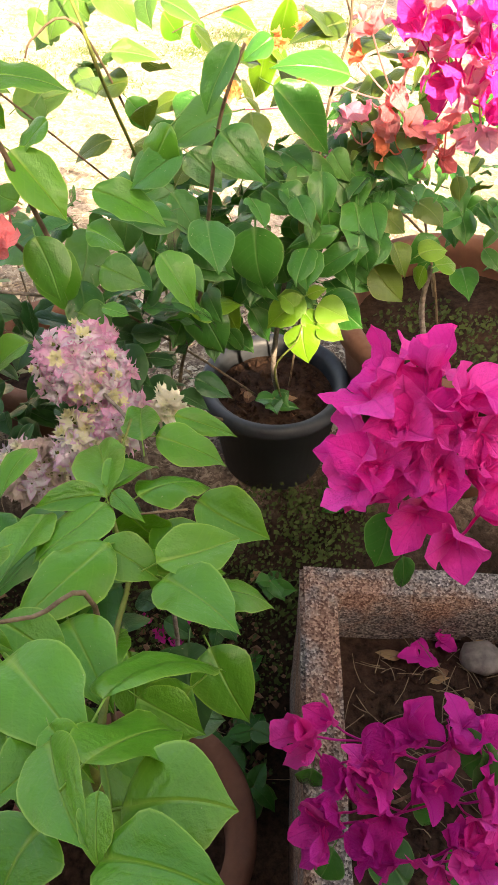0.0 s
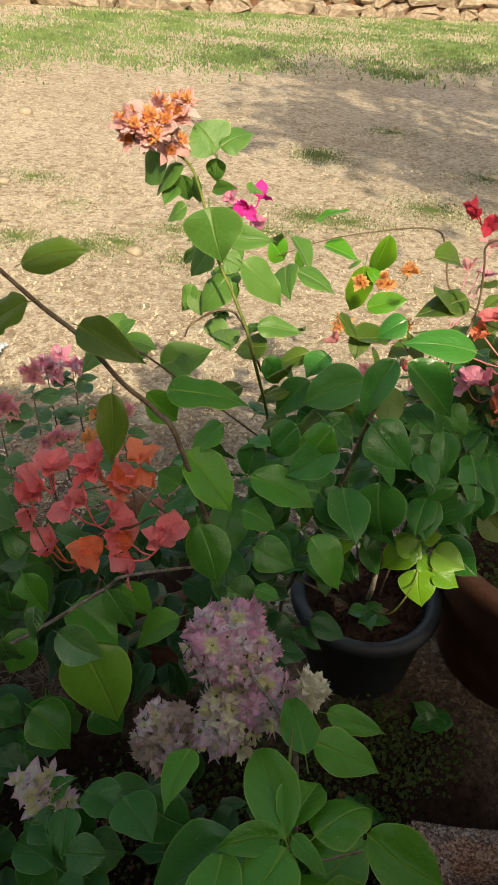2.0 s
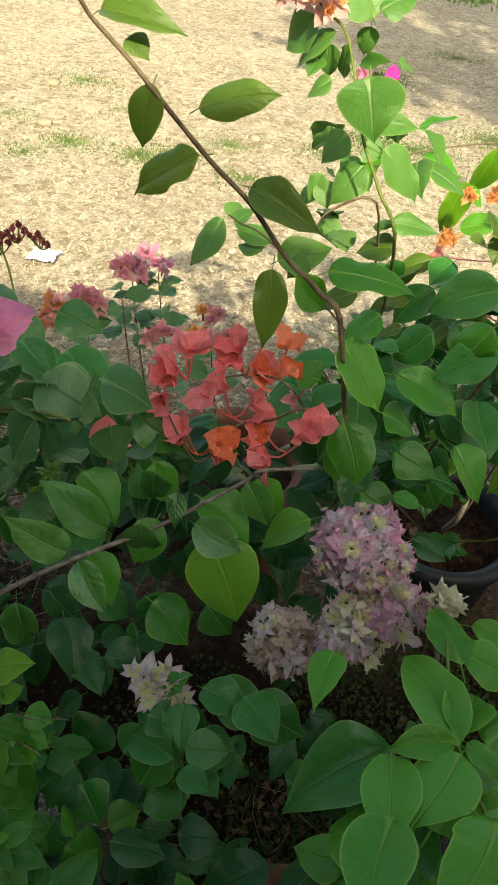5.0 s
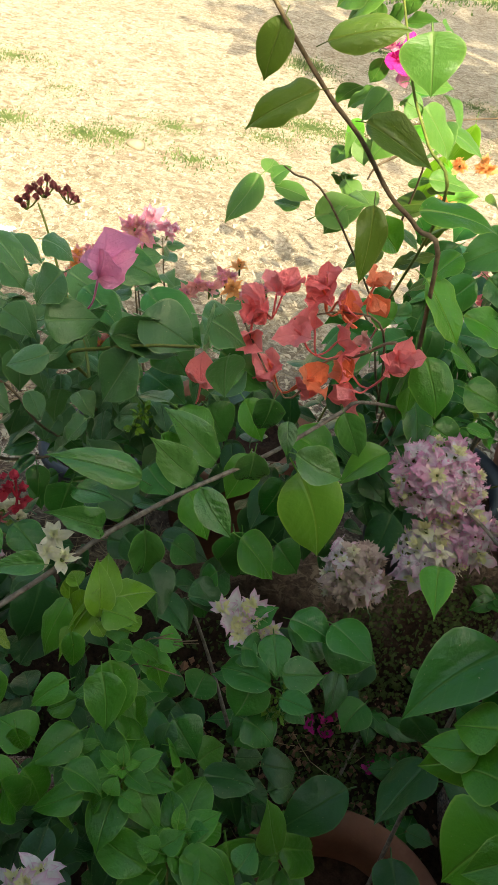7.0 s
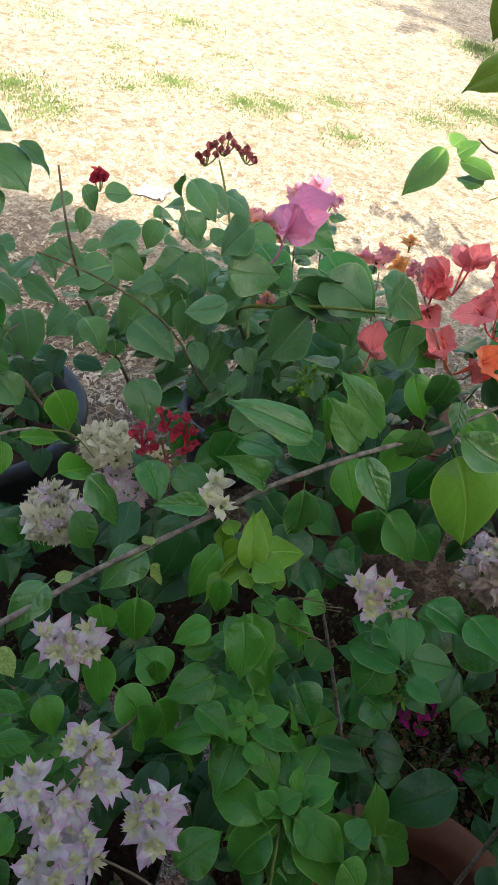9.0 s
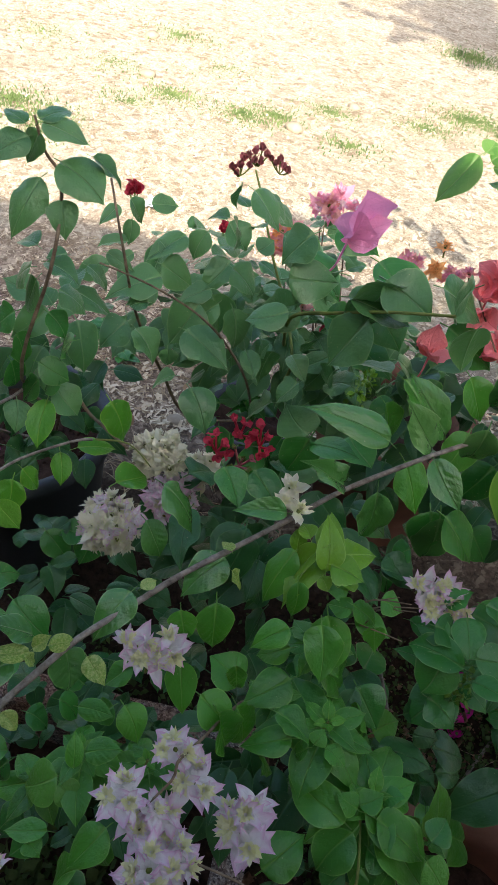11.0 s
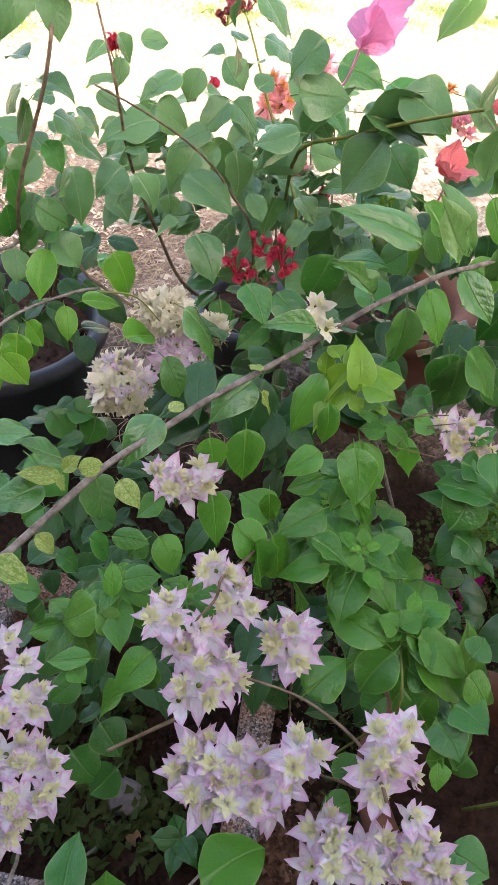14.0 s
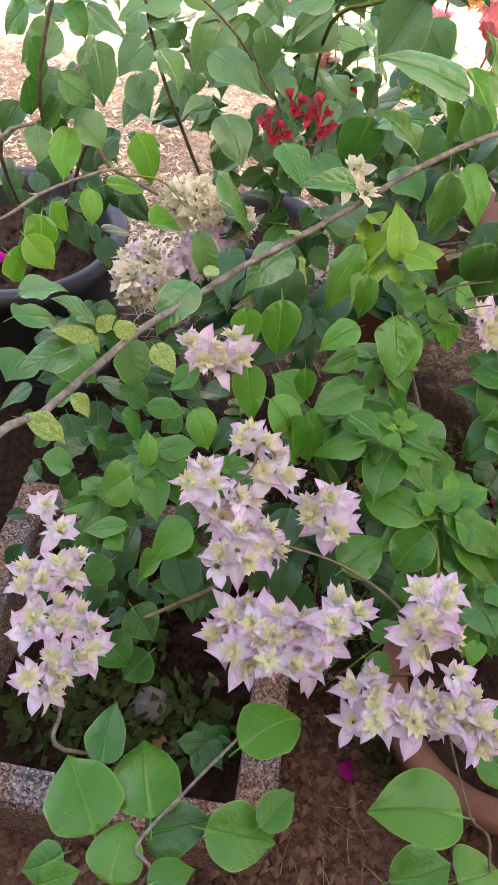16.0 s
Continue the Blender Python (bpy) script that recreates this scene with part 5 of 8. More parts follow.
leaves(G, LEAF_SKY_GREY, [
    (-0.409, 0.842, 0.853, -0.356, 0.837, 0.829, 0.038),
    (-0.418, 0.823, 0.817, -0.450, 0.807, 0.762, 0.040),
    (-0.443, 0.827, 0.835, -0.374, 0.843, 0.813, 0.034),
    (-0.356, 0.849, 0.855, -0.305, 0.859, 0.827, 0.044),
    (-0.503, 0.818, 0.845, -0.454, 0.828, 0.851, 0.033),
    (-0.496, 0.805, 0.816, -0.537, 0.792, 0.806, 0.024),
    (-0.488, 0.839, 0.886, -0.517, 0.821, 0.861, 0.031),
    (-0.549, 0.832, 0.919, -0.516, 0.825, 0.891, 0.028),
    (-0.342, 0.855, 0.757, -0.308, 0.882, 0.786, 0.040),
], 31, broad=1.4)
leaves(G, LEAF_SKY_GREY, [
    (-0.718, 0.943, 0.804, -0.718, 0.927, 0.778, 0.017),
    (-0.736, 0.948, 0.815, -0.748, 0.919, 0.809, 0.015),
    (-0.727, 0.962, 0.820, -0.706, 0.964, 0.795, 0.020),
    (-0.703, 0.969, 0.815, -0.674, 0.985, 0.813, 0.020),
    (-0.655, 0.958, 0.791, -0.686, 0.907, 0.782, 0.024),
    (-0.713, 0.919, 0.788, -0.747, 0.905, 0.782, 0.017),
    (-0.730, 0.896, 0.781, -0.694, 0.890, 0.773, 0.015),
    (-0.633, 0.973, 0.794, -0.647, 0.951, 0.767, 0.024),
    (-0.613, 0.997, 0.805, -0.646, 1.002, 0.803, 0.016),
    (-0.612, 0.993, 0.802, -0.584, 0.986, 0.774, 0.031),
    (-0.595, 1.017, 0.814, -0.612, 1.033, 0.827, 0.016),
    (-0.574, 1.030, 0.818, -0.533, 1.033, 0.806, 0.034),
    (-0.670, 0.916, 0.770, -0.627, 0.927, 0.748, 0.032),
    (-0.666, 0.904, 0.761, -0.715, 0.855, 0.761, 0.034),
], 32, broad=1.4)
leaves(G, LEAF_SKY_GREY, [
    (-0.596, 0.953, 0.772, -0.623, 0.918, 0.749, 0.026),
    (-0.591, 0.953, 0.771, -0.552, 0.942, 0.742, 0.030),
    (-0.616, 0.896, 0.742, -0.641, 0.856, 0.708, 0.039),
    (-0.595, 0.905, 0.742, -0.617, 0.886, 0.717, 0.025),
    (-0.684, 0.841, 0.732, -0.708, 0.810, 0.715, 0.032),
    (-0.672, 0.839, 0.727, -0.640, 0.824, 0.700, 0.030),
    (-0.577, 0.907, 0.739, -0.557, 0.881, 0.707, 0.029),
    (-0.620, 0.863, 0.724, -0.559, 0.840, 0.707, 0.037),
    (-0.505, 0.939, 0.746, -0.548, 0.902, 0.729, 0.036),
    (-0.537, 1.004, 0.793, -0.491, 1.000, 0.779, 0.040),
    (-0.513, 0.987, 0.778, -0.472, 0.949, 0.761, 0.040),
    (-0.744, 0.872, 0.773, -0.714, 0.871, 0.756, 0.021),
    (-0.755, 0.836, 0.758, -0.749, 0.879, 0.768, 0.020),
    (-0.767, 0.870, 0.783, -0.785, 0.854, 0.784, 0.019),
], 33, broad=1.4)
leaves(G, LEAF_SKY_GREY, [
    (-0.778, 0.816, 0.759, -0.813, 0.808, 0.776, 0.028),
    (-0.746, 0.841, 0.757, -0.703, 0.856, 0.730, 0.024),
    (-0.756, 0.817, 0.749, -0.736, 0.821, 0.742, 0.018),
    (-0.760, 0.815, 0.750, -0.781, 0.829, 0.761, 0.018),
    (-0.764, 0.808, 0.748, -0.790, 0.770, 0.728, 0.026),
    (-0.732, 0.814, 0.737, -0.703, 0.786, 0.697, 0.034),
    (-0.745, 0.774, 0.724, -0.718, 0.785, 0.709, 0.027),
    (-0.752, 0.770, 0.725, -0.759, 0.736, 0.701, 0.023),
    (-0.738, 0.756, 0.713, -0.732, 0.733, 0.695, 0.021),
    (-0.726, 0.741, 0.701, -0.698, 0.738, 0.669, 0.027),
    (-0.752, 0.707, 0.699, -0.738, 0.679, 0.687, 0.021),
    (-0.594, 0.807, 0.688, -0.560, 0.772, 0.670, 0.031),
    (-0.614, 0.812, 0.696, -0.643, 0.802, 0.685, 0.018),
    (-0.632, 0.835, 0.713, -0.630, 0.828, 0.692, 0.016),
], 34, broad=1.4)
leaves(G, LEAF_SKY_GREY, [
    (-0.548, 0.869, 0.712, -0.527, 0.843, 0.697, 0.018),
    (-0.479, 0.855, 0.695, -0.503, 0.839, 0.676, 0.024),
    (-0.524, 0.886, 0.717, -0.540, 0.883, 0.699, 0.016),
    (-0.495, 0.882, 0.711, -0.470, 0.857, 0.707, 0.021),
    (-0.609, 0.917, 0.752, -0.637, 0.885, 0.751, 0.021),
    (-0.547, 0.936, 0.751, -0.523, 0.952, 0.758, 0.026),
    (-0.669, 0.871, 0.744, -0.689, 0.861, 0.740, 0.021),
    (-0.665, 0.931, 0.778, -0.680, 0.933, 0.793, 0.017),
    (-0.619, 0.952, 0.777, -0.602, 0.982, 0.772, 0.019),
    (-0.569, 0.977, 0.781, -0.554, 0.989, 0.794, 0.022),
    (-0.571, 1.003, 0.799, -0.589, 1.023, 0.796, 0.018),
], 35, broad=1.4)
leaves(J, LEAF_SKY_GREY, [
    (-0.708, 0.727, 0.938, -0.721, 0.683, 0.913, 0.027),
    (-0.694, 0.738, 0.950, -0.650, 0.723, 0.932, 0.037),
    (-0.670, 0.748, 0.955, -0.644, 0.757, 0.932, 0.017),
    (-0.691, 0.727, 0.922, -0.677, 0.706, 0.904, 0.025),
    (-0.710, 0.739, 0.980, -0.696, 0.769, 0.990, 0.018),
    (-0.708, 0.740, 0.978, -0.669, 0.742, 0.971, 0.025),
    (-0.720, 0.734, 0.977, -0.739, 0.738, 0.989, 0.016),
    (-0.718, 0.732, 0.968, -0.738, 0.701, 0.962, 0.025),
    (-0.710, 0.737, 0.972, -0.726, 0.732, 0.944, 0.021),
    (-0.720, 0.730, 0.872, -0.748, 0.740, 0.873, 0.022),
    (-0.714, 0.732, 0.856, -0.680, 0.727, 0.849, 0.025),
    (-0.730, 0.730, 0.848, -0.761, 0.732, 0.828, 0.025),
    (-0.705, 0.733, 0.828, -0.676, 0.742, 0.811, 0.030),
    (-0.726, 0.731, 0.836, -0.748, 0.733, 0.793, 0.028),
], 36, spread=0.15)
leaves(J, LEAF_DEEP, [
    (-0.752, 0.728, 0.795, -0.780, 0.719, 0.774, 0.029),
    (-0.718, 0.731, 0.801, -0.696, 0.730, 0.781, 0.026),
    (-0.694, 0.732, 0.774, -0.725, 0.734, 0.747, 0.026),
    (-0.754, 0.727, 0.769, -0.745, 0.735, 0.722, 0.027),
    (-0.733, 0.727, 0.739, -0.701, 0.734, 0.721, 0.027),
    (-0.763, 0.724, 0.734, -0.757, 0.729, 0.694, 0.027),
    (-0.734, 0.725, 0.718, -0.764, 0.724, 0.679, 0.025),
    (-0.710, 0.726, 0.716, -0.737, 0.729, 0.706, 0.022),
], 37)
leaves(J, LEAF_BRIGHT, [
    (-0.727, 0.725, 0.692, -0.720, 0.681, 0.663, 0.027),
    (-0.689, 0.711, 0.647, -0.654, 0.751, 0.634, 0.020),
    (-0.673, 0.766, 0.675, -0.645, 0.755, 0.629, 0.036),
    (-0.702, 0.696, 0.649, -0.691, 0.672, 0.624, 0.020),
    (-0.727, 0.660, 0.649, -0.710, 0.663, 0.617, 0.020),
    (-0.731, 0.646, 0.645, -0.733, 0.622, 0.609, 0.028),
    (-0.737, 0.619, 0.637, -0.711, 0.615, 0.607, 0.027),
    (-0.745, 0.597, 0.633, -0.728, 0.603, 0.597, 0.032),
    (-0.644, 0.708, 0.611, -0.619, 0.756, 0.600, 0.034),
], 38)
leaves(J, LEAF_DEEP, [
    (-0.727, 0.551, 0.598, -0.698, 0.599, 0.580, 0.033),
    (-0.691, 0.556, 0.573, -0.646, 0.538, 0.554, 0.039),
    (-0.706, 0.526, 0.577, -0.710, 0.491, 0.580, 0.037),
    (-0.779, 0.762, 0.409, -0.740, 0.742, 0.386, 0.037),
    (-0.762, 0.780, 0.407, -0.721, 0.780, 0.397, 0.037),
    (-0.724, 0.787, 0.388, -0.732, 0.758, 0.356, 0.037),
], 39)
leaves(H, LEAF_GLOSSY, [
    (-0.550, 0.604, 0.748, -0.507, 0.600, 0.713, 0.032),
    (-0.570, 0.611, 0.684, -0.544, 0.601, 0.652, 0.027),
], 40)
leaves(H, LEAF_GLOSSY, [
    (-0.484, 0.574, 0.712, -0.508, 0.535, 0.704, 0.030),
    (-0.547, 0.520, 0.705, -0.562, 0.477, 0.697, 0.027),
    (-0.581, 0.466, 0.686, -0.570, 0.448, 0.653, 0.030),
    (-0.603, 0.460, 0.704, -0.624, 0.446, 0.733, 0.022),
    (-0.644, 0.438, 0.735, -0.617, 0.456, 0.736, 0.019),
    (-0.610, 0.440, 0.695, -0.632, 0.403, 0.709, 0.024),
], 41)
leaves(H, LEAF_MIX, [
    (-0.598, 0.446, 0.704, -0.619, 0.428, 0.720, 0.013),
    (-0.597, 0.449, 0.705, -0.586, 0.458, 0.715, 0.011),
    (-0.588, 0.456, 0.703, -0.572, 0.472, 0.690, 0.013),
    (-0.561, 0.464, 0.688, -0.541, 0.450, 0.680, 0.016),
    (-0.474, 0.561, 0.714, -0.463, 0.563, 0.687, 0.012),
    (-0.602, 0.406, 0.683, -0.588, 0.402, 0.668, 0.012),
    (-0.624, 0.375, 0.687, -0.596, 0.378, 0.668, 0.019),
    (-0.600, 0.441, 0.703, -0.593, 0.446, 0.688, 0.010),
    (-0.478, 0.571, 0.727, -0.489, 0.583, 0.727, 0.010),
    (-0.538, 0.519, 0.715, -0.530, 0.532, 0.717, 0.010),
], 42)
leaves(H, LEAF_LIME, [
    (-0.407, 0.604, 0.721, -0.433, 0.595, 0.671, 0.023),
    (-0.398, 0.595, 0.704, -0.405, 0.621, 0.742, 0.023),
    (-0.395, 0.598, 0.711, -0.365, 0.593, 0.712, 0.029),
    (-0.401, 0.592, 0.699, -0.392, 0.583, 0.694, 0.013),
    (-0.418, 0.607, 0.726, -0.430, 0.623, 0.729, 0.015),
], 43)
leaves(I, LEAF, [
    (-0.481, 0.548, 0.682, -0.472, 0.522, 0.637, 0.030),
    (-0.390, 0.567, 0.666, -0.379, 0.529, 0.634, 0.032),
    (-0.428, 0.608, 0.704, -0.457, 0.573, 0.668, 0.029),
    (-0.419, 0.582, 0.696, -0.411, 0.563, 0.663, 0.018),
    (-0.416, 0.557, 0.662, -0.446, 0.535, 0.653, 0.023),
    (-0.411, 0.558, 0.631, -0.444, 0.550, 0.614, 0.021),
    (-0.452, 0.522, 0.638, -0.446, 0.512, 0.601, 0.017),
    (-0.404, 0.540, 0.610, -0.439, 0.508, 0.605, 0.032),
    (-0.508, 0.533, 0.679, -0.499, 0.520, 0.646, 0.023),
    (-0.498, 0.507, 0.644, -0.484, 0.473, 0.613, 0.025),
    (-0.532, 0.465, 0.624, -0.508, 0.448, 0.605, 0.025),
    (-0.534, 0.489, 0.648, -0.553, 0.471, 0.635, 0.019),
    (-0.475, 0.495, 0.621, -0.439, 0.487, 0.600, 0.031),
    (-0.409, 0.508, 0.607, -0.372, 0.496, 0.600, 0.026),
], 44)
leaves(I, LEAF, [
    (-0.390, 0.497, 0.591, -0.432, 0.481, 0.590, 0.025),
    (-0.328, 0.460, 0.547, -0.380, 0.479, 0.562, 0.033),
    (-0.319, 0.456, 0.542, -0.342, 0.425, 0.515, 0.034),
    (-0.302, 0.470, 0.551, -0.247, 0.461, 0.522, 0.035),
    (-0.387, 0.410, 0.524, -0.358, 0.442, 0.540, 0.035),
    (-0.302, 0.443, 0.506, -0.268, 0.415, 0.481, 0.037),
    (-0.360, 0.500, 0.586, -0.340, 0.492, 0.588, 0.018),
    (-0.370, 0.499, 0.588, -0.365, 0.508, 0.599, 0.015),
    (-0.374, 0.496, 0.586, -0.387, 0.493, 0.573, 0.018),
    (-0.320, 0.471, 0.555, -0.339, 0.472, 0.569, 0.019),
    (-0.319, 0.474, 0.556, -0.302, 0.487, 0.566, 0.020),
    (-0.313, 0.471, 0.553, -0.281, 0.476, 0.538, 0.023),
    (-0.323, 0.473, 0.556, -0.325, 0.495, 0.551, 0.016),
    (-0.346, 0.593, 0.688, -0.323, 0.597, 0.674, 0.021),
], 45)
leaves(I, LEAF, [
    (-0.368, 0.585, 0.682, -0.341, 0.586, 0.661, 0.018),
    (-0.367, 0.582, 0.678, -0.391, 0.586, 0.675, 0.018),
    (-0.345, 0.578, 0.668, -0.340, 0.580, 0.639, 0.018),
    (-0.262, 0.396, 0.495, -0.277, 0.394, 0.480, 0.019),
    (-0.266, 0.391, 0.492, -0.259, 0.371, 0.486, 0.022),
    (-0.262, 0.409, 0.502, -0.234, 0.401, 0.474, 0.024),
    (-0.253, 0.455, 0.534, -0.227, 0.441, 0.508, 0.029),
], 46)
leaves(I, LEAF, [
    (-0.513, 0.382, 0.595, -0.534, 0.349, 0.587, 0.027),
    (-0.507, 0.375, 0.591, -0.520, 0.360, 0.566, 0.020),
    (-0.525, 0.353, 0.579, -0.553, 0.340, 0.554, 0.025),
    (-0.562, 0.401, 0.610, -0.594, 0.387, 0.592, 0.032),
    (-0.559, 0.398, 0.608, -0.539, 0.391, 0.594, 0.020),
    (-0.552, 0.409, 0.614, -0.556, 0.423, 0.637, 0.013),
    (-0.547, 0.420, 0.621, -0.519, 0.428, 0.630, 0.019),
    (-0.556, 0.368, 0.590, -0.591, 0.361, 0.583, 0.017),
    (-0.569, 0.358, 0.585, -0.555, 0.351, 0.585, 0.015),
    (-0.547, 0.430, 0.580, -0.518, 0.412, 0.577, 0.024),
    (-0.483, 0.392, 0.544, -0.494, 0.381, 0.517, 0.022),
    (-0.563, 0.445, 0.641, -0.533, 0.445, 0.644, 0.016),
    (-0.542, 0.465, 0.617, -0.558, 0.452, 0.603, 0.021),
], 47)
leaves(N, LEAF, [
    (-0.490, 0.200, 0.490, -0.517, 0.271, 0.472, 0.054),
    (-0.525, 0.182, 0.490, -0.562, 0.230, 0.494, 0.056),
    (-0.439, 0.261, 0.490, -0.396, 0.304, 0.489, 0.048),
    (-0.414, 0.212, 0.490, -0.391, 0.244, 0.480, 0.027),
    (-0.451, 0.202, 0.490, -0.397, 0.208, 0.471, 0.045),
    (-0.504, 0.156, 0.490, -0.504, 0.195, 0.498, 0.040),
    (-0.541, 0.166, 0.490, -0.567, 0.150, 0.485, 0.028),
    (-0.480, 0.161, 0.490, -0.452, 0.178, 0.493, 0.025),
    (-0.550, 0.145, 0.490, -0.526, 0.158, 0.498, 0.023),
], 48, 0.15, 1.0)
leaves(N, LEAF, [
    (-0.252, 0.268, 0.428, -0.328, 0.255, 0.431, 0.061),
    (-0.306, 0.210, 0.428, -0.262, 0.232, 0.437, 0.041),
    (-0.255, 0.222, 0.428, -0.213, 0.245, 0.421, 0.048),
    (-0.213, 0.298, 0.428, -0.236, 0.342, 0.434, 0.039),
], 480, 0.15, 1.0)
leaves(F, LEAF_SUNLIT, [
    (-0.154, 1.165, 1.066, -0.141, 1.140, 1.008, 0.074),
    (-0.162, 1.250, 1.105, -0.187, 1.257, 1.138, 0.063),
    (-0.155, 1.250, 1.112, -0.119, 1.260, 1.135, 0.039),
    (-0.224, 1.250, 1.104, -0.264, 1.267, 1.060, 0.049),
    (-0.202, 1.250, 1.088, -0.257, 1.257, 1.051, 0.031),
    (-0.213, 1.270, 1.071, -0.204, 1.286, 1.025, 0.028),
    (-0.220, 1.270, 1.058, -0.229, 1.241, 1.044, 0.025),
    (-0.201, 1.250, 1.038, -0.231, 1.243, 1.024, 0.028),
    (-0.184, 1.250, 1.076, -0.197, 1.267, 1.032, 0.021),
    (-0.165, 1.280, 1.091, -0.169, 1.282, 1.056, 0.026),
    (-0.127, 1.280, 1.057, -0.104, 1.295, 1.044, 0.019),
    (-0.171, 1.280, 1.051, -0.137, 1.256, 1.063, 0.018),
], 49, 0.2, 1.0, 0.9)
leaves(F, LEAF_SUNLIT, [
    (-0.151, 1.280, 0.987, -0.092, 1.273, 0.996, 0.035),
    (-0.175, 1.270, 0.973, -0.207, 1.252, 0.946, 0.044),
    (-0.153, 1.250, 0.968, -0.125, 1.247, 0.959, 0.034),
    (-0.128, 1.250, 0.966, -0.062, 1.249, 0.910, 0.050),
    (-0.147, 1.250, 0.945, -0.189, 1.221, 0.911, 0.045),
    (-0.199, 1.270, 0.911, -0.188, 1.251, 0.881, 0.033),
    (-0.202, 1.270, 0.920, -0.216, 1.254, 0.887, 0.026),
    (-0.150, 1.250, 0.932, -0.135, 1.266, 0.907, 0.021),
    (-0.103, 1.220, 0.886, -0.039, 1.228, 0.877, 0.034),
    (-0.124, 1.250, 0.865, -0.104, 1.228, 0.884, 0.016),
    (-0.188, 1.290, 0.966, -0.229, 1.300, 0.943, 0.025),
], 549, 0.2, 1.0, 0.9)
leaves(F, LEAF_SUNLIT, [
    (-0.330, 1.253, 0.848, -0.376, 1.221, 0.787, 0.040),
    (-0.323, 1.255, 0.852, -0.313, 1.280, 0.864, 0.024),
    (-0.308, 1.245, 0.838, -0.256, 1.238, 0.841, 0.027),
    (-0.313, 1.249, 0.844, -0.287, 1.254, 0.866, 0.025),
    (-0.245, 1.222, 0.812, -0.177, 1.235, 0.842, 0.041),
    (-0.207, 1.227, 0.829, -0.235, 1.207, 0.804, 0.033),
    (-0.270, 1.229, 0.818, -0.307, 1.244, 0.822, 0.029),
], 51, broad=1.3)
leaves(C, LEAF_LIME, [
    (0.102, 1.917, 0.776, 0.085, 1.936, 0.643, 0.048),
    (0.057, 1.935, 0.694, 0.032, 1.964, 0.552, 0.042),
    (0.046, 1.936, 0.699, 0.008, 1.948, 0.685, 0.032),
], 52)
leaves(C, LEAF_BRIGHT, [
    (-0.042, 1.943, 0.732, 0.039, 1.926, 0.734, 0.057),
    (-0.064, 1.937, 0.793, 0.012, 1.913, 0.832, 0.036),
    (-0.168, 1.951, 0.736, -0.124, 1.962, 0.682, 0.057),
    (-0.101, 1.949, 0.720, -0.078, 1.957, 0.659, 0.040),
    (0.071, 1.941, 0.584, 0.163, 1.930, 0.621, 0.051),
    (0.061, 1.935, 0.680, 0.117, 1.943, 0.652, 0.037),
], 53)
# olive tone stands for warm sunlight on these leaves, put into their colour
leaves(C, LEAF_OLIVE, [
    (0.131, 1.313, 0.963, 0.194, 1.363, 0.952, 0.036),
    (0.194, 1.347, 0.889, 0.126, 1.308, 0.893, 0.045),
    (0.139, 1.308, 0.912, 0.198, 1.352, 0.870, 0.044),
    (0.025, 1.204, 0.886, 0.089, 1.270, 0.865, 0.035),
    (0.007, 1.199, 0.920, 0.047, 1.215, 0.882, 0.031),
    (0.218, 1.294, 0.683, 0.165, 1.258, 0.670, 0.051),
    (0.205, 1.263, 0.638, 0.287, 1.315, 0.569, 0.059),
    (0.146, 1.226, 0.671, 0.210, 1.249, 0.603, 0.048),
    (0.249, 1.340, 0.731, 0.217, 1.316, 0.701, 0.051),
    (0.230, 1.345, 0.788, 0.272, 1.365, 0.717, 0.058),
    (0.105, 1.266, 0.860, 0.144, 1.282, 0.817, 0.042),
], 54)
leaves(C, LEAF_OLIVE, [
    (0.244, 1.279, 0.619, 0.161, 1.293, 0.561, 0.035),
    (0.234, 1.280, 0.597, 0.252, 1.265, 0.541, 0.039),
    (0.292, 1.257, 0.610, 0.325, 1.227, 0.579, 0.042),
    (0.244, 1.295, 0.738, 0.300, 1.265, 0.728, 0.045),
    (0.214, 1.309, 0.781, 0.264, 1.282, 0.762, 0.048),
    (0.178, 1.321, 0.749, 0.157, 1.338, 0.705, 0.041),
    (0.278, 1.282, 0.771, 0.321, 1.253, 0.777, 0.045),
    (0.317, 1.256, 0.680, 0.355, 1.223, 0.672, 0.041),
    (0.274, 1.272, 0.649, 0.310, 1.258, 0.630, 0.038),
    (0.268, 1.258, 0.566, 0.317, 1.223, 0.527, 0.051),
    (0.217, 1.276, 0.551, 0.258, 1.264, 0.516, 0.048),
    (0.169, 1.316, 0.669, 0.223, 1.305, 0.658, 0.042),
    (0.154, 1.316, 0.638, 0.192, 1.306, 0.616, 0.039),
    (0.121, 1.336, 0.713, 0.163, 1.322, 0.731, 0.039),
], 55)
leaves(C, LEAF_OLIVE, [
    (0.251, 1.291, 0.882, 0.200, 1.328, 0.890, 0.046),
    (0.295, 1.272, 0.875, 0.226, 1.313, 0.866, 0.038),
], 56)
leaves(C, LEAF_LIME, [
    (0.335, 1.256, 0.592, 0.376, 1.266, 0.608, 0.042),
    (0.361, 1.242, 0.582, 0.398, 1.261, 0.587, 0.039),
    (0.344, 1.243, 0.580, 0.332, 1.232, 0.544, 0.034),
], 57)
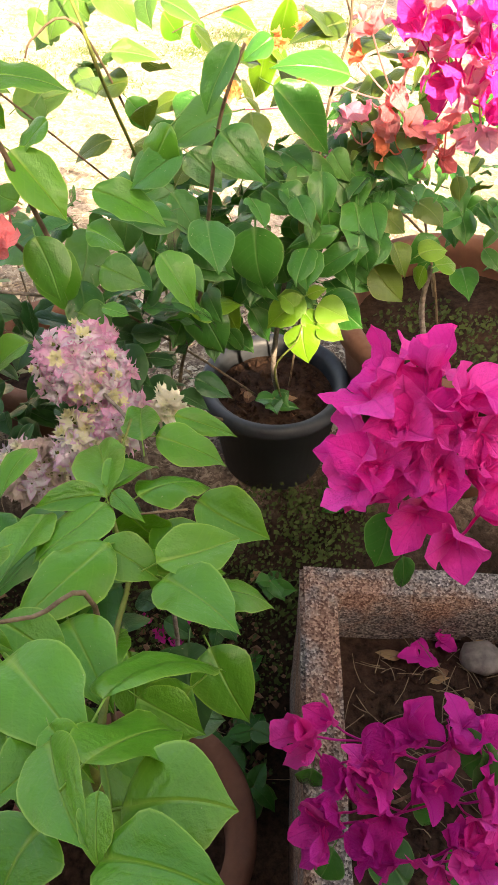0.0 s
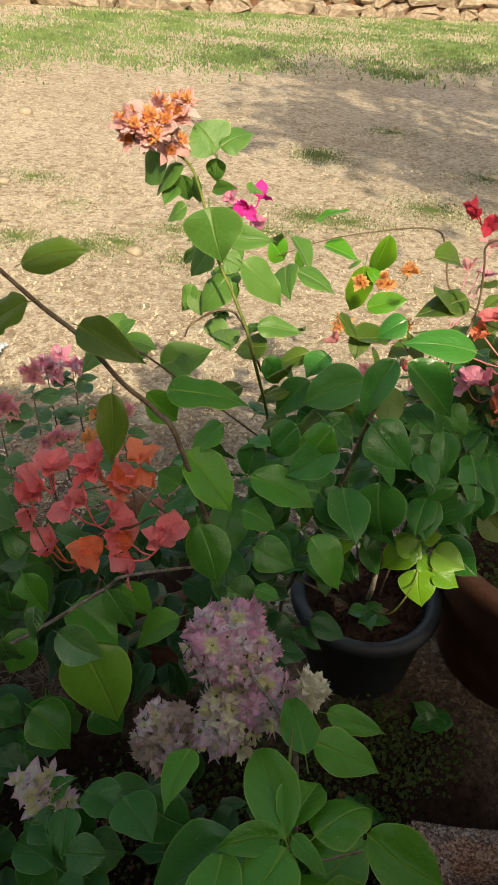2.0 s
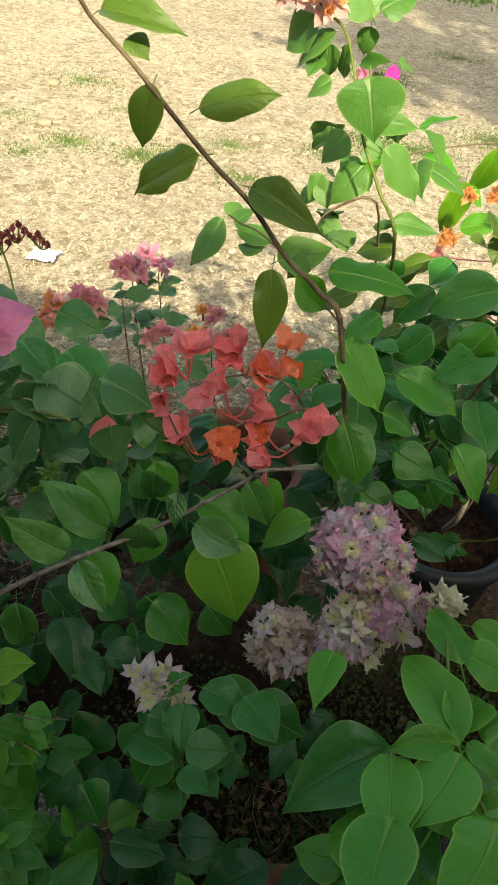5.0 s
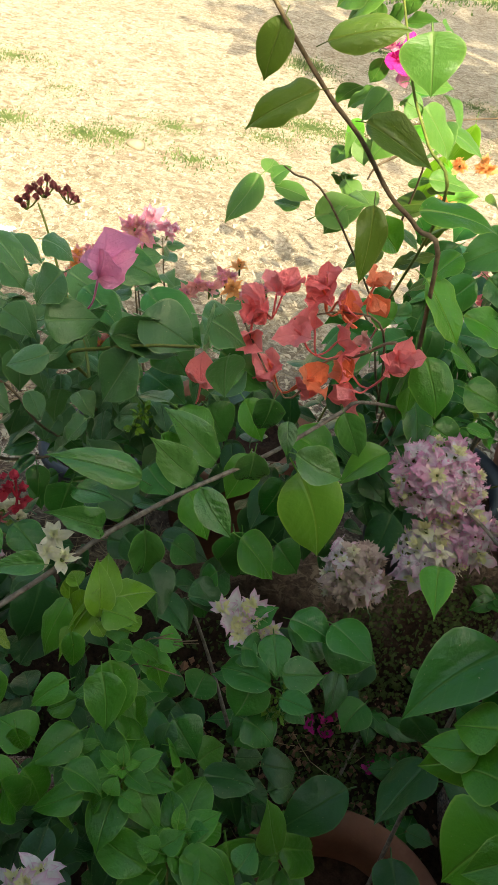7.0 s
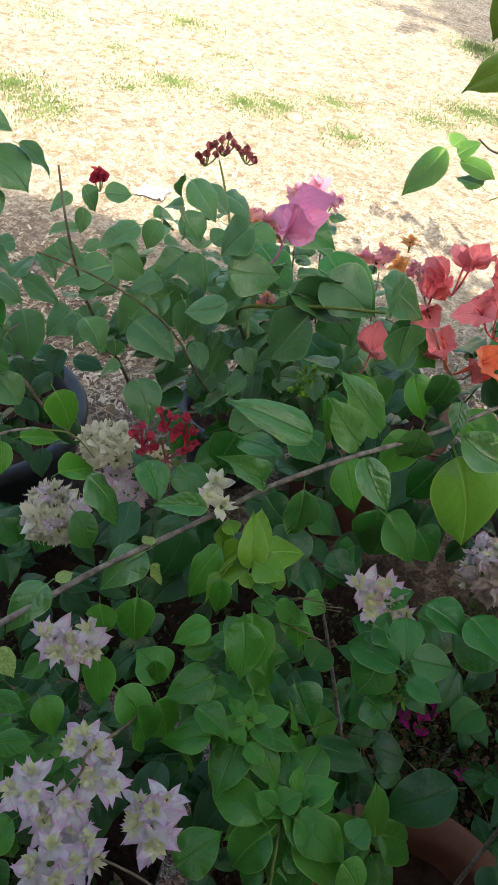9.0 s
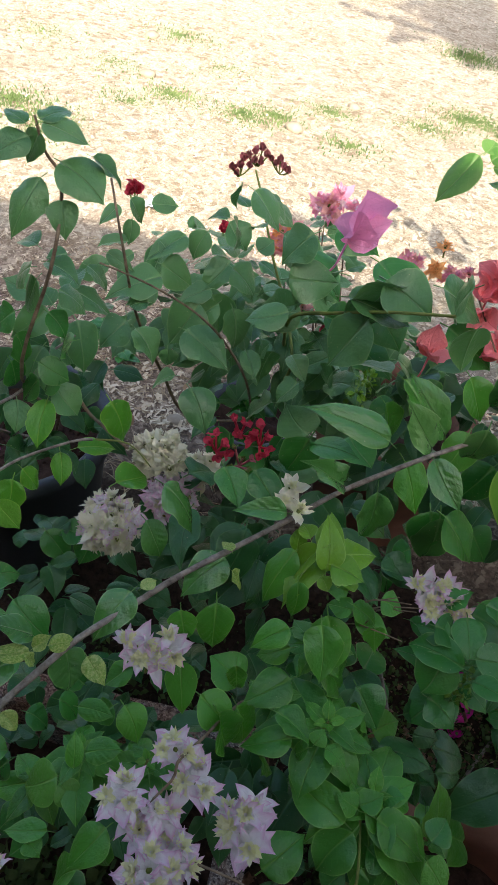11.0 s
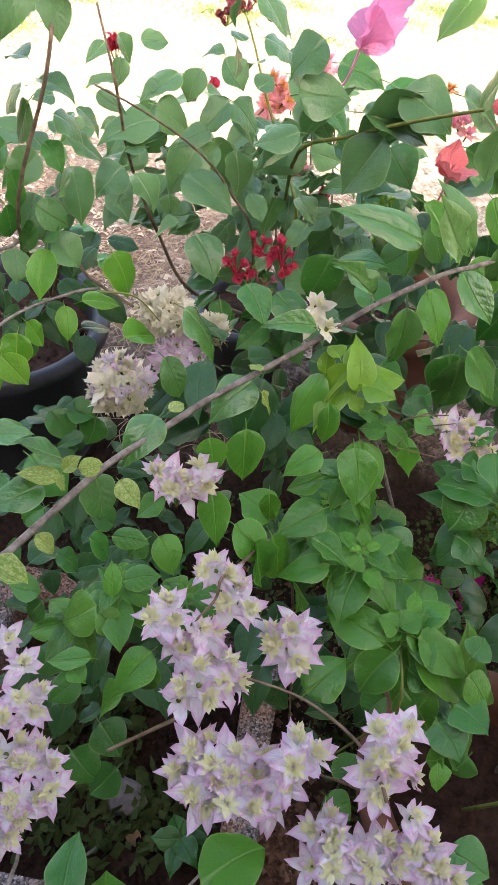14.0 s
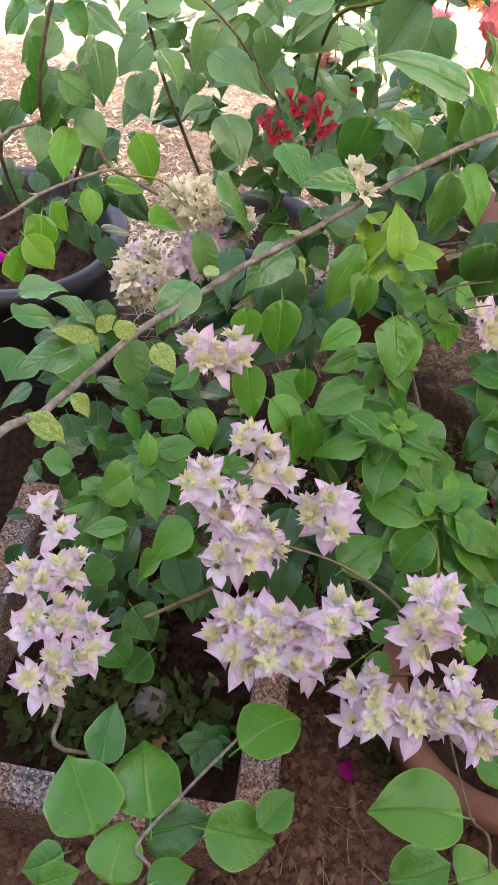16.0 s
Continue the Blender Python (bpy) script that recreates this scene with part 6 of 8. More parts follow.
leaves(I, LEAF_DEEP, [
    (-0.545, 0.420, 0.571, -0.572, 0.401, 0.572, 0.026),
    (-0.598, 0.393, 0.537, -0.616, 0.372, 0.527, 0.026),
    (-0.589, 0.395, 0.475, -0.607, 0.369, 0.472, 0.025),
    (-0.567, 0.379, 0.422, -0.539, 0.360, 0.401, 0.034),
    (-0.590, 0.357, 0.393, -0.557, 0.340, 0.369, 0.036),
    (-0.546, 0.359, 0.371, -0.568, 0.333, 0.350, 0.033),
    (-0.616, 0.413, 0.571, -0.634, 0.400, 0.548, 0.022),
    (-0.641, 0.410, 0.591, -0.618, 0.419, 0.578, 0.022),
    (-0.652, 0.454, 0.584, -0.672, 0.442, 0.559, 0.023),
    (-0.619, 0.451, 0.584, -0.596, 0.452, 0.573, 0.023),
    (-0.591, 0.461, 0.605, -0.569, 0.466, 0.581, 0.022),
    (-0.580, 0.486, 0.593, -0.598, 0.482, 0.615, 0.021),
    (-0.646, 0.492, 0.588, -0.666, 0.482, 0.570, 0.022),
    (-0.527, 0.443, 0.569, -0.509, 0.452, 0.580, 0.022),
], 58)
leaves(I, LEAF_DEEP, [
    (-0.258, 0.436, 0.513, -0.230, 0.415, 0.517, 0.039),
    (-0.270, 0.421, 0.504, -0.250, 0.392, 0.502, 0.034),
    (-0.242, 0.400, 0.499, -0.256, 0.385, 0.476, 0.029),
    (-0.250, 0.472, 0.535, -0.236, 0.496, 0.540, 0.024),
    (-0.298, 0.492, 0.540, -0.287, 0.494, 0.556, 0.019),
    (-0.301, 0.457, 0.518, -0.278, 0.449, 0.512, 0.024),
    (-0.313, 0.441, 0.487, -0.327, 0.426, 0.463, 0.028),
    (-0.266, 0.316, 0.528, -0.239, 0.304, 0.536, 0.031),
    (-0.270, 0.675, 0.563, -0.235, 0.671, 0.551, 0.037),
    (-0.253, 0.654, 0.546, -0.267, 0.620, 0.516, 0.045),
    (-0.256, 0.630, 0.498, -0.219, 0.612, 0.493, 0.040),
], 59)
leaves(A, LEAF_DEEP, [
    (-0.034, 0.634, 0.680, -0.124, 0.581, 0.659, 0.058),
    (0.003, 0.599, 0.647, -0.037, 0.557, 0.628, 0.065),
    (-0.029, 0.595, 0.609, -0.063, 0.614, 0.616, 0.036),
], 60)
leaves(A, LEAF_BRIGHT, [
    (-0.047, 0.563, 0.672, -0.084, 0.576, 0.658, 0.044),
    (-0.043, 0.524, 0.654, -0.079, 0.540, 0.649, 0.049),
    (-0.039, 0.494, 0.642, -0.094, 0.461, 0.598, 0.073),
], 61)
leaves(Dm, LEAF_DEEP, [
    (0.221, 0.587, 0.785, 0.215, 0.567, 0.738, 0.029),
    (0.237, 0.582, 0.738, 0.246, 0.568, 0.702, 0.016),
    (0.342, 0.513, 0.551, 0.309, 0.507, 0.505, 0.044),
    (0.356, 0.491, 0.488, 0.330, 0.509, 0.558, 0.033),
    (0.184, 0.504, 0.502, 0.180, 0.491, 0.435, 0.024),
    (0.282, 0.438, 0.394, 0.239, 0.479, 0.403, 0.045),
    (0.354, 0.440, 0.410, 0.326, 0.476, 0.411, 0.042),
    (0.303, 0.483, 0.450, 0.279, 0.498, 0.509, 0.028),
    (0.211, 0.466, 0.395, 0.196, 0.441, 0.367, 0.035),
], 62)
leaves(N, LEAF_DEEP, [
    (-0.539, 0.230, 0.470, -0.545, 0.282, 0.463, 0.032),
    (-0.493, 0.192, 0.470, -0.446, 0.212, 0.478, 0.040),
], 64, 0.15, 1.0)
leaves(I, LEAF, [
    (-0.365, 0.320, 0.568, -0.345, 0.309, 0.566, 0.023),
    (-0.372, 0.334, 0.577, -0.390, 0.342, 0.579, 0.019),
    (-0.346, 0.340, 0.568, -0.363, 0.353, 0.560, 0.021),
], 65)
leaves(G, LEAF_SKY_GREY, [
    (-0.573, 0.882, 0.899, -0.587, 0.906, 0.865, 0.013),
    (-0.583, 0.896, 0.857, -0.566, 0.902, 0.826, 0.025),
    (-0.547, 0.875, 0.895, -0.521, 0.884, 0.869, 0.026),
    (-0.523, 0.875, 0.861, -0.492, 0.875, 0.834, 0.038),
    (-0.582, 0.908, 0.791, -0.552, 0.910, 0.760, 0.031),
    (-0.458, 0.852, 0.845, -0.514, 0.895, 0.793, 0.033),
    (-0.497, 0.878, 0.783, -0.553, 0.918, 0.721, 0.030),
    (-0.607, 0.922, 0.741, -0.580, 0.934, 0.673, 0.031),
    (-0.572, 0.913, 0.729, -0.571, 0.921, 0.677, 0.028),
    (-0.400, 0.822, 0.861, -0.445, 0.866, 0.799, 0.042),
    (-0.412, 0.829, 0.857, -0.360, 0.813, 0.847, 0.040),
    (-0.418, 0.842, 0.800, -0.452, 0.867, 0.721, 0.040),
    (-0.337, 0.778, 0.899, -0.353, 0.803, 0.853, 0.031),
    (-0.323, 0.780, 0.859, -0.326, 0.794, 0.808, 0.028),
], 66, broad=1.4)
leaves(G, LEAF_SKY_GREY, [
    (-0.480, 0.882, 0.678, -0.506, 0.896, 0.625, 0.025),
    (-0.512, 0.899, 0.620, -0.557, 0.920, 0.566, 0.032),
    (-0.419, 0.853, 0.710, -0.462, 0.877, 0.694, 0.029),
    (-0.443, 0.863, 0.716, -0.464, 0.887, 0.665, 0.029),
    (-0.457, 0.876, 0.601, -0.495, 0.905, 0.621, 0.042),
    (-0.428, 0.863, 0.548, -0.480, 0.880, 0.570, 0.046),
    (-0.382, 0.830, 0.756, -0.422, 0.854, 0.744, 0.027),
    (-0.522, 0.898, 0.698, -0.543, 0.914, 0.653, 0.025),
    (-0.466, 0.870, 0.750, -0.484, 0.877, 0.722, 0.026),
], 67, broad=1.4)
branch(A, [(-0.080, 0.550, -0.090), (-0.010, 0.470, 0.400), (0.054, 0.386, 0.798), (0.046, 0.423, 0.780), (0.035, 0.499, 0.751), (0.032, 0.550, 0.743), (0.004, 0.619, 0.742), (-0.001, 0.723, 0.730)], 0.0055, 0.0022, GREEN_STEM, "branch")
branch(A, [(0.000, 0.500, 0.500), (0.024, 0.500, 0.778), (-0.006, 0.478, 0.799), (-0.038, 0.453, 0.825)], 0.004, 0.002, TWIG, "branch")
branch(A, [(0.065, 0.624, 0.727), (0.027, 0.602, 0.745)], 0.002, 0.0015, TWIG, "twig")
branch(A, [(-0.020, 0.620, -0.090), (0.010, 0.710, 0.250), (0.005, 0.729, 0.655), (-0.018, 0.771, 0.677), (-0.052, 0.800, 0.692)], 0.006, 0.003, GREY_BARK, "branch")
flower_head(A, (-0.080, 0.836, 0.694), (0.047, 0.045, 0.045), 16, 0.041, (BLUSH, BLUSH, STAR,), HEART, 3, "dense pink double bloom")
flower_head(A, (-0.076, 0.785, 0.623), (0.033, 0.036, 0.039), 8, 0.038, (STAR, CREAM,), HEART, 4, "fading white double bloom")
flower_head(A, (-0.039, 0.803, 0.647), (0.029, 0.031, 0.033), 6, 0.037, (STAR, BLUSH,), HEART, 5, "dense pink double bloom")
flower_head(A, (-0.147, 0.785, 0.574), (0.033, 0.037, 0.041), 9, 0.038, (FADED, FADED, STAR,), CREAM, 6, "faded dusky pink double bloom")
flower_head(A, (0.013, 0.812, 0.663), (0.012, 0.012, 0.012), 3, 0.028, (CREAM,), CREAM, 8, "faded cream double bloom")
branch(B, [(0.090, 1.370, 0.160), (0.000, 1.200, 0.400), (-0.112, 1.075, 0.611), (-0.143, 1.092, 0.707), (-0.174, 1.091, 0.756)], 0.004, 0.002, TWIG, "branch")
branch(B, [(0.130, 1.370, 0.160), (0.121, 1.062, 0.511), (0.152, 1.098, 0.538), (0.159, 1.132, 0.564)], 0.003, 0.0015, GREEN_STEM, "branch")
branch(B, [(0.120, 1.400, 0.150), (0.112, 1.262, 0.344), (0.117, 1.259, 0.439), (0.126, 1.249, 0.530), (0.135, 1.238, 0.593)], 0.01, 0.005, GREY_BARK, "branch")
branch(B, [(0.140, 1.390, 0.160), (0.160, 1.300, 0.500), (0.174, 1.285, 0.774), (0.198, 1.291, 0.894), (0.194, 1.279, 0.964), (0.191, 1.269, 1.002), (0.230, 1.250, 1.020)], 0.004, 0.002, TWIG, "branch")
branch(E, [(-0.300, 1.360, 0.200), (-0.120, 1.020, 0.550), (-0.135, 0.899, 0.903), (-0.163, 0.909, 0.947), (-0.195, 0.914, 0.973), (-0.231, 0.918, 1.017), (-0.264, 0.916, 1.048), (-0.300, 0.911, 1.089), (-0.325, 0.904, 1.121), (-0.350, 0.895, 1.150), (-0.372, 0.884, 1.176), (-0.520, 0.970, 1.200)], 0.0048, 0.0026, TWIG, "branch")
branch(E, [(-0.120, 1.020, 0.600), (-0.150, 0.885, 0.826), (-0.194, 0.879, 0.813), (-0.228, 0.873, 0.803), (-0.262, 0.845, 0.772), (-0.316, 0.887, 0.832)], 0.003, 0.0015, TWIG, "branch")
branch(E, [(-0.130, 1.000, 0.650), (-0.170, 0.895, 0.837), (-0.213, 0.905, 0.848), (-0.264, 0.896, 0.837)], 0.0025, 0.0012, TWIG, "twig")
flower_cluster(E, [(-0.279, 0.900, 0.866), (-0.298, 0.900, 0.848)], 0.029, (CORAL,), 3, "coral red papery bracts", True, 0.85, 1.1, 2)
flower_cluster(E, [(-0.307, 0.890, 0.829)], 0.027, (CORAL,), 30, "coral red papery bracts", True, 0.85, 1.1, 2)
flower_cluster(E, [(-0.242, 0.885, 0.835), (-0.216, 0.885, 0.824)], 0.030, (CORAL,), 31, "coral red papery bracts", True, 0.85, 1.1, 2)
flower_cluster(E, [(-0.236, 0.910, 0.862), (-0.216, 0.910, 0.845)], 0.027, (ORANGE, CORAL,), 33, "orange and coral papery bracts", True, 0.85, 1.1, 2)
flower_cluster(E, [(-0.188, 0.915, 0.868)], 0.027, (ORANGE,), 34, "orange papery bracts", True, 0.85, 1.1, 2)
flower_cluster(E, [(-0.279, 0.860, 0.783), (-0.252, 0.860, 0.779)], 0.027, (ORANGE, CORAL,), 35, "orange and coral papery bracts", True, 0.85, 1.1, 2)
flower_cluster(E, [(-0.188, 0.865, 0.778), (-0.160, 0.865, 0.809)], 0.027, (CORAL, ORANGE,), 36, "coral papery bracts", True, 0.85, 1.1, 2)
flower_cluster(E, [(-0.350, 0.830, 0.786)], 0.034, (CORAL,), 5, "", True, 0.8)
flower_cluster(E, [(-0.168, 0.950, 0.808), (-0.176, 0.950, 0.793)], 0.016, (DUSTY,), 6, "", True, 0.8)
branch(F, [(-0.160, 1.620, 0.000), (-0.100, 1.380, 0.550), (-0.095, 1.130, 0.887), (-0.124, 1.172, 0.943), (-0.152, 1.197, 0.991), (-0.173, 1.226, 1.049), (-0.191, 1.238, 1.092), (-0.218, 1.238, 1.112), (-0.228, 1.232, 1.131)], 0.0042, 0.002, GREEN_STEM, "branch")
branch(F, [(-0.110, 1.330, 0.750), (-0.125, 1.167, 0.931), (-0.177, 1.161, 0.918), (-0.191, 1.156, 0.897)], 0.003, 0.002, TWIG, "twig")
branch(F, [(-0.100, 1.340, 0.600), (-0.233, 1.143, 0.866), (-0.284, 1.140, 0.897), (-0.298, 1.139, 0.906)], 0.003, 0.0015, TWIG, "twig")
rosettes(F, [
    (-0.254, 1.212, 1.142, 0.048),
    (-0.228, 1.228, 1.152, 0.048),
    (-0.238, 1.222, 1.126, 0.046),
    (-0.208, 1.238, 1.143, 0.044),
    (-0.224, 1.214, 1.138, 0.046),
    (-0.262, 1.226, 1.126, 0.040),
    (-0.198, 1.240, 1.158, 0.040),
    (-0.214, 1.240, 1.116, 0.042)], SALMON, AMBER, 29, "orange and pink double blooms")
flower_cluster(F, [(-0.167, 1.423, 0.997), (-0.149, 1.450, 0.976), (-0.135, 1.481, 0.980), (-0.141, 1.459, 0.960)], 0.026, (MAGENTA, ROSE,), 7, "small magenta bracts", True, 1)
branch(B, [(0.080, 1.270, 0.180), (-0.051, 1.200, 0.307), (0.006, 1.130, 0.591), (0.030, 1.080, 0.735), (0.050, 1.040, 0.856), (0.063, 1.030, 0.906), (0.082, 1.040, 0.953)], 0.006, 0.003, TWIG, "branch")
branch(C, [(0.500, 1.460, 0.260), (0.391, 1.239, 0.398), (0.360, 1.266, 0.474), (0.360, 1.270, 0.563)], 0.01, 0.007, GREY_BARK, "branch")
branch(C, [(0.440, 1.450, 0.300), (0.360, 1.400, 0.550), (0.188, 1.354, 0.669), (0.144, 1.363, 0.756), (0.106, 1.370, 0.803)], 0.004, 0.002, TWIG, "branch")
branch(C, [(0.450, 1.550, 0.280), (0.372, 1.870, 0.561), (0.256, 1.897, 0.654), (0.226, 1.892, 0.760), (0.189, 1.895, 0.801), (0.052, 1.925, 0.774), (-0.062, 1.944, 0.737), (-0.154, 1.955, 0.694)], 0.005, 0.002, TWIG, "branch")
flower_cluster(C, [(0.279, 1.262, 0.919), (0.315, 1.251, 0.904), (0.340, 1.246, 0.883), (0.368, 1.243, 0.848), (0.334, 1.260, 0.849), (0.326, 1.280, 0.787), (0.382, 1.244, 0.820), (0.283, 1.267, 0.899), (0.323, 1.259, 0.869), (0.337, 1.234, 0.921), (0.369, 1.228, 0.893)], 0.04, (MAGENTA,), 8, "bright magenta bracts in the sun", True, 1.0)
flower_cluster(C, [(0.266, 1.278, 0.827), (0.227, 1.273, 0.896), (0.191, 1.307, 0.822), (0.262, 1.286, 0.802), (0.315, 1.273, 0.754), (0.275, 1.265, 0.860), (0.217, 1.288, 0.858), (0.288, 1.234, 0.933), (0.340, 1.264, 0.742)], 0.027, (DUSTY, ORANGE, CORAL,), 9, "orange and rose bracts", True, 1.0)
flower_cluster(C, [(0.071, 1.471, 0.681), (0.101, 1.468, 0.633), (0.138, 1.451, 0.700), (0.112, 1.468, 0.592), (0.149, 1.452, 0.672), (0.092, 1.474, 0.578), (0.196, 1.438, 0.669), (0.224, 1.428, 0.670), (0.241, 1.421, 0.683)], 0.026, (DUSTY, CORAL, DUSTY,), 10, "dusty red bracts", True, 1.0)
flower_cluster(C, [(0.263, 1.774, 0.871), (0.253, 1.798, 0.879), (0.277, 1.747, 0.864)], 0.03, (RED, CORAL,), 11, "red bracts", True, 0.8)
rosettes(C, [
    (0.094, 1.691, 0.760, 0.041),
    (0.136, 1.701, 0.780, 0.041),
    (0.018, 1.616, 0.699, 0.040),
    (0.135, 1.580, 0.720, 0.037),
    (0.045, 1.705, 0.751, 0.034)], AMBER, AMBER, 39, "yellow orange double blooms")
flower_cluster(C, [(0.184, 1.425, 0.671), (0.202, 1.403, 0.669), (0.010, 1.580, 0.680), (0.161, 1.443, 0.669), (0.270, 1.638, 0.805), (0.281, 1.695, 0.839), (0.242, 1.663, 0.805), (0.265, 1.465, 0.723)], 0.03, (ROSE, DUSTY,), 12, "dusty rose bracts", True, 1.0)
flower_cluster(C, [(0.348, 1.212, 0.916), (0.356, 1.202, 0.931), (0.342, 1.219, 0.904)], 0.038, (MAGENTA, ROSE,), 81, "bright pink bracts in the sun", True, 1.0)
flower_cluster(C, [(0.327, 1.233, 0.887), (0.351, 1.223, 0.878), (0.372, 1.215, 0.872), (0.343, 1.232, 0.865)], 0.038, (MAGENTA, ROSE,), 82, "bright pink bracts in the sun", True, 1.0)
flower_cluster(C, [(0.367, 1.227, 0.840), (0.390, 1.221, 0.819), (0.359, 1.237, 0.819), (0.384, 1.229, 0.801)], 0.038, (ROSE, MAGENTA,), 83, "bright pink bracts in the sun", True, 1.0)
flower_cluster(C, [(0.309, 1.275, 0.897), (0.322, 1.263, 0.913), (0.302, 1.283, 0.881)], 0.034, (ROSE, CORAL,), 84, "rose and coral bracts", True, 1.0)
flower_cluster(C, [(0.226, 1.287, 0.781), (0.247, 1.281, 0.768), (0.211, 1.295, 0.766)], 0.032, (DUSTY, ROSE,), 85, "dusty rose bracts", True, 1.0)
flower_cluster(C, [(0.273, 1.270, 0.770), (0.289, 1.260, 0.786), (0.269, 1.276, 0.747)], 0.032, (ORANGE, DUSTY,), 86, "orange bracts", True, 1.0)
flower_cluster(C, [(0.167, 1.322, 0.693), (0.190, 1.316, 0.683), (0.155, 1.329, 0.672)], 0.03, (DUSTY, ORANGE,), 87, "dusty orange bracts", True, 1.0)
flower_cluster(C, [(0.336, 1.238, 0.789), (0.353, 1.231, 0.781), (0.329, 1.245, 0.770)], 0.032, (CORAL, ROSE,), 88, "coral bracts", True, 1.0)
flower_cluster(Dm, [(0.216, 0.638, 0.869), (0.238, 0.636, 0.872), (0.260, 0.624, 0.866)], 0.034, (MAGENTA,), 130, "large head of magenta papery bracts", True, 1.05)
flower_cluster(Dm, [(0.201, 0.628, 0.855), (0.221, 0.617, 0.847), (0.238, 0.624, 0.829)], 0.034, (MAGENTA,), 131, "", True, 1.05)
flower_cluster(Dm, [(0.240, 0.616, 0.851), (0.243, 0.640, 0.847), (0.259, 0.631, 0.843)], 0.034, (MAGENTA,), 132, "", True, 1.05)
flower_cluster(Dm, [(0.258, 0.607, 0.848), (0.273, 0.605, 0.851), (0.275, 0.629, 0.859)], 0.034, (MAGENTA,), 133, "", True, 1.05)
flower_cluster(Dm, [(0.198, 0.611, 0.820), (0.207, 0.595, 0.823), (0.225, 0.620, 0.822)], 0.034, (MAGENTA,), 134, "", True, 1.05)
flower_cluster(Dm, [(0.229, 0.594, 0.827), (0.233, 0.611, 0.827), (0.247, 0.620, 0.828)], 0.034, (MAGENTA,), 135, "", True, 1.05)
flower_cluster(Dm, [(0.249, 0.610, 0.830), (0.250, 0.592, 0.830), (0.267, 0.611, 0.825)], 0.034, (MAGENTA,), 136, "", True, 1.05)
flower_cluster(Dm, [(0.270, 0.593, 0.821), (0.280, 0.594, 0.826), (0.196, 0.583, 0.811)], 0.034, (MAGENTA,), 137, "", True, 1.05)
flower_cluster(Dm, [(0.222, 0.587, 0.803), (0.238, 0.576, 0.798), (0.245, 0.599, 0.808)], 0.034, (MAGENTA,), 138, "", True, 1.05)
flower_cluster(Dm, [(0.254, 0.583, 0.807), (0.277, 0.572, 0.806), (0.264, 0.562, 0.794)], 0.034, (MAGENTA,), 139, "", True, 1.05)
flower_cluster(Dm, [(0.178, 0.530, 0.513), (0.201, 0.540, 0.519), (0.269, 0.537, 0.527)], 0.033, (PURPLE, MAGENTA,), 150, "purple magenta bracts over the planter", True, 1.0)
flower_cluster(Dm, [(0.276, 0.526, 0.524), (0.318, 0.536, 0.538), (0.332, 0.527, 0.538)], 0.033, (PURPLE, MAGENTA,), 151, "", True, 1.0)
flower_cluster(Dm, [(0.186, 0.517, 0.509), (0.220, 0.500, 0.506), (0.228, 0.514, 0.511)], 0.033, (PURPLE, MAGENTA,), 152, "", True, 1.0)
flower_cluster(Dm, [(0.259, 0.523, 0.519), (0.288, 0.501, 0.517), (0.308, 0.523, 0.530)], 0.033, (PURPLE, MAGENTA,), 153, "", True, 1.0)
flower_cluster(Dm, [(0.208, 0.469, 0.494), (0.213, 0.487, 0.500), (0.238, 0.494, 0.506)], 0.033, (PURPLE, MAGENTA,), 154, "", True, 1.0)
flower_cluster(Dm, [(0.248, 0.479, 0.502), (0.253, 0.466, 0.499), (0.280, 0.488, 0.511)], 0.033, (PURPLE, MAGENTA,), 155, "", True, 1.0)
flower_cluster(Dm, [(0.302, 0.493, 0.517), (0.324, 0.467, 0.514), (0.329, 0.480, 0.520)], 0.033, (PURPLE, MAGENTA,), 156, "", True, 1.0)
flower_cluster(Dm, [(0.339, 0.492, 0.527), (0.193, 0.459, 0.490), (0.198, 0.447, 0.487)], 0.033, (PURPLE, MAGENTA,), 157, "", True, 1.0)
flower_cluster(Dm, [(0.238, 0.440, 0.490), (0.304, 0.446, 0.504), (0.313, 0.438, 0.504)], 0.033, (PURPLE, MAGENTA,), 158, "", True, 1.0)
flower_cluster(Dm, [(0.335, 0.442, 0.511), (0.257, 0.433, 0.491), (0.294, 0.434, 0.498)], 0.033, (PURPLE, MAGENTA,), 159, "", True, 1.0)
flower_cluster(Dm, [(0.325, 0.430, 0.505)], 0.033, (PURPLE, MAGENTA,), 160, "", True, 1.0)
branch(Dm, [(0.500, 0.640, 0.200), (0.450, 0.660, 0.500), (0.350, 0.645, 0.720), (0.262, 0.610, 0.795)], 0.006, 0.003, TWIG, "branch")
branch(Dm, [(0.420, 0.600, 0.200), (0.340, 0.550, 0.420), (0.258, 0.479, 0.504), (0.218, 0.496, 0.504)], 0.004, 0.002, TWIG, "branch")
branch(H, [(-0.10, 0.95, 0.70), (-0.184, 0.836, 0.787), (-0.206, 0.820, 0.781), (-0.265, 0.769, 0.765), (-0.310, 0.733, 0.759), (-0.348, 0.684, 0.772), (-0.402, 0.648, 0.751), (-0.435, 0.620, 0.735), (-0.471, 0.588, 0.721), (-0.513, 0.548, 0.708), (-0.541, 0.515, 0.699), (-0.574, 0.473, 0.691), (-0.596, 0.434, 0.683), (-0.617, 0.390, 0.678), (-0.638, 0.349, 0.679), (-0.72, 0.36, 0.46), (-0.78, 0.45, -0.13)], 0.0030, 0.0050, GREY_BARK, "branch", "long bare grey woody branch")
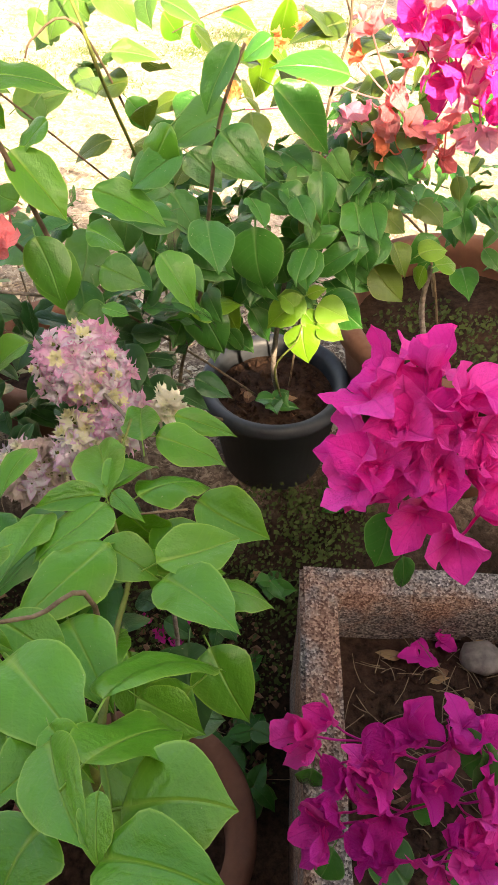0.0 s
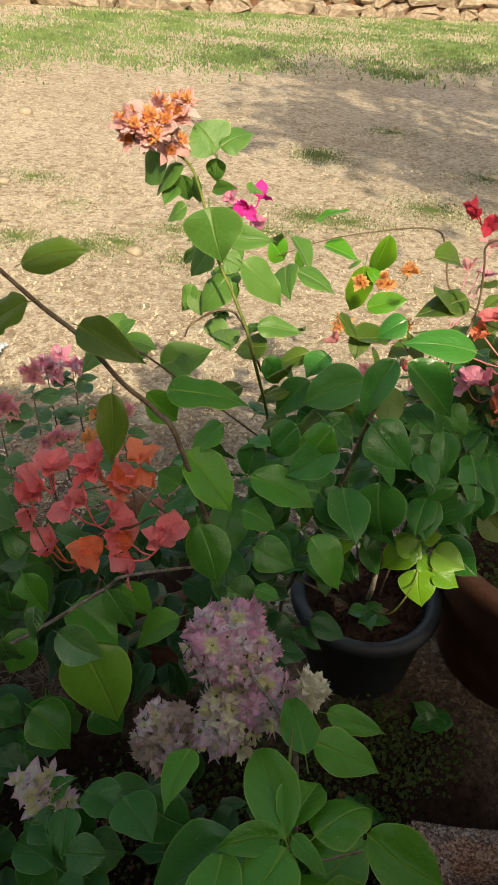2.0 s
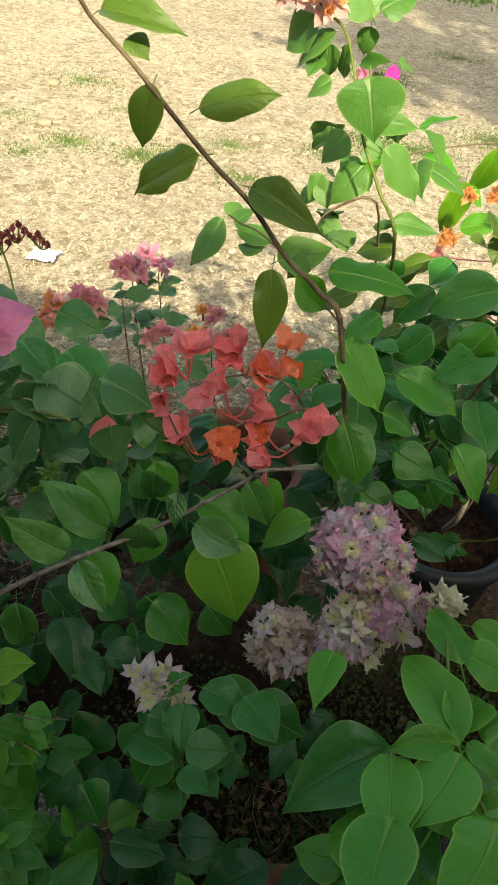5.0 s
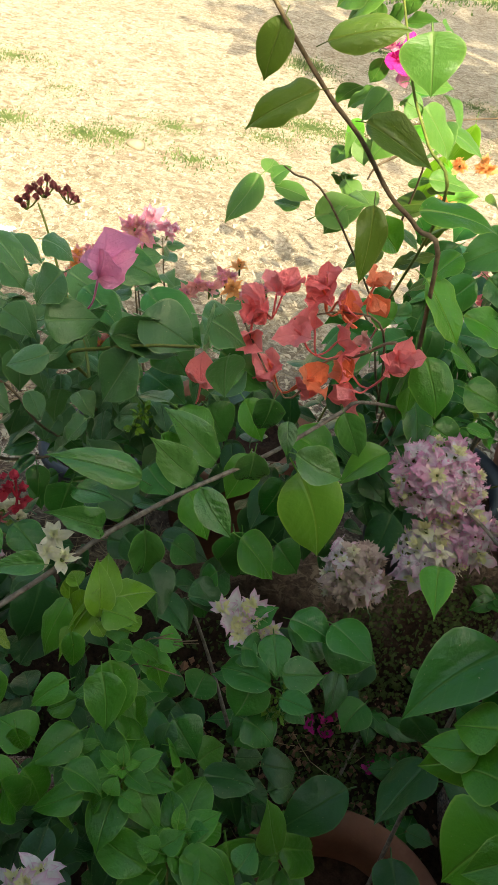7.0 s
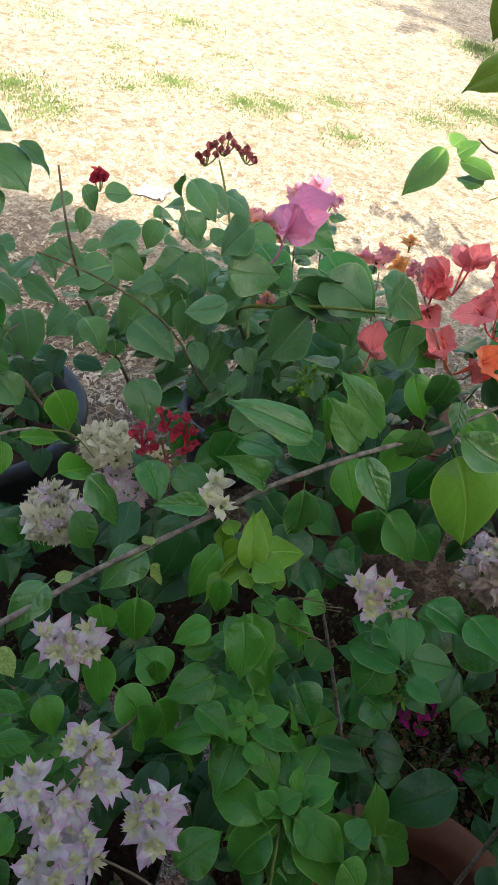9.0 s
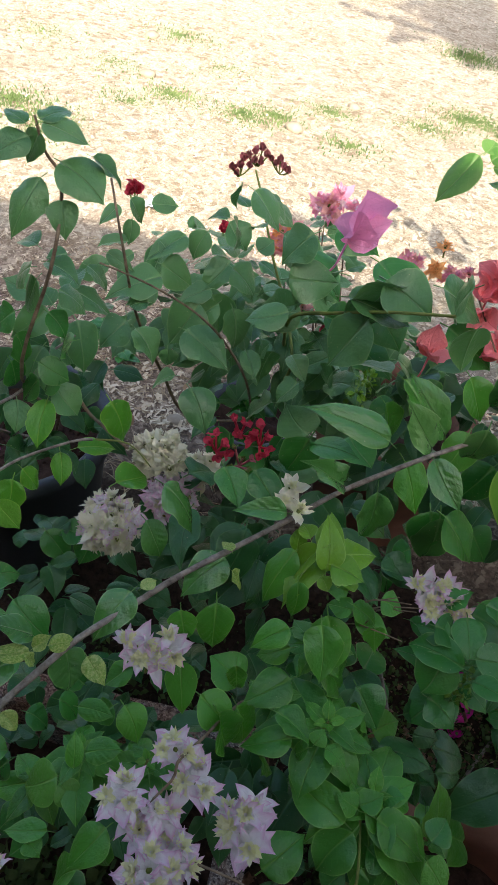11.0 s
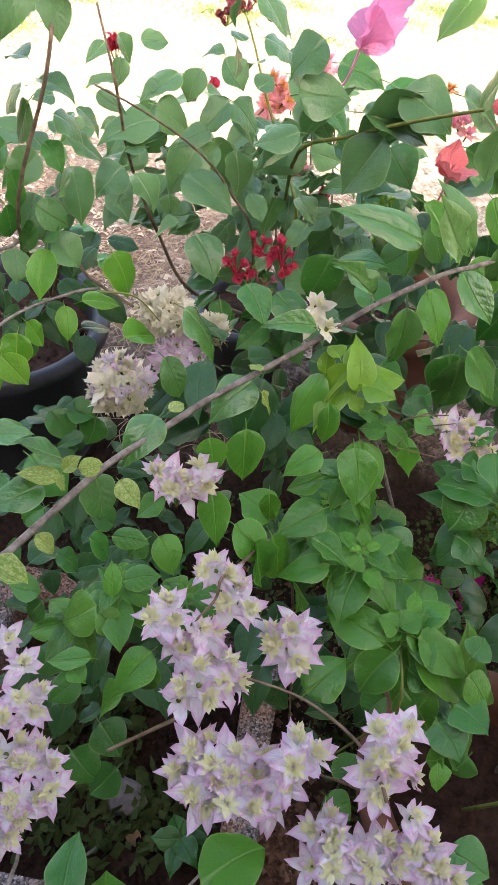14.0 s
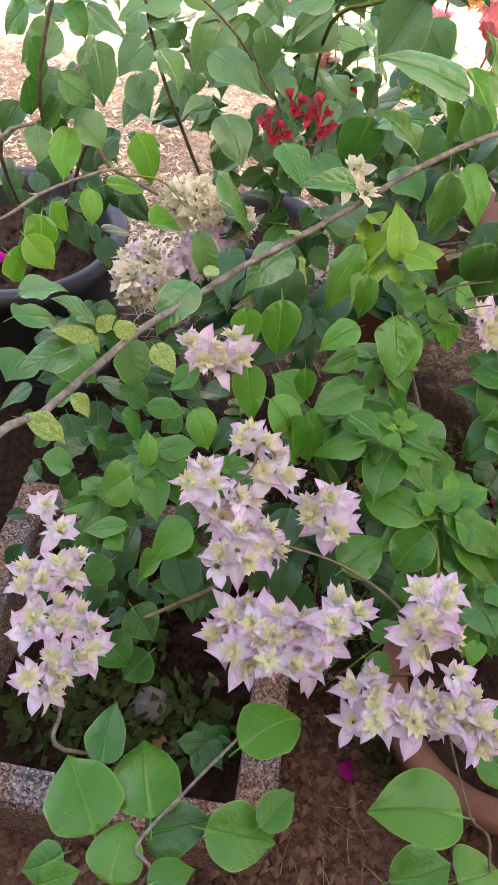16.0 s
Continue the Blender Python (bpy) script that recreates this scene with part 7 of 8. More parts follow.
flower_cluster(H, [(-0.513, 0.645, 0.769), (-0.520, 0.650, 0.774), (-0.522, 0.645, 0.769), (-0.509, 0.642, 0.766), (-0.514, 0.639, 0.762)], 0.0085, (RED,), 17, "cluster of small red flowers", True, 0.8)
flower_cluster(H, [(-0.498, 0.661, 0.785), (-0.501, 0.656, 0.780), (-0.507, 0.662, 0.786), (-0.493, 0.655, 0.779)], 0.0085, (RED,), 171, "cluster of small red flowers", True, 0.8)
flower_cluster(H, [(-0.483, 0.661, 0.786), (-0.478, 0.656, 0.780), (-0.485, 0.656, 0.781), (-0.474, 0.651, 0.775), (-0.479, 0.647, 0.771)], 0.0085, (RED,), 172, "cluster of small red flowers", True, 0.8)
flower_cluster(H, [(-0.495, 0.639, 0.749), (-0.500, 0.642, 0.751), (-0.489, 0.643, 0.752), (-0.487, 0.649, 0.758), (-0.494, 0.647, 0.756), (-0.502, 0.653, 0.762)], 0.006, (BUD, LEAF_OLIVE,), 173, "cluster of small red flowers", True, 0.5)
rosettes(H, [
    (-0.538, 0.504, 0.649, 0.038),
    (-0.512, 0.511, 0.649, 0.038),
    (-0.524, 0.500, 0.642, 0.036)], STAR, HEART, 77, "white double blooms with lime hearts")
rosettes(H, [
    (-0.446, 0.635, 0.751, 0.025),
    (-0.434, 0.619, 0.742, 0.024),
    (-0.448, 0.623, 0.744, 0.021)], CREAM, HEART, 78, "small white double bloom")
rosettes(LOW, [(-0.286, 0.712, 0.568, 0.044), (-0.262, 0.716, 0.562, 0.044), (-0.246, 0.706, 0.550, 0.036), (-0.272, 0.700, 0.556, 0.036)], STAR, HEART, 77, "small white and pink bloom")
branch(LOW, [(-0.150, 0.700, -0.210), (-0.185, 0.665, 0.080), (-0.245, 0.690, 0.260), (-0.305, 0.782, 0.357), (-0.345, 0.830, 0.420)], 0.0060, 0.0034, GREY_BARK, "branch", "bare grey stem")
branch(G, [(-0.620, 1.360, 0.160), (-0.560, 1.200, 0.400), (-0.504, 0.962, 0.631), (-0.528, 1.027, 0.666), (-0.571, 1.086, 0.721), (-0.606, 1.142, 0.772), (-0.625, 1.167, 0.799)], 0.005, 0.002, GREEN_STEM, "branch")
branch(G, [(-0.620, 1.360, 0.160), (-0.545, 0.902, 0.627), (-0.569, 0.878, 0.700), (-0.600, 0.849, 0.757), (-0.642, 0.813, 0.804), (-0.682, 0.776, 0.840)], 0.003, 0.0016, TWIG, "branch")
branch(G, [(-0.530, 1.050, 0.600), (-0.503, 0.880, 0.762), (-0.455, 0.846, 0.801), (-0.403, 0.806, 0.840), (-0.347, 0.757, 0.880)], 0.004, 0.0025, GREEN_STEM, "branch")
branch(G, [(-0.630, 1.370, 0.160), (-0.644, 0.985, 0.481), (-0.675, 0.934, 0.597), (-0.693, 0.892, 0.708), (-0.697, 0.866, 0.811), (-0.728, 0.911, 0.863)], 0.005, 0.002, TWIG, "branch")
flower_cluster(G, [(-0.670, 1.218, 0.771, -0.12, -0.04, 1.00), (-0.664, 1.217, 0.765, -0.05, -0.06, 1.00), (-0.658, 1.226, 0.784, 0.03, 0.05, 1.00), (-0.661, 1.222, 0.775, -0.01, 0.00, 1.00), (-0.648, 1.225, 0.776, 0.15, 0.04, 1.00)], 0.012, (BUD,), 18, "dark red buds", False, 0.1)
flower_cluster(G, [(-0.643, 1.234, 0.794, -0.06, 0.02, 1.00), (-0.634, 1.237, 0.800, 0.05, 0.05, 1.00), (-0.650, 1.230, 0.788, -0.14, -0.03, 1.00), (-0.626, 1.236, 0.792, 0.15, 0.04, 1.00), (-0.634, 1.230, 0.782, 0.05, -0.03, 1.00), (-0.643, 1.229, 0.783, -0.06, -0.04, 1.00)], 0.012, (BUD,), 181, "dark red buds", False, 0.1)
flower_cluster(G, [(-0.610, 1.235, 0.783, -0.06, -0.01, 1.00), (-0.599, 1.236, 0.780, 0.07, -0.00, 1.00), (-0.617, 1.236, 0.788, -0.15, -0.00, 1.00), (-0.605, 1.238, 0.789, -0.00, 0.02, 1.00), (-0.592, 1.235, 0.776, 0.15, -0.01, 1.00)], 0.012, (BUD,), 182, "dark red buds", False, 0.1)
flower_cluster(G, [(-0.804, 1.161, 0.734, 0.00, 0.02, 1.00), (-0.809, 1.156, 0.728, -0.06, -0.04, 1.00), (-0.800, 1.161, 0.730, 0.05, 0.02, 1.00)], 0.018, (RED,), 19, "red buds", False, 0.12)
flower_cluster(G, [(-0.669, 1.180, 0.689, -0.02, -0.01, 1.00), (-0.665, 1.182, 0.692, 0.02, 0.01, 1.00)], 0.016, (RED,), 191, "red bud", False, 0.12)
flower_cluster(G, [(-0.486, 1.142, 0.579, -0.04, 0.02, 1.00), (-0.480, 1.139, 0.575, 0.04, -0.02, 1.00)], 0.016, (RED,), 192, "red bud", False, 0.12)
flower_cluster(G, [(-0.456, 0.844, 0.882)], 0.048, (PINK,), 20, "one large rose pink bloom", True, 0.34, 1.3)
rosettes(G, [
    (-0.569, 1.492, 0.621, 0.050),
    (-0.531, 1.501, 0.636, 0.055),
    (-0.543, 1.492, 0.615, 0.046),
    (-0.498, 1.498, 0.626, 0.044)], ROSE, BLUSH, 93, "rose pink double bloom")
rosettes(G, [
    (-0.582, 1.204, 0.699, 0.039),
    (-0.589, 1.184, 0.677, 0.038),
    (-0.565, 1.192, 0.686, 0.038),
    (-0.523, 1.132, 0.623, 0.030),
    (-0.533, 1.121, 0.612, 0.027)], DUSTY, AMBER, 94, "dusty orange double bloom")
rosettes(G, [
    (-0.399, 1.159, 0.710, 0.033),
    (-0.413, 1.152, 0.702, 0.030),
    (-0.380, 1.159, 0.707, 0.033),
    (-0.321, 1.162, 0.709, 0.034),
    (-0.300, 1.166, 0.714, 0.032),
    (-0.305, 1.154, 0.699, 0.029)], DUSTY, ROSE, 95, "dusty rose double bloom")
rosettes(G, [
    (-0.342, 1.184, 0.738, 0.033),
    (-0.346, 1.164, 0.712, 0.033)], AMBER, AMBER, 96, "small orange double blooms")
rosettes(G, [
    (-0.595, 1.336, 0.635, 0.054),
    (-0.572, 1.341, 0.625, 0.048),
    (-0.603, 1.320, 0.617, 0.043),
    (-0.375, 1.394, 0.598, 0.043),
    (-0.539, 1.386, 0.673, 0.045)], DUSTY, ROSE, 97, "dusty pink double bloom")
branch(J, [(-0.980, 1.100, 0.240), (-0.850, 0.950, 0.450), (-0.753, 0.723, 0.715), (-0.691, 0.698, 0.872), (-0.691, 0.726, 0.918), (-0.695, 0.734, 0.942), (-0.706, 0.735, 0.957), (-0.714, 0.738, 0.983)], 0.0036, 0.0018, TWIG, "branch")
branch(J, [(-0.778, 0.596, 0.648), (-0.755, 0.624, 0.652), (-0.729, 0.660, 0.662), (-0.688, 0.696, 0.669), (-0.668, 0.707, 0.670)], 0.003, 0.0022, GREY_BARK, "branch")
branch(J, [(-0.675, 0.726, 0.651), (-0.641, 0.739, 0.644), (-0.613, 0.735, 0.621)], 0.002, 0.001, GREEN_STEM, "twig")
branch(J, [(-0.980, 1.080, 0.240), (-0.785, 0.687, 0.672), (-0.759, 0.731, 0.692), (-0.747, 0.767, 0.715), (-0.725, 0.795, 0.731)], 0.004, 0.002, GREY_BARK, "branch")
branch(J, [(-0.950, 1.100, 0.240), (-0.768, 0.842, 0.600), (-0.722, 0.812, 0.600), (-0.653, 0.763, 0.611)], 0.005, 0.003, TWIG, "branch")
flower_head(J, (-0.648, 0.694, 0.553), (0.031, 0.029, 0.028), 10, 0.036, (CREAM, CREAM, STAR,), CREAM, 30, "cream double bloom")
flower_head(J, (-0.620, 0.782, 0.598), (0.030, 0.024, 0.018), 8, 0.034, (CREAM,), CREAM, 31, "cream double bloom")
flower_head(J, (-0.596, 0.765, 0.544), (0.024, 0.024, 0.024), 5, 0.038, (STAR,), CREAM, 32, "pale pink double bloom")
flower_head(J, (-0.576, 0.810, 0.556), (0.016, 0.016, 0.016), 4, 0.032, (CREAM,), CREAM, 33, "cream double bloom")
rosettes(I, [
    (-0.506, 0.397, 0.626, 0.038),
    (-0.479, 0.439, 0.631, 0.037),
    (-0.458, 0.426, 0.616, 0.039),
    (-0.481, 0.399, 0.614, 0.028),
    (-0.411, 0.412, 0.592, 0.048),
    (-0.406, 0.436, 0.590, 0.033),
    (-0.470, 0.364, 0.598, 0.042),
    (-0.453, 0.375, 0.594, 0.037),
    (-0.483, 0.353, 0.589, 0.033),
    (-0.487, 0.387, 0.597, 0.032),
    (-0.472, 0.406, 0.597, 0.032),
    (-0.498, 0.393, 0.598, 0.030),
    (-0.466, 0.394, 0.585, 0.031),
    (-0.426, 0.427, 0.582, 0.032)], STAR, HEART, 107, "white and lilac double bloom with cream heart")
rosettes(I, [
    (-0.438, 0.319, 0.582, 0.040),
    (-0.449, 0.300, 0.577, 0.040),
    (-0.427, 0.298, 0.580, 0.039),
    (-0.420, 0.328, 0.571, 0.037),
    (-0.389, 0.332, 0.594, 0.043),
    (-0.394, 0.314, 0.590, 0.032),
    (-0.402, 0.304, 0.566, 0.033),
    (-0.460, 0.326, 0.568, 0.039),
    (-0.440, 0.311, 0.565, 0.035),
    (-0.467, 0.311, 0.557, 0.036),
    (-0.405, 0.330, 0.570, 0.032),
    (-0.421, 0.315, 0.564, 0.034)], STAR, HEART, 108, "white and lilac double bloom with cream heart")
rosettes(I, [
    (-0.333, 0.349, 0.606, 0.041),
    (-0.335, 0.331, 0.595, 0.040),
    (-0.308, 0.313, 0.586, 0.031),
    (-0.295, 0.294, 0.576, 0.039),
    (-0.286, 0.284, 0.572, 0.035),
    (-0.326, 0.286, 0.572, 0.042),
    (-0.349, 0.279, 0.571, 0.036),
    (-0.364, 0.295, 0.568, 0.037),
    (-0.368, 0.276, 0.560, 0.029),
    (-0.318, 0.344, 0.586, 0.034),
    (-0.319, 0.368, 0.601, 0.032),
    (-0.337, 0.294, 0.561, 0.030),
    (-0.301, 0.294, 0.555, 0.031)], STAR, HEART, 109, "white and lilac double bloom with cream heart")
rosettes(I2, [
    (-0.617, 0.361, 0.605, 0.025),
    (-0.601, 0.348, 0.595, 0.027),
    (-0.589, 0.325, 0.584, 0.036),
    (-0.608, 0.310, 0.587, 0.034),
    (-0.570, 0.293, 0.571, 0.034),
    (-0.591, 0.290, 0.577, 0.034),
    (-0.556, 0.278, 0.565, 0.032),
    (-0.571, 0.266, 0.567, 0.034),
    (-0.580, 0.248, 0.567, 0.035),
    (-0.598, 0.278, 0.577, 0.032)], STAR, HEART, 110, "white and lilac double blooms")
branch(I, [(-0.340, 0.600, -0.220), (-0.310, 0.420, 0.300), (-0.325, 0.318, 0.582), (-0.346, 0.351, 0.589), (-0.392, 0.374, 0.593), (-0.441, 0.379, 0.596)], 0.003, 0.0015, TWIG, "branch")
branch(I, [(-0.350, 0.620, -0.220), (-0.420, 0.580, 0.450), (-0.467, 0.444, 0.631), (-0.474, 0.421, 0.622), (-0.490, 0.394, 0.617)], 0.003, 0.0015, TWIG, "branch")
branch(I, [(-0.480, 0.353, 0.561), (-0.505, 0.336, 0.554), (-0.529, 0.319, 0.548)], 0.0028, 0.002, TWIG, "branch")
branch(I, [(-0.330, 0.580, -0.220), (-0.280, 0.520, 0.200), (-0.305, 0.425, 0.502), (-0.311, 0.467, 0.526), (-0.320, 0.487, 0.538)], 0.003, 0.0015, GREEN_STEM, "branch")
branch(N, [(-0.600, 0.060, -0.230), (-0.590, 0.080, 0.300), (-0.486, 0.162, 0.470), (-0.494, 0.181, 0.492), (-0.470, 0.223, 0.492), (-0.442, 0.267, 0.490)], 0.0028, 0.0018, GREY_BARK, "branch")
branch(N, [(-0.580, 0.120, -0.230), (-0.200, 0.150, 0.200), (-0.229, 0.242, 0.423), (-0.244, 0.270, 0.424), (-0.258, 0.304, 0.429), (-0.268, 0.332, 0.435)], 0.0022, 0.0016, TWIG, "branch")
branch(I2, [(-0.620, 0.380, -0.130), (-0.560, 0.224, 0.514), (-0.569, 0.245, 0.529), (-0.578, 0.269, 0.547)], 0.003, 0.002, GREY_BARK, "branch")
whorl(K, (-0.362, 0.522, 0.580), 0.050, LEAF, 118)
whorl(K, (-0.307, 0.488, 0.537), 0.062, LEAF, 119)
whorl(K, (-0.176, 0.605, 0.190), 0.058, LEAF, 117, (-0.215, 0.640, -0.21))
whorl(I, (-0.552, 0.423, 0.607), 0.037, LEAF, 120)
whorl(I, (-0.590, 0.410, 0.559), 0.032, LEAF, 121)
whorl(I, (-0.503, 0.443, 0.579), 0.032, LEAF, 122)
whorl(K, (-0.412, 0.541, 0.566), 0.034, LEAF, 125)
whorl(K, (-0.387, 0.589, 0.604), 0.030, LEAF, 126)
whorl(LOW, (-0.394, 0.663, 0.464), 0.044, LEAF_DEEP, 129)
pompom(LOW, (-0.224, 0.651, 0.505), (0.006, 0.007, 0.008), 12, 0.009, LEAF_LIME, 50, "spray of small yellowish green flower buds")
pompom(LOW, (-0.216, 0.658, 0.511), (0.006, 0.007, 0.008), 12, 0.009, LEAF_LIME, 51, "")
pompom(LOW, (-0.229, 0.643, 0.500), (0.006, 0.007, 0.008), 12, 0.009, LEAF_LIME, 52, "")
pompom(LOW, (-0.220, 0.641, 0.501), (0.006, 0.007, 0.008), 12, 0.009, LEAF_LIME, 53, "")
pompom(E, (-0.408, 0.801, 0.754), (0.005, 0.006, 0.007), 12, 0.009, LEAF_LIME, 50, "spray of small yellowish green flower buds")
pompom(E, (-0.402, 0.807, 0.759), (0.005, 0.006, 0.007), 12, 0.009, LEAF_LIME, 51, "")
pompom(E, (-0.412, 0.795, 0.749), (0.005, 0.006, 0.007), 12, 0.009, LEAF_LIME, 52, "")
pompom(G, (-0.410, 1.013, 0.579), (0.007, 0.009, 0.010), 12, 0.009, LEAF_LIME, 50, "spray of small yellowish green flower buds")
pompom(G, (-0.404, 1.021, 0.585), (0.007, 0.009, 0.010), 12, 0.009, LEAF_LIME, 51, "")
pompom(G, (-0.417, 1.007, 0.573), (0.007, 0.009, 0.010), 12, 0.009, LEAF_LIME, 52, "")
pompom(G, (-0.403, 1.005, 0.571), (0.007, 0.009, 0.010), 12, 0.009, LEAF_LIME, 53, "")

# leaves under the rose blooms behind, and dry thorny stalks on the woody branch
for k, (x, y, z) in enumerate(((-0.56, 1.49, 0.60), (-0.51, 1.50, 0.61), (-0.59, 1.33, 0.60), (-0.54, 1.38, 0.64), (-0.38, 1.39, 0.57))):
    shoot(G, [(x + 0.03, y - 0.05, z - 0.22), (x + 0.01, y - 0.02, z - 0.10), (x, y, z)], 7, 0.050, LEAF_SKY_GREY, 0.0035, 0.0015, 300 + k, 0.45)
for k, (x, y, z) in enumerate(((-0.352, 0.590, 0.690), (-0.345, 0.600, 0.668), (-0.362, 0.585, 0.655), (-0.338, 0.612, 0.650))):
    rnd = random.Random(400 + k)
    tip = Vector((x, y, z)) + Vector((rnd.uniform(0.02, 0.045), rnd.uniform(-0.02, 0.01), rnd.uniform(0.0, 0.03)))
    stalk = branch(H, [(x - 0.015, y + 0.02, z - 0.05), (x, y, z), tip], 0.0016, 0.0008, TWIG, "dry_stalk")
    for j in range(2):
        p = stalk[3 + 3 * j]
        branch(H, [p, p + Vector((rnd.uniform(-0.005, 0.015), rnd.uniform(-0.012, 0.004), rnd.uniform(0.002, 0.014)))], 0.0011, 0.0005, TWIG, "thorn")

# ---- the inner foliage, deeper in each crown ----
# the darker leaf materials carry the shade of the crowns' insides in their colour
thicket(A, (-0.04, 0.62, 0.42), (0.10, 0.12, 0.12), 8, 0.085, LEAF_INNER_SHADE, 101)
thicket(A, (0.02, 0.55, 0.66), (0.09, 0.13, 0.06), 26, 0.075, LEAF_BRIGHT, 132)
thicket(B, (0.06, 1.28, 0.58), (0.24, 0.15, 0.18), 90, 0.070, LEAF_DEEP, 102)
# olive again for crown tops in the sun: sunlight painted as leaf colour
thicket(B, (0.02, 1.26, 0.80), (0.20, 0.12, 0.08), 16, 0.060, LEAF_OLIVE, 112)
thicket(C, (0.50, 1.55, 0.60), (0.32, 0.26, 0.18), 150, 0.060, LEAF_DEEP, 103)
thicket(C, (0.36, 1.45, 0.76), (0.24, 0.20, 0.14), 70, 0.052, LEAF_OLIVE, 113)
thicket(E, (-0.22, 1.06, 0.50), (0.24, 0.14, 0.15), 110, 0.070, LEAF_INNER_SHADE, 104)
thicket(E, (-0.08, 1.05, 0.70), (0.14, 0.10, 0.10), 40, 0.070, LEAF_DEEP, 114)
thicket(F, (-0.12, 1.40, 0.86), (0.11, 0.10, 0.16), 16, 0.058, LEAF_SUNLIT, 105)
thicket(G, (-0.50, 1.12, 0.52), (0.24, 0.12, 0.10), 60, 0.058, LEAF_SKY_GREY, 106)
thicket(H, (-0.47, 0.76, 0.54), (0.17, 0.10, 0.09), 55, 0.060, LEAF_INNER_SHADE, 107)
thicket(I, (-0.42, 0.62, 0.40), (0.22, 0.12, 0.12), 60, 0.055, LEAF_INNER_SHADE, 108)
thicket(I2, (-0.60, 0.52, 0.36), (0.14, 0.10, 0.13), 40, 0.050, LEAF_INNER_SHADE, 118)
thicket(J, (-0.84, 0.86, 0.56), (0.14, 0.12, 0.12), 50, 0.052, LEAF_INNER_SHADE, 109)
thicket(K, (-0.34, 0.56, 0.32), (0.16, 0.10, 0.10), 34, 0.050, LEAF_INNER_SHADE, 110)
thicket(LOW, (-0.10, 0.86, 0.26), (0.12, 0.10, 0.14), 10, 0.060, LEAF_INNER_SHADE, 111)
thicket(I2, (-0.68, 0.58, 0.12), (0.16, 0.12, 0.12), 60, 0.045, LEAF_INNER_SHADE, 119)
thicket(J, (-0.74, 0.78, 0.24), (0.14, 0.12, 0.18), 60, 0.050, LEAF_INNER_SHADE, 120)
thicket(G, (-0.62, 1.08, 0.60), (0.20, 0.12, 0.07), 60, 0.052, LEAF_SKY_GREY, 126)
thicket(G, (-0.64, 1.10, 0.66), (0.20, 0.10, 0.06), 50, 0.050, LEAF_SKY_GREY, 127)
thicket(G, (-0.42, 1.08, 0.58), (0.15, 0.10, 0.07), 40, 0.058, LEAF_SKY_GREY, 128)
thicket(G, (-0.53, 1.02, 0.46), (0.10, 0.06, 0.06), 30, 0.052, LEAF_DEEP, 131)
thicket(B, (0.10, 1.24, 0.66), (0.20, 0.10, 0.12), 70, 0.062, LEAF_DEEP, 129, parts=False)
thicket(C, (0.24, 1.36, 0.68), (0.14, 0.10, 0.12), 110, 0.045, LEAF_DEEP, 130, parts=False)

# ---- weeds, litter and stones on the ground ----
def weed_mat(name, spots, label, size, material, seed, height=0.03, ground_z=1.0):
    """A low mat of many tiny leaves on thin stalks."""
    rnd = random.Random(seed)
    verts, faces = [], []
    for cx, cy, r, count in spots:
        for _ in range(count):
            a, d = rnd.uniform(0, 6.28), r * rnd.random() ** 0.5
            p = Vector((cx + d * math.cos(a), cy + d * math.sin(a), rise(cx + d * math.cos(a), cy + d * math.sin(a)) * ground_z + rnd.uniform(0.0, height)))
            way = Vector((rnd.uniform(-1, 1), rnd.uniform(-1, 1), rnd.uniform(-0.1, 0.9))).normalized() * size * rnd.uniform(0.5, 1.3)
            s = way.orthogonal() * rnd.uniform(0.18, 0.34)
            n = len(verts)
            verts += [p, p + way * 0.5 + s, p + way, p + way * 0.5 - s]
            faces.append((n, n + 1, n + 2, n + 3))
    return tagged(new(name, mesh_raw(name, verts, faces, material, False)), label, "weeds", kind="stuff")


weed_mat("creeping_weeds", [(0.10, 1.12, 0.14, 900), (0.24, 1.18, 0.10, 500), (-0.05, 1.05, 0.12, 500), (0.12, 0.98, 0.12, 500), (0.0, 0.85, 0.12, 500), (0.07, 0.72, 0.08, 250)],
         "creeping dark green weeds on the dark bed soil", 0.012, MOSS, 31)
weed_mat("creeping_weeds", [(-0.12, 0.95, 0.14, 600), (-0.30, 0.95, 0.16, 600), (-0.22, 0.72, 0.10, 400), (-0.05, 0.80, 0.1, 400), (-0.5, 0.85, 0.2, 600)],
         "creeping dark green weeds under the shrubs", 0.013, MOSS, 32)
weed_mat("pot_weeds", [(0.42, 1.40, 0.13, 500), (0.58, 1.40, 0.10, 300)], "tiny weeds growing in the wide clay pot", 0.012, MOSS, 33, 0.03, 0.0)
bpy.data.objects["pot_weeds"].location.z = 0.305


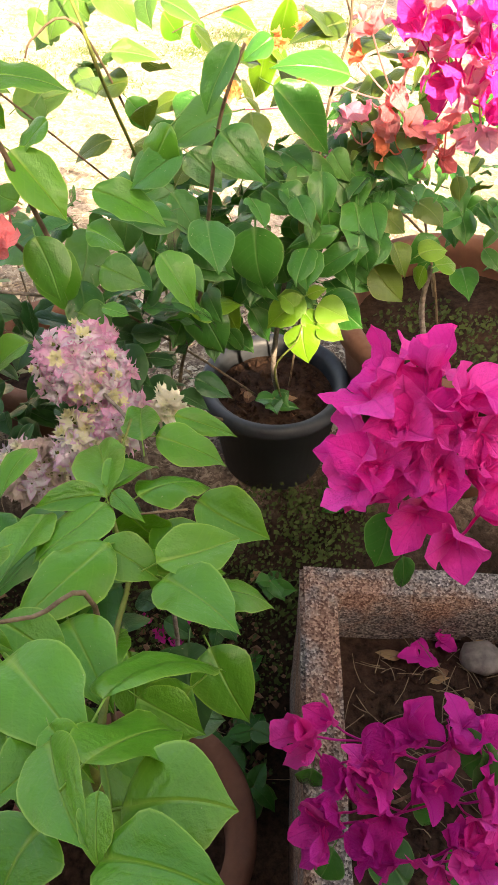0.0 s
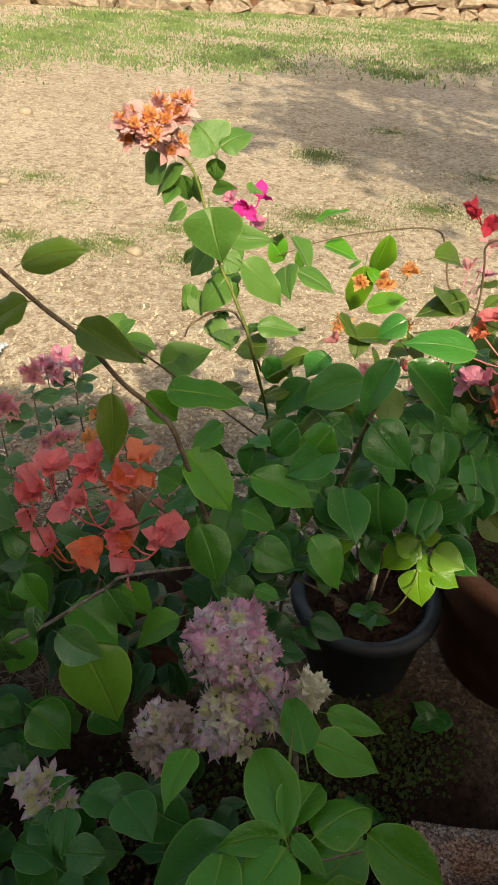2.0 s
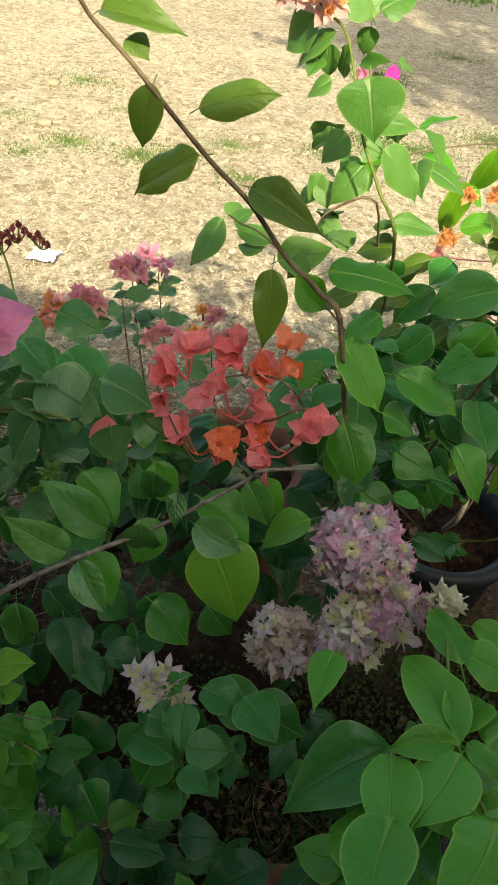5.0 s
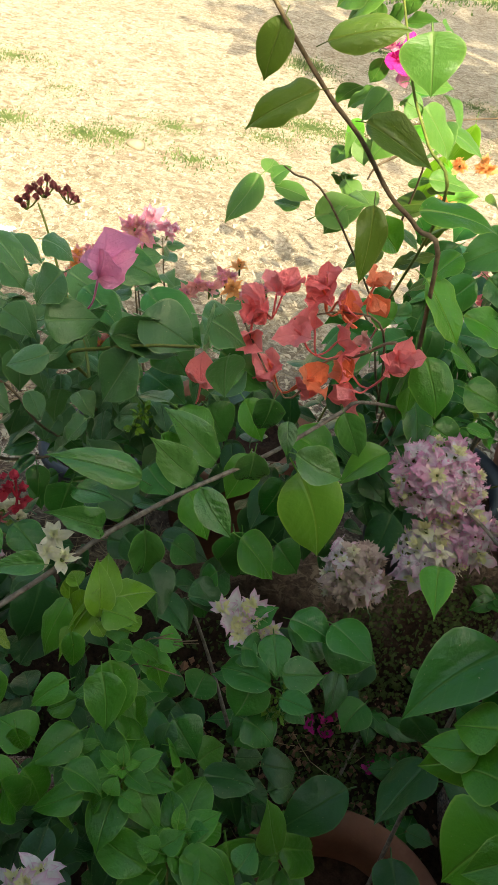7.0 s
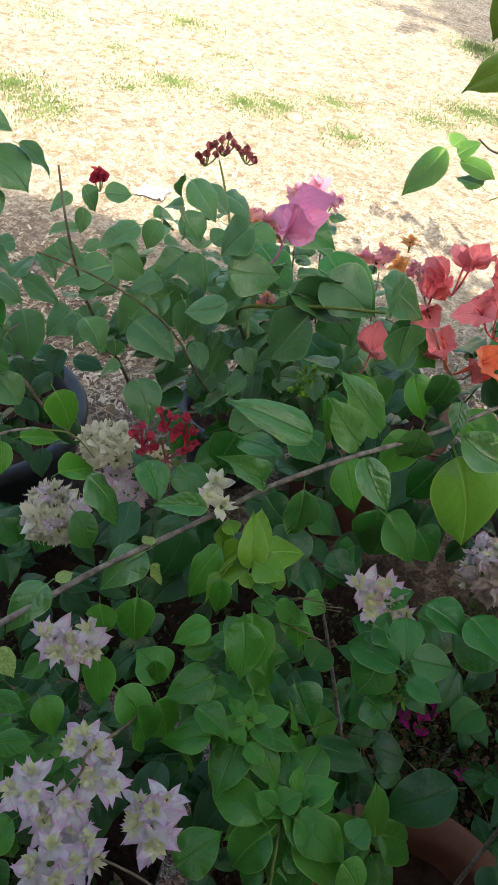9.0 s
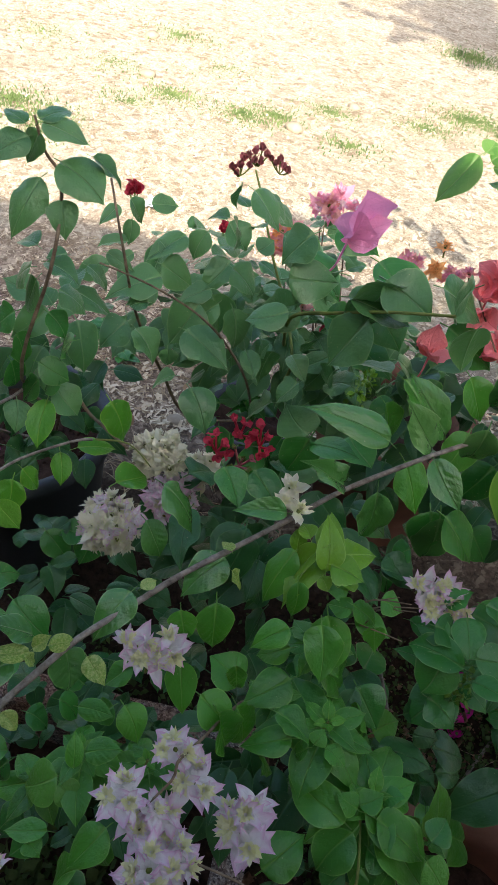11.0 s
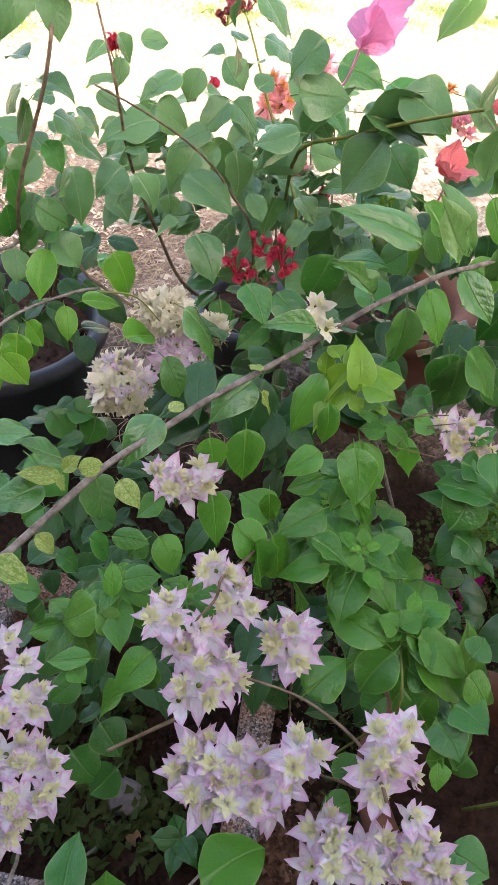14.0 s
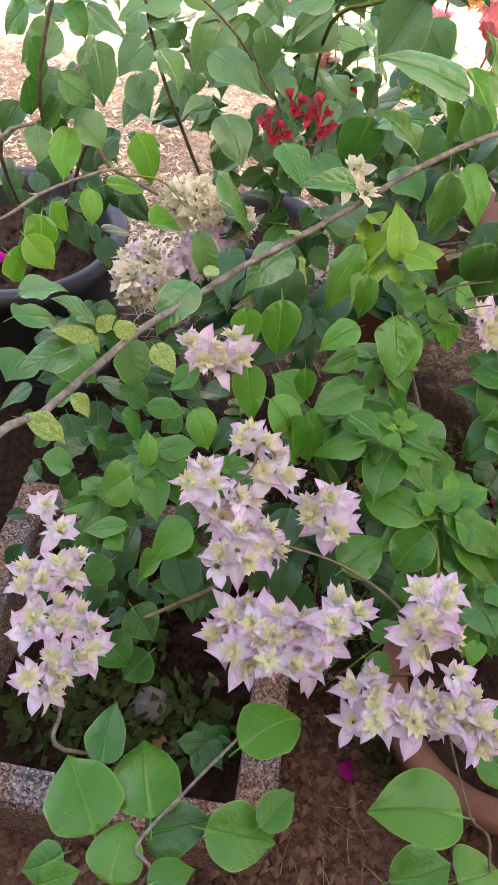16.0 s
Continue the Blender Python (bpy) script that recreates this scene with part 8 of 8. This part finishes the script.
def straw_litter(name, spots, label, seed, length=0.06, material=None):
    rnd = random.Random(seed)
    verts, faces = [], []
    for cx, cy, r, count, z in spots:
        for _ in range(count):
            a, d = rnd.uniform(0, 6.28), r * rnd.random() ** 0.5
            x, y = cx + d * math.cos(a), cy + d * math.sin(a)
            base = Vector((x, y, (rise(x, y) if z == 0 else z) + 0.005))
            t, l = rnd.uniform(0, 6.28), length * rnd.uniform(0.4, 1.4)
            way = Vector((math.cos(t), math.sin(t), rnd.uniform(-0.05, 0.18)))
            v, f, _ = tube_data([base, base + way * l * 0.5 + Vector((-way.y, way.x, 0)) * l * rnd.uniform(-0.2, 0.2) + Vector((0, 0, 0.004)), base + way * l], 0.0010, 0.0005, 3, 2)
            n = len(verts)
            verts += v
            faces += [tuple(n + k for k in q) for q in f]
    return tagged(new(name, mesh_raw(name, verts, faces, material or STRAW, False)), label, "litter", kind="stuff")


def yard_litter(name, label, count, seed, length, material):
    """Short flat bits of chaff, stalk and crumb strewn over the yard, thinner with distance."""
    rnd = random.Random(seed)
    verts, faces = [], []
    for _ in range(count):
        y = 1.45 + 5.6 * rnd.random() ** 1.7
        x = rnd.uniform(-1.7, 1.0) * (0.6 + 0.33 * y) - 0.12 * y
        if noise.noise((x * 1.7, y * 1.7, seed)) < rnd.uniform(-0.6, 0.35):
            continue
        a, l = rnd.uniform(0, 6.28), length * rnd.uniform(0.3, 1.3)
        w, lift = l * rnd.uniform(0.06, 0.28), rnd.uniform(0.0, 0.5) * l
        p, d = Vector((x, y, rise(x, y) + 0.012 * noise.noise((x * 2.2, y * 2.2, 0)) + 0.003)), Vector((math.cos(a), math.sin(a), 0))
        q, up = Vector((-d.y, d.x, 0)) * w, Vector((0, 0, 1))
        n = len(verts)
        verts += [p - q, p + q, p + d * l * 0.6 + q * 0.8 + up * lift, p + d * l * 0.6 - q * 0.8 + up * lift * 0.9, p + d * l + up * lift * 0.3]
        faces += [(n, n + 1, n + 2, n + 3), (n + 3, n + 2, n + 4)]
    return tagged(new(name, mesh_raw(name, verts, faces, material, False)), label, "litter", kind="stuff")


yard_litter("chaff", "pale dry chaff and stalks strewn over the dirt yard", 46000, 51, 0.021, CHAFF)
yard_litter("crumbs", "brown crumbs of earth and leaf on the dirt yard", 20000, 52, 0.017, CRUMB)
straw_litter("straw", [(-0.75, 1.55, 0.45, 800, 0), (-0.2, 1.85, 0.5, 500, 0), (-1.1, 1.9, 0.4, 400, 0), (0.4, 2.0, 0.4, 200, 0)], "dry straw and twig litter behind the pots", 41)
straw_litter("straw", [(-0.22, 0.34, 0.16, 22, 0), (-0.30, 0.22, 0.10, 8, 0), (-0.1, 0.75, 0.2, 40, 0)], "dry straw stalks on reddish soil", 42, 0.09)
straw_litter("straw", [(0.40, 0.74, 0.14, 90, 0.158), (0.50, 0.62, 0.18, 90, 0.158)], "dry twigs and litter in the planter box", 43, 0.045, TWIG)


def soil_crumbs(name, spots, label, seed, material):
    """Loose crumbs of earth: spots of (x, y, radius, count, height or None for the ground)."""
    rnd = random.Random(seed)
    verts, faces = [], []
    for cx, cy, r, count, z in spots:
        for _ in range(count):
            a, d = rnd.uniform(0, 6.28), r * rnd.random() ** 0.5
            x, y = cx + d * math.cos(a), cy + d * math.sin(a)
            q = 0.0018 + 0.0095 * rnd.random() ** 4
            p = Vector((x, y, (rise(x, y) + 0.012 * noise.noise((x * 2.2, y * 2.2, 0)) if z is None else z) + q * 0.4))
            n = len(verts)
            for v in ((1, 0, 0), (0, 1, 0), (-1, 0, 0), (0, -1, 0), (0, 0, 0.9), (0, 0, -0.8)):
                verts.append(p + Vector([q * (c + rnd.uniform(-0.35, 0.35)) for c in v]))
            for k in range(4):
                faces += [(n + k, n + (k + 1) % 4, n + 4), (n + (k + 1) % 4, n + k, n + 5)]
    return tagged(new(name, mesh_raw(name, verts, faces, material, False)), label, "soil", kind="stuff")


soil_crumbs("soil_crumbs", [(-0.28, 0.30, 0.26, 3200, None), (-0.55, 0.14, 0.2, 1200, None), (-0.02, 0.85, 0.2, 900, None), (-0.3, 0.8, 0.25, 900, None)], "loose reddish crumbs of dry earth", 91, CLOD)
soil_crumbs("soil_crumbs", [(0.47, 0.60, 0.24, 1500, 0.152), (0.112, 1.362, 0.11, 500, 0.194), (-1.0, 1.04, 0.14, 500, 0.264), (-0.648, 0.51, 0.2, 900, -0.148)], "dark crumbs of potting soil", 92, SOIL)


def stone(at, size, seed, label="pale rounded stone on the dirt", material=None):
    bm = bmesh.new()
    bmesh.ops.create_icosphere(bm, subdivisions=2, radius=1)
    for v in bm.verts:
        v.co *= 1 + 0.35 * noise.noise(v.co * 1.3 + Vector((seed * 3.1, 0, 0))) + 0.1 * noise.noise(v.co * 4)
        v.co = Vector((v.co.x * size, v.co.y * size * 0.8, v.co.z * size * 0.55))
    ob = new("stone", mesh_from(bm, "stone", material or STONE))
    ob.location = (at[0], at[1], (at[2] if len(at) > 2 else rise(at[0], at[1])) + size * 0.18)
    return tagged(ob, label, "stone", "stones in the yard")


for k, (x, y, s) in enumerate(((-0.98, 3.46, 0.045), (-2.46, 5.76, 0.06), (-0.83, 1.475, 0.026), (-0.70, 3.88, 0.03), (-0.78, 3.95, 0.034), (-1.75, 3.62, 0.04), (-1.95, 4.2, 0.04), (0.35, 6.6, 0.04), (-0.1, 5.0, 0.03))):
    stone((x, y), s, k)


def plastic_scrap(at, size):
    n = 12
    verts = [(at[0] + (i / n - 0.5) * size * (1 + 0.3 * noise.noise((j * 0.4, 0, 5))), at[1] + (j / n - 0.5) * size * 0.8 * (1 + 0.3 * noise.noise((i * 0.4, 3, 0))),
              rise(*at) + 0.012 + 0.02 * abs(noise.noise((i * 0.5, j * 0.5, 1)))) for j in range(n + 1) for i in range(n + 1)]
    faces = [(j * (n + 1) + i, j * (n + 1) + i + 1, (j + 1) * (n + 1) + i + 1, (j + 1) * (n + 1) + i) for j in range(n) for i in range(n)]
    tagged(new("plastic_scrap", mesh_raw("plastic_scrap", verts, faces, SHEET)), "crumpled scrap of white plastic sheet on the dirt", "litter")


plastic_scrap((-1.25, 2.46), 0.10)
stone((-0.60, 0.46, -0.145), 0.036, 41, "grey crumbling lump inside the planter frame", GREY_STONE)
stone((0.46, 0.80, 0.165), 0.035, 42, "grey rounded lump on the planter soil", GREY_STONE)


def fallen(at, size, material, seed, label="fallen magenta bracts on the soil"):
    rnd = random.Random(seed)
    ob = thing("fallen_flower", at, label, "petal", "fallen bracts")
    trio(ob, Vector(at) + Vector((0, 0, 0.006)), (rnd.uniform(-0.3, 0.3), rnd.uniform(-0.3, 0.3), 1), size, material, rnd, "bract", 1.3)


for k, (x, y) in enumerate(((-0.066, 0.97), (-0.064, 1.03), (-0.10, 0.96), (0.035, 0.905), (-0.26, 0.46), (-0.065, 0.95), (-0.13, 0.98), (-0.04, 1.0))):
    fallen((x, y, rise(x, y)), 0.024, PURPLE if k % 3 else MAGENTA, k)
for k, (x, y, z) in enumerate(((0.365, 0.80, 0.155), (0.42, 0.70, 0.155), (0.40, 0.83, 0.155), (-1.02, 0.98, 0.268))):
    fallen((x, y, z), 0.032, PURPLE, 20 + k, "withered purple bracts on the potting soil")


def seedling(at, size, material, seed, label="small weed seedling on the soil", count=6):
    rnd = random.Random(seed)
    ob = thing("seedling", at, label, "weed", "seedlings")
    branch(ob, [at, Vector(at) + Vector((0.004, 0, size * 0.8))], 0.003, 0.002, GREEN_STEM, "stem")
    for k in range(count):
        a = k * 2.4 + rnd.uniform(-0.3, 0.3)
        p = Vector(at) + Vector((0.004, 0, size * (0.4 + 0.4 * k / count)))
        tip = p + Vector((math.cos(a), math.sin(a), rnd.uniform(-0.1, 0.4))) * size * rnd.uniform(0.6, 1.1)
        part_of("leaf", blade("leaf", rnd.randrange(10), material), ob, blade_pose(p, tip, size * 0.72, (rnd.uniform(-0.3, 0.3), rnd.uniform(-0.5, 0.1), 1)))


for k, (x, y, z, s) in enumerate(((0.270, 1.215, 0.0, 0.05), (0.11, 1.30, 0.195, 0.05), (-0.62, 0.66, -0.148, 0.05), (-0.50, 0.42, -0.148, 0.05))):
    seedling((x, y, z), s, LEAF_DEEP, 60 + k)
for k, (x, y, s) in enumerate(((0.02, 0.98, 0.05), (0.10, 0.80, 0.06), (0.07, 0.90, 0.05), (-0.76, 0.88, 0.06), (-0.66, 0.90, 0.05), (-0.06, 1.02, 0.05), (-0.2, 0.80, 0.05), (-1.15, 1.75, 0.05), (-1.05, 1.65, 0.05), (0.12, 1.05, 0.05), (0.05, 0.76, 0.06), (0.11, 0.70, 0.05), (-0.24, 0.94, 0.06))):
    seedling((x, y, rise(x, y)), s, LEAF_DEEP, 80 + k)
branch(thing("dead_twig", (0.0, 0.90, -0.14), "bare grey dead twig lying on the soil", "twig"), [(-0.032, 0.87, rise(-0.032, 0.87) + 0.006), (0.0, 0.93, rise(0, 0.93) + 0.012), (0.037, 0.996, rise(0.037, 0.996) + 0.008)], 0.007, 0.004, GREY_BARK, "stick")

weed_mat("planter_weeds", [(-0.62, 0.42, 0.10, 200), (-0.52, 0.45, 0.06, 90), (-0.75, 0.42, 0.08, 150), (-0.70, 0.55, 0.1, 300)], "thin grassy weeds inside the planter frame", 0.030, MOSS, 35, 0.02, 0.0)
bpy.data.objects["planter_weeds"].location.z = -0.148
weed_mat("creeping_weeds", [(-0.80, 0.78, 0.16, 500), (-0.16, 0.52, 0.08, 250), (-0.2, 0.62, 0.1, 250)], "dark weeds on the bed soil", 0.018, MOSS, 36)


def fallen_leaf(at, size, seed):
    rnd = random.Random(seed)
    ob = thing("fallen_leaf", at, "curled dry brown leaf lying on the soil", "leaf", "fallen leaves")
    a = rnd.uniform(0, 6.28)
    p = Vector(at) + Vector((0, 0, 0.006))
    part_of("blade", blade("leaf", rnd.randrange(16), DRY_LEAF), ob, blade_pose(p, p + Vector((math.cos(a), math.sin(a), rnd.uniform(0.05, 0.35))) * size, size * rnd.uniform(0.4, 0.65), (rnd.uniform(-0.4, 0.4), rnd.uniform(-0.4, 0.4), 1)))


for k, (x, y, z) in enumerate(((0.38, 0.76, 0.155), (0.45, 0.82, 0.155), (0.43, 0.74, 0.155), (0.52, 0.78, 0.155), (0.36, 0.66, 0.155), (0.40, 0.60, 0.155), (0.47, 0.69, 0.155), (0.34, 0.80, 0.155),
                               (0.06, 1.33, 0.195), (0.16, 1.34, 0.195), (-0.56, 0.40, -0.148), (-0.72, 0.44, -0.148), (-0.50, 0.52, -0.148))):
    fallen_leaf((x, y, z), 0.030 + 0.004 * (k % 4), 200 + k)
for k, (x, y) in enumerate(((-0.30, 0.30), (-0.18, 0.26), (-0.24, 0.40), (-0.34, 0.20), (-0.20, 0.90), (0.03, 0.95), (0.10, 1.08), (-0.75, 1.50), (-0.85, 1.62), (-0.60, 1.60), (-0.95, 1.45))):
    fallen_leaf((x, y, rise(x, y)), 0.032 + 0.004 * (k % 3), 230 + k)

for k, (x, y, z, s) in enumerate(((0.065, 1.335, 0.190, 0.017), (0.085, 1.315, 0.190, 0.012), (0.05, 1.36, 0.190, 0.013), (0.15, 1.30, 0.190, 0.012), (0.09, 1.345, 0.190, 0.010),
                                  (0.42, 0.66, 0.150, 0.018), (0.50, 0.74, 0.150, 0.014), (0.37, 0.72, 0.150, 0.013), (0.46, 0.60, 0.150, 0.016), (0.55, 0.68, 0.150, 0.014), (0.40, 0.78, 0.150, 0.011))):
    clod = stone((x, y, z), s, 60 + k, "reddish brown clod of dry earth on the planter soil", RED_SOIL)
    clod.name = "soil_clod"
    tagged(clod, "reddish brown clod of dry earth on the planter soil", "clod", "clods of earth")
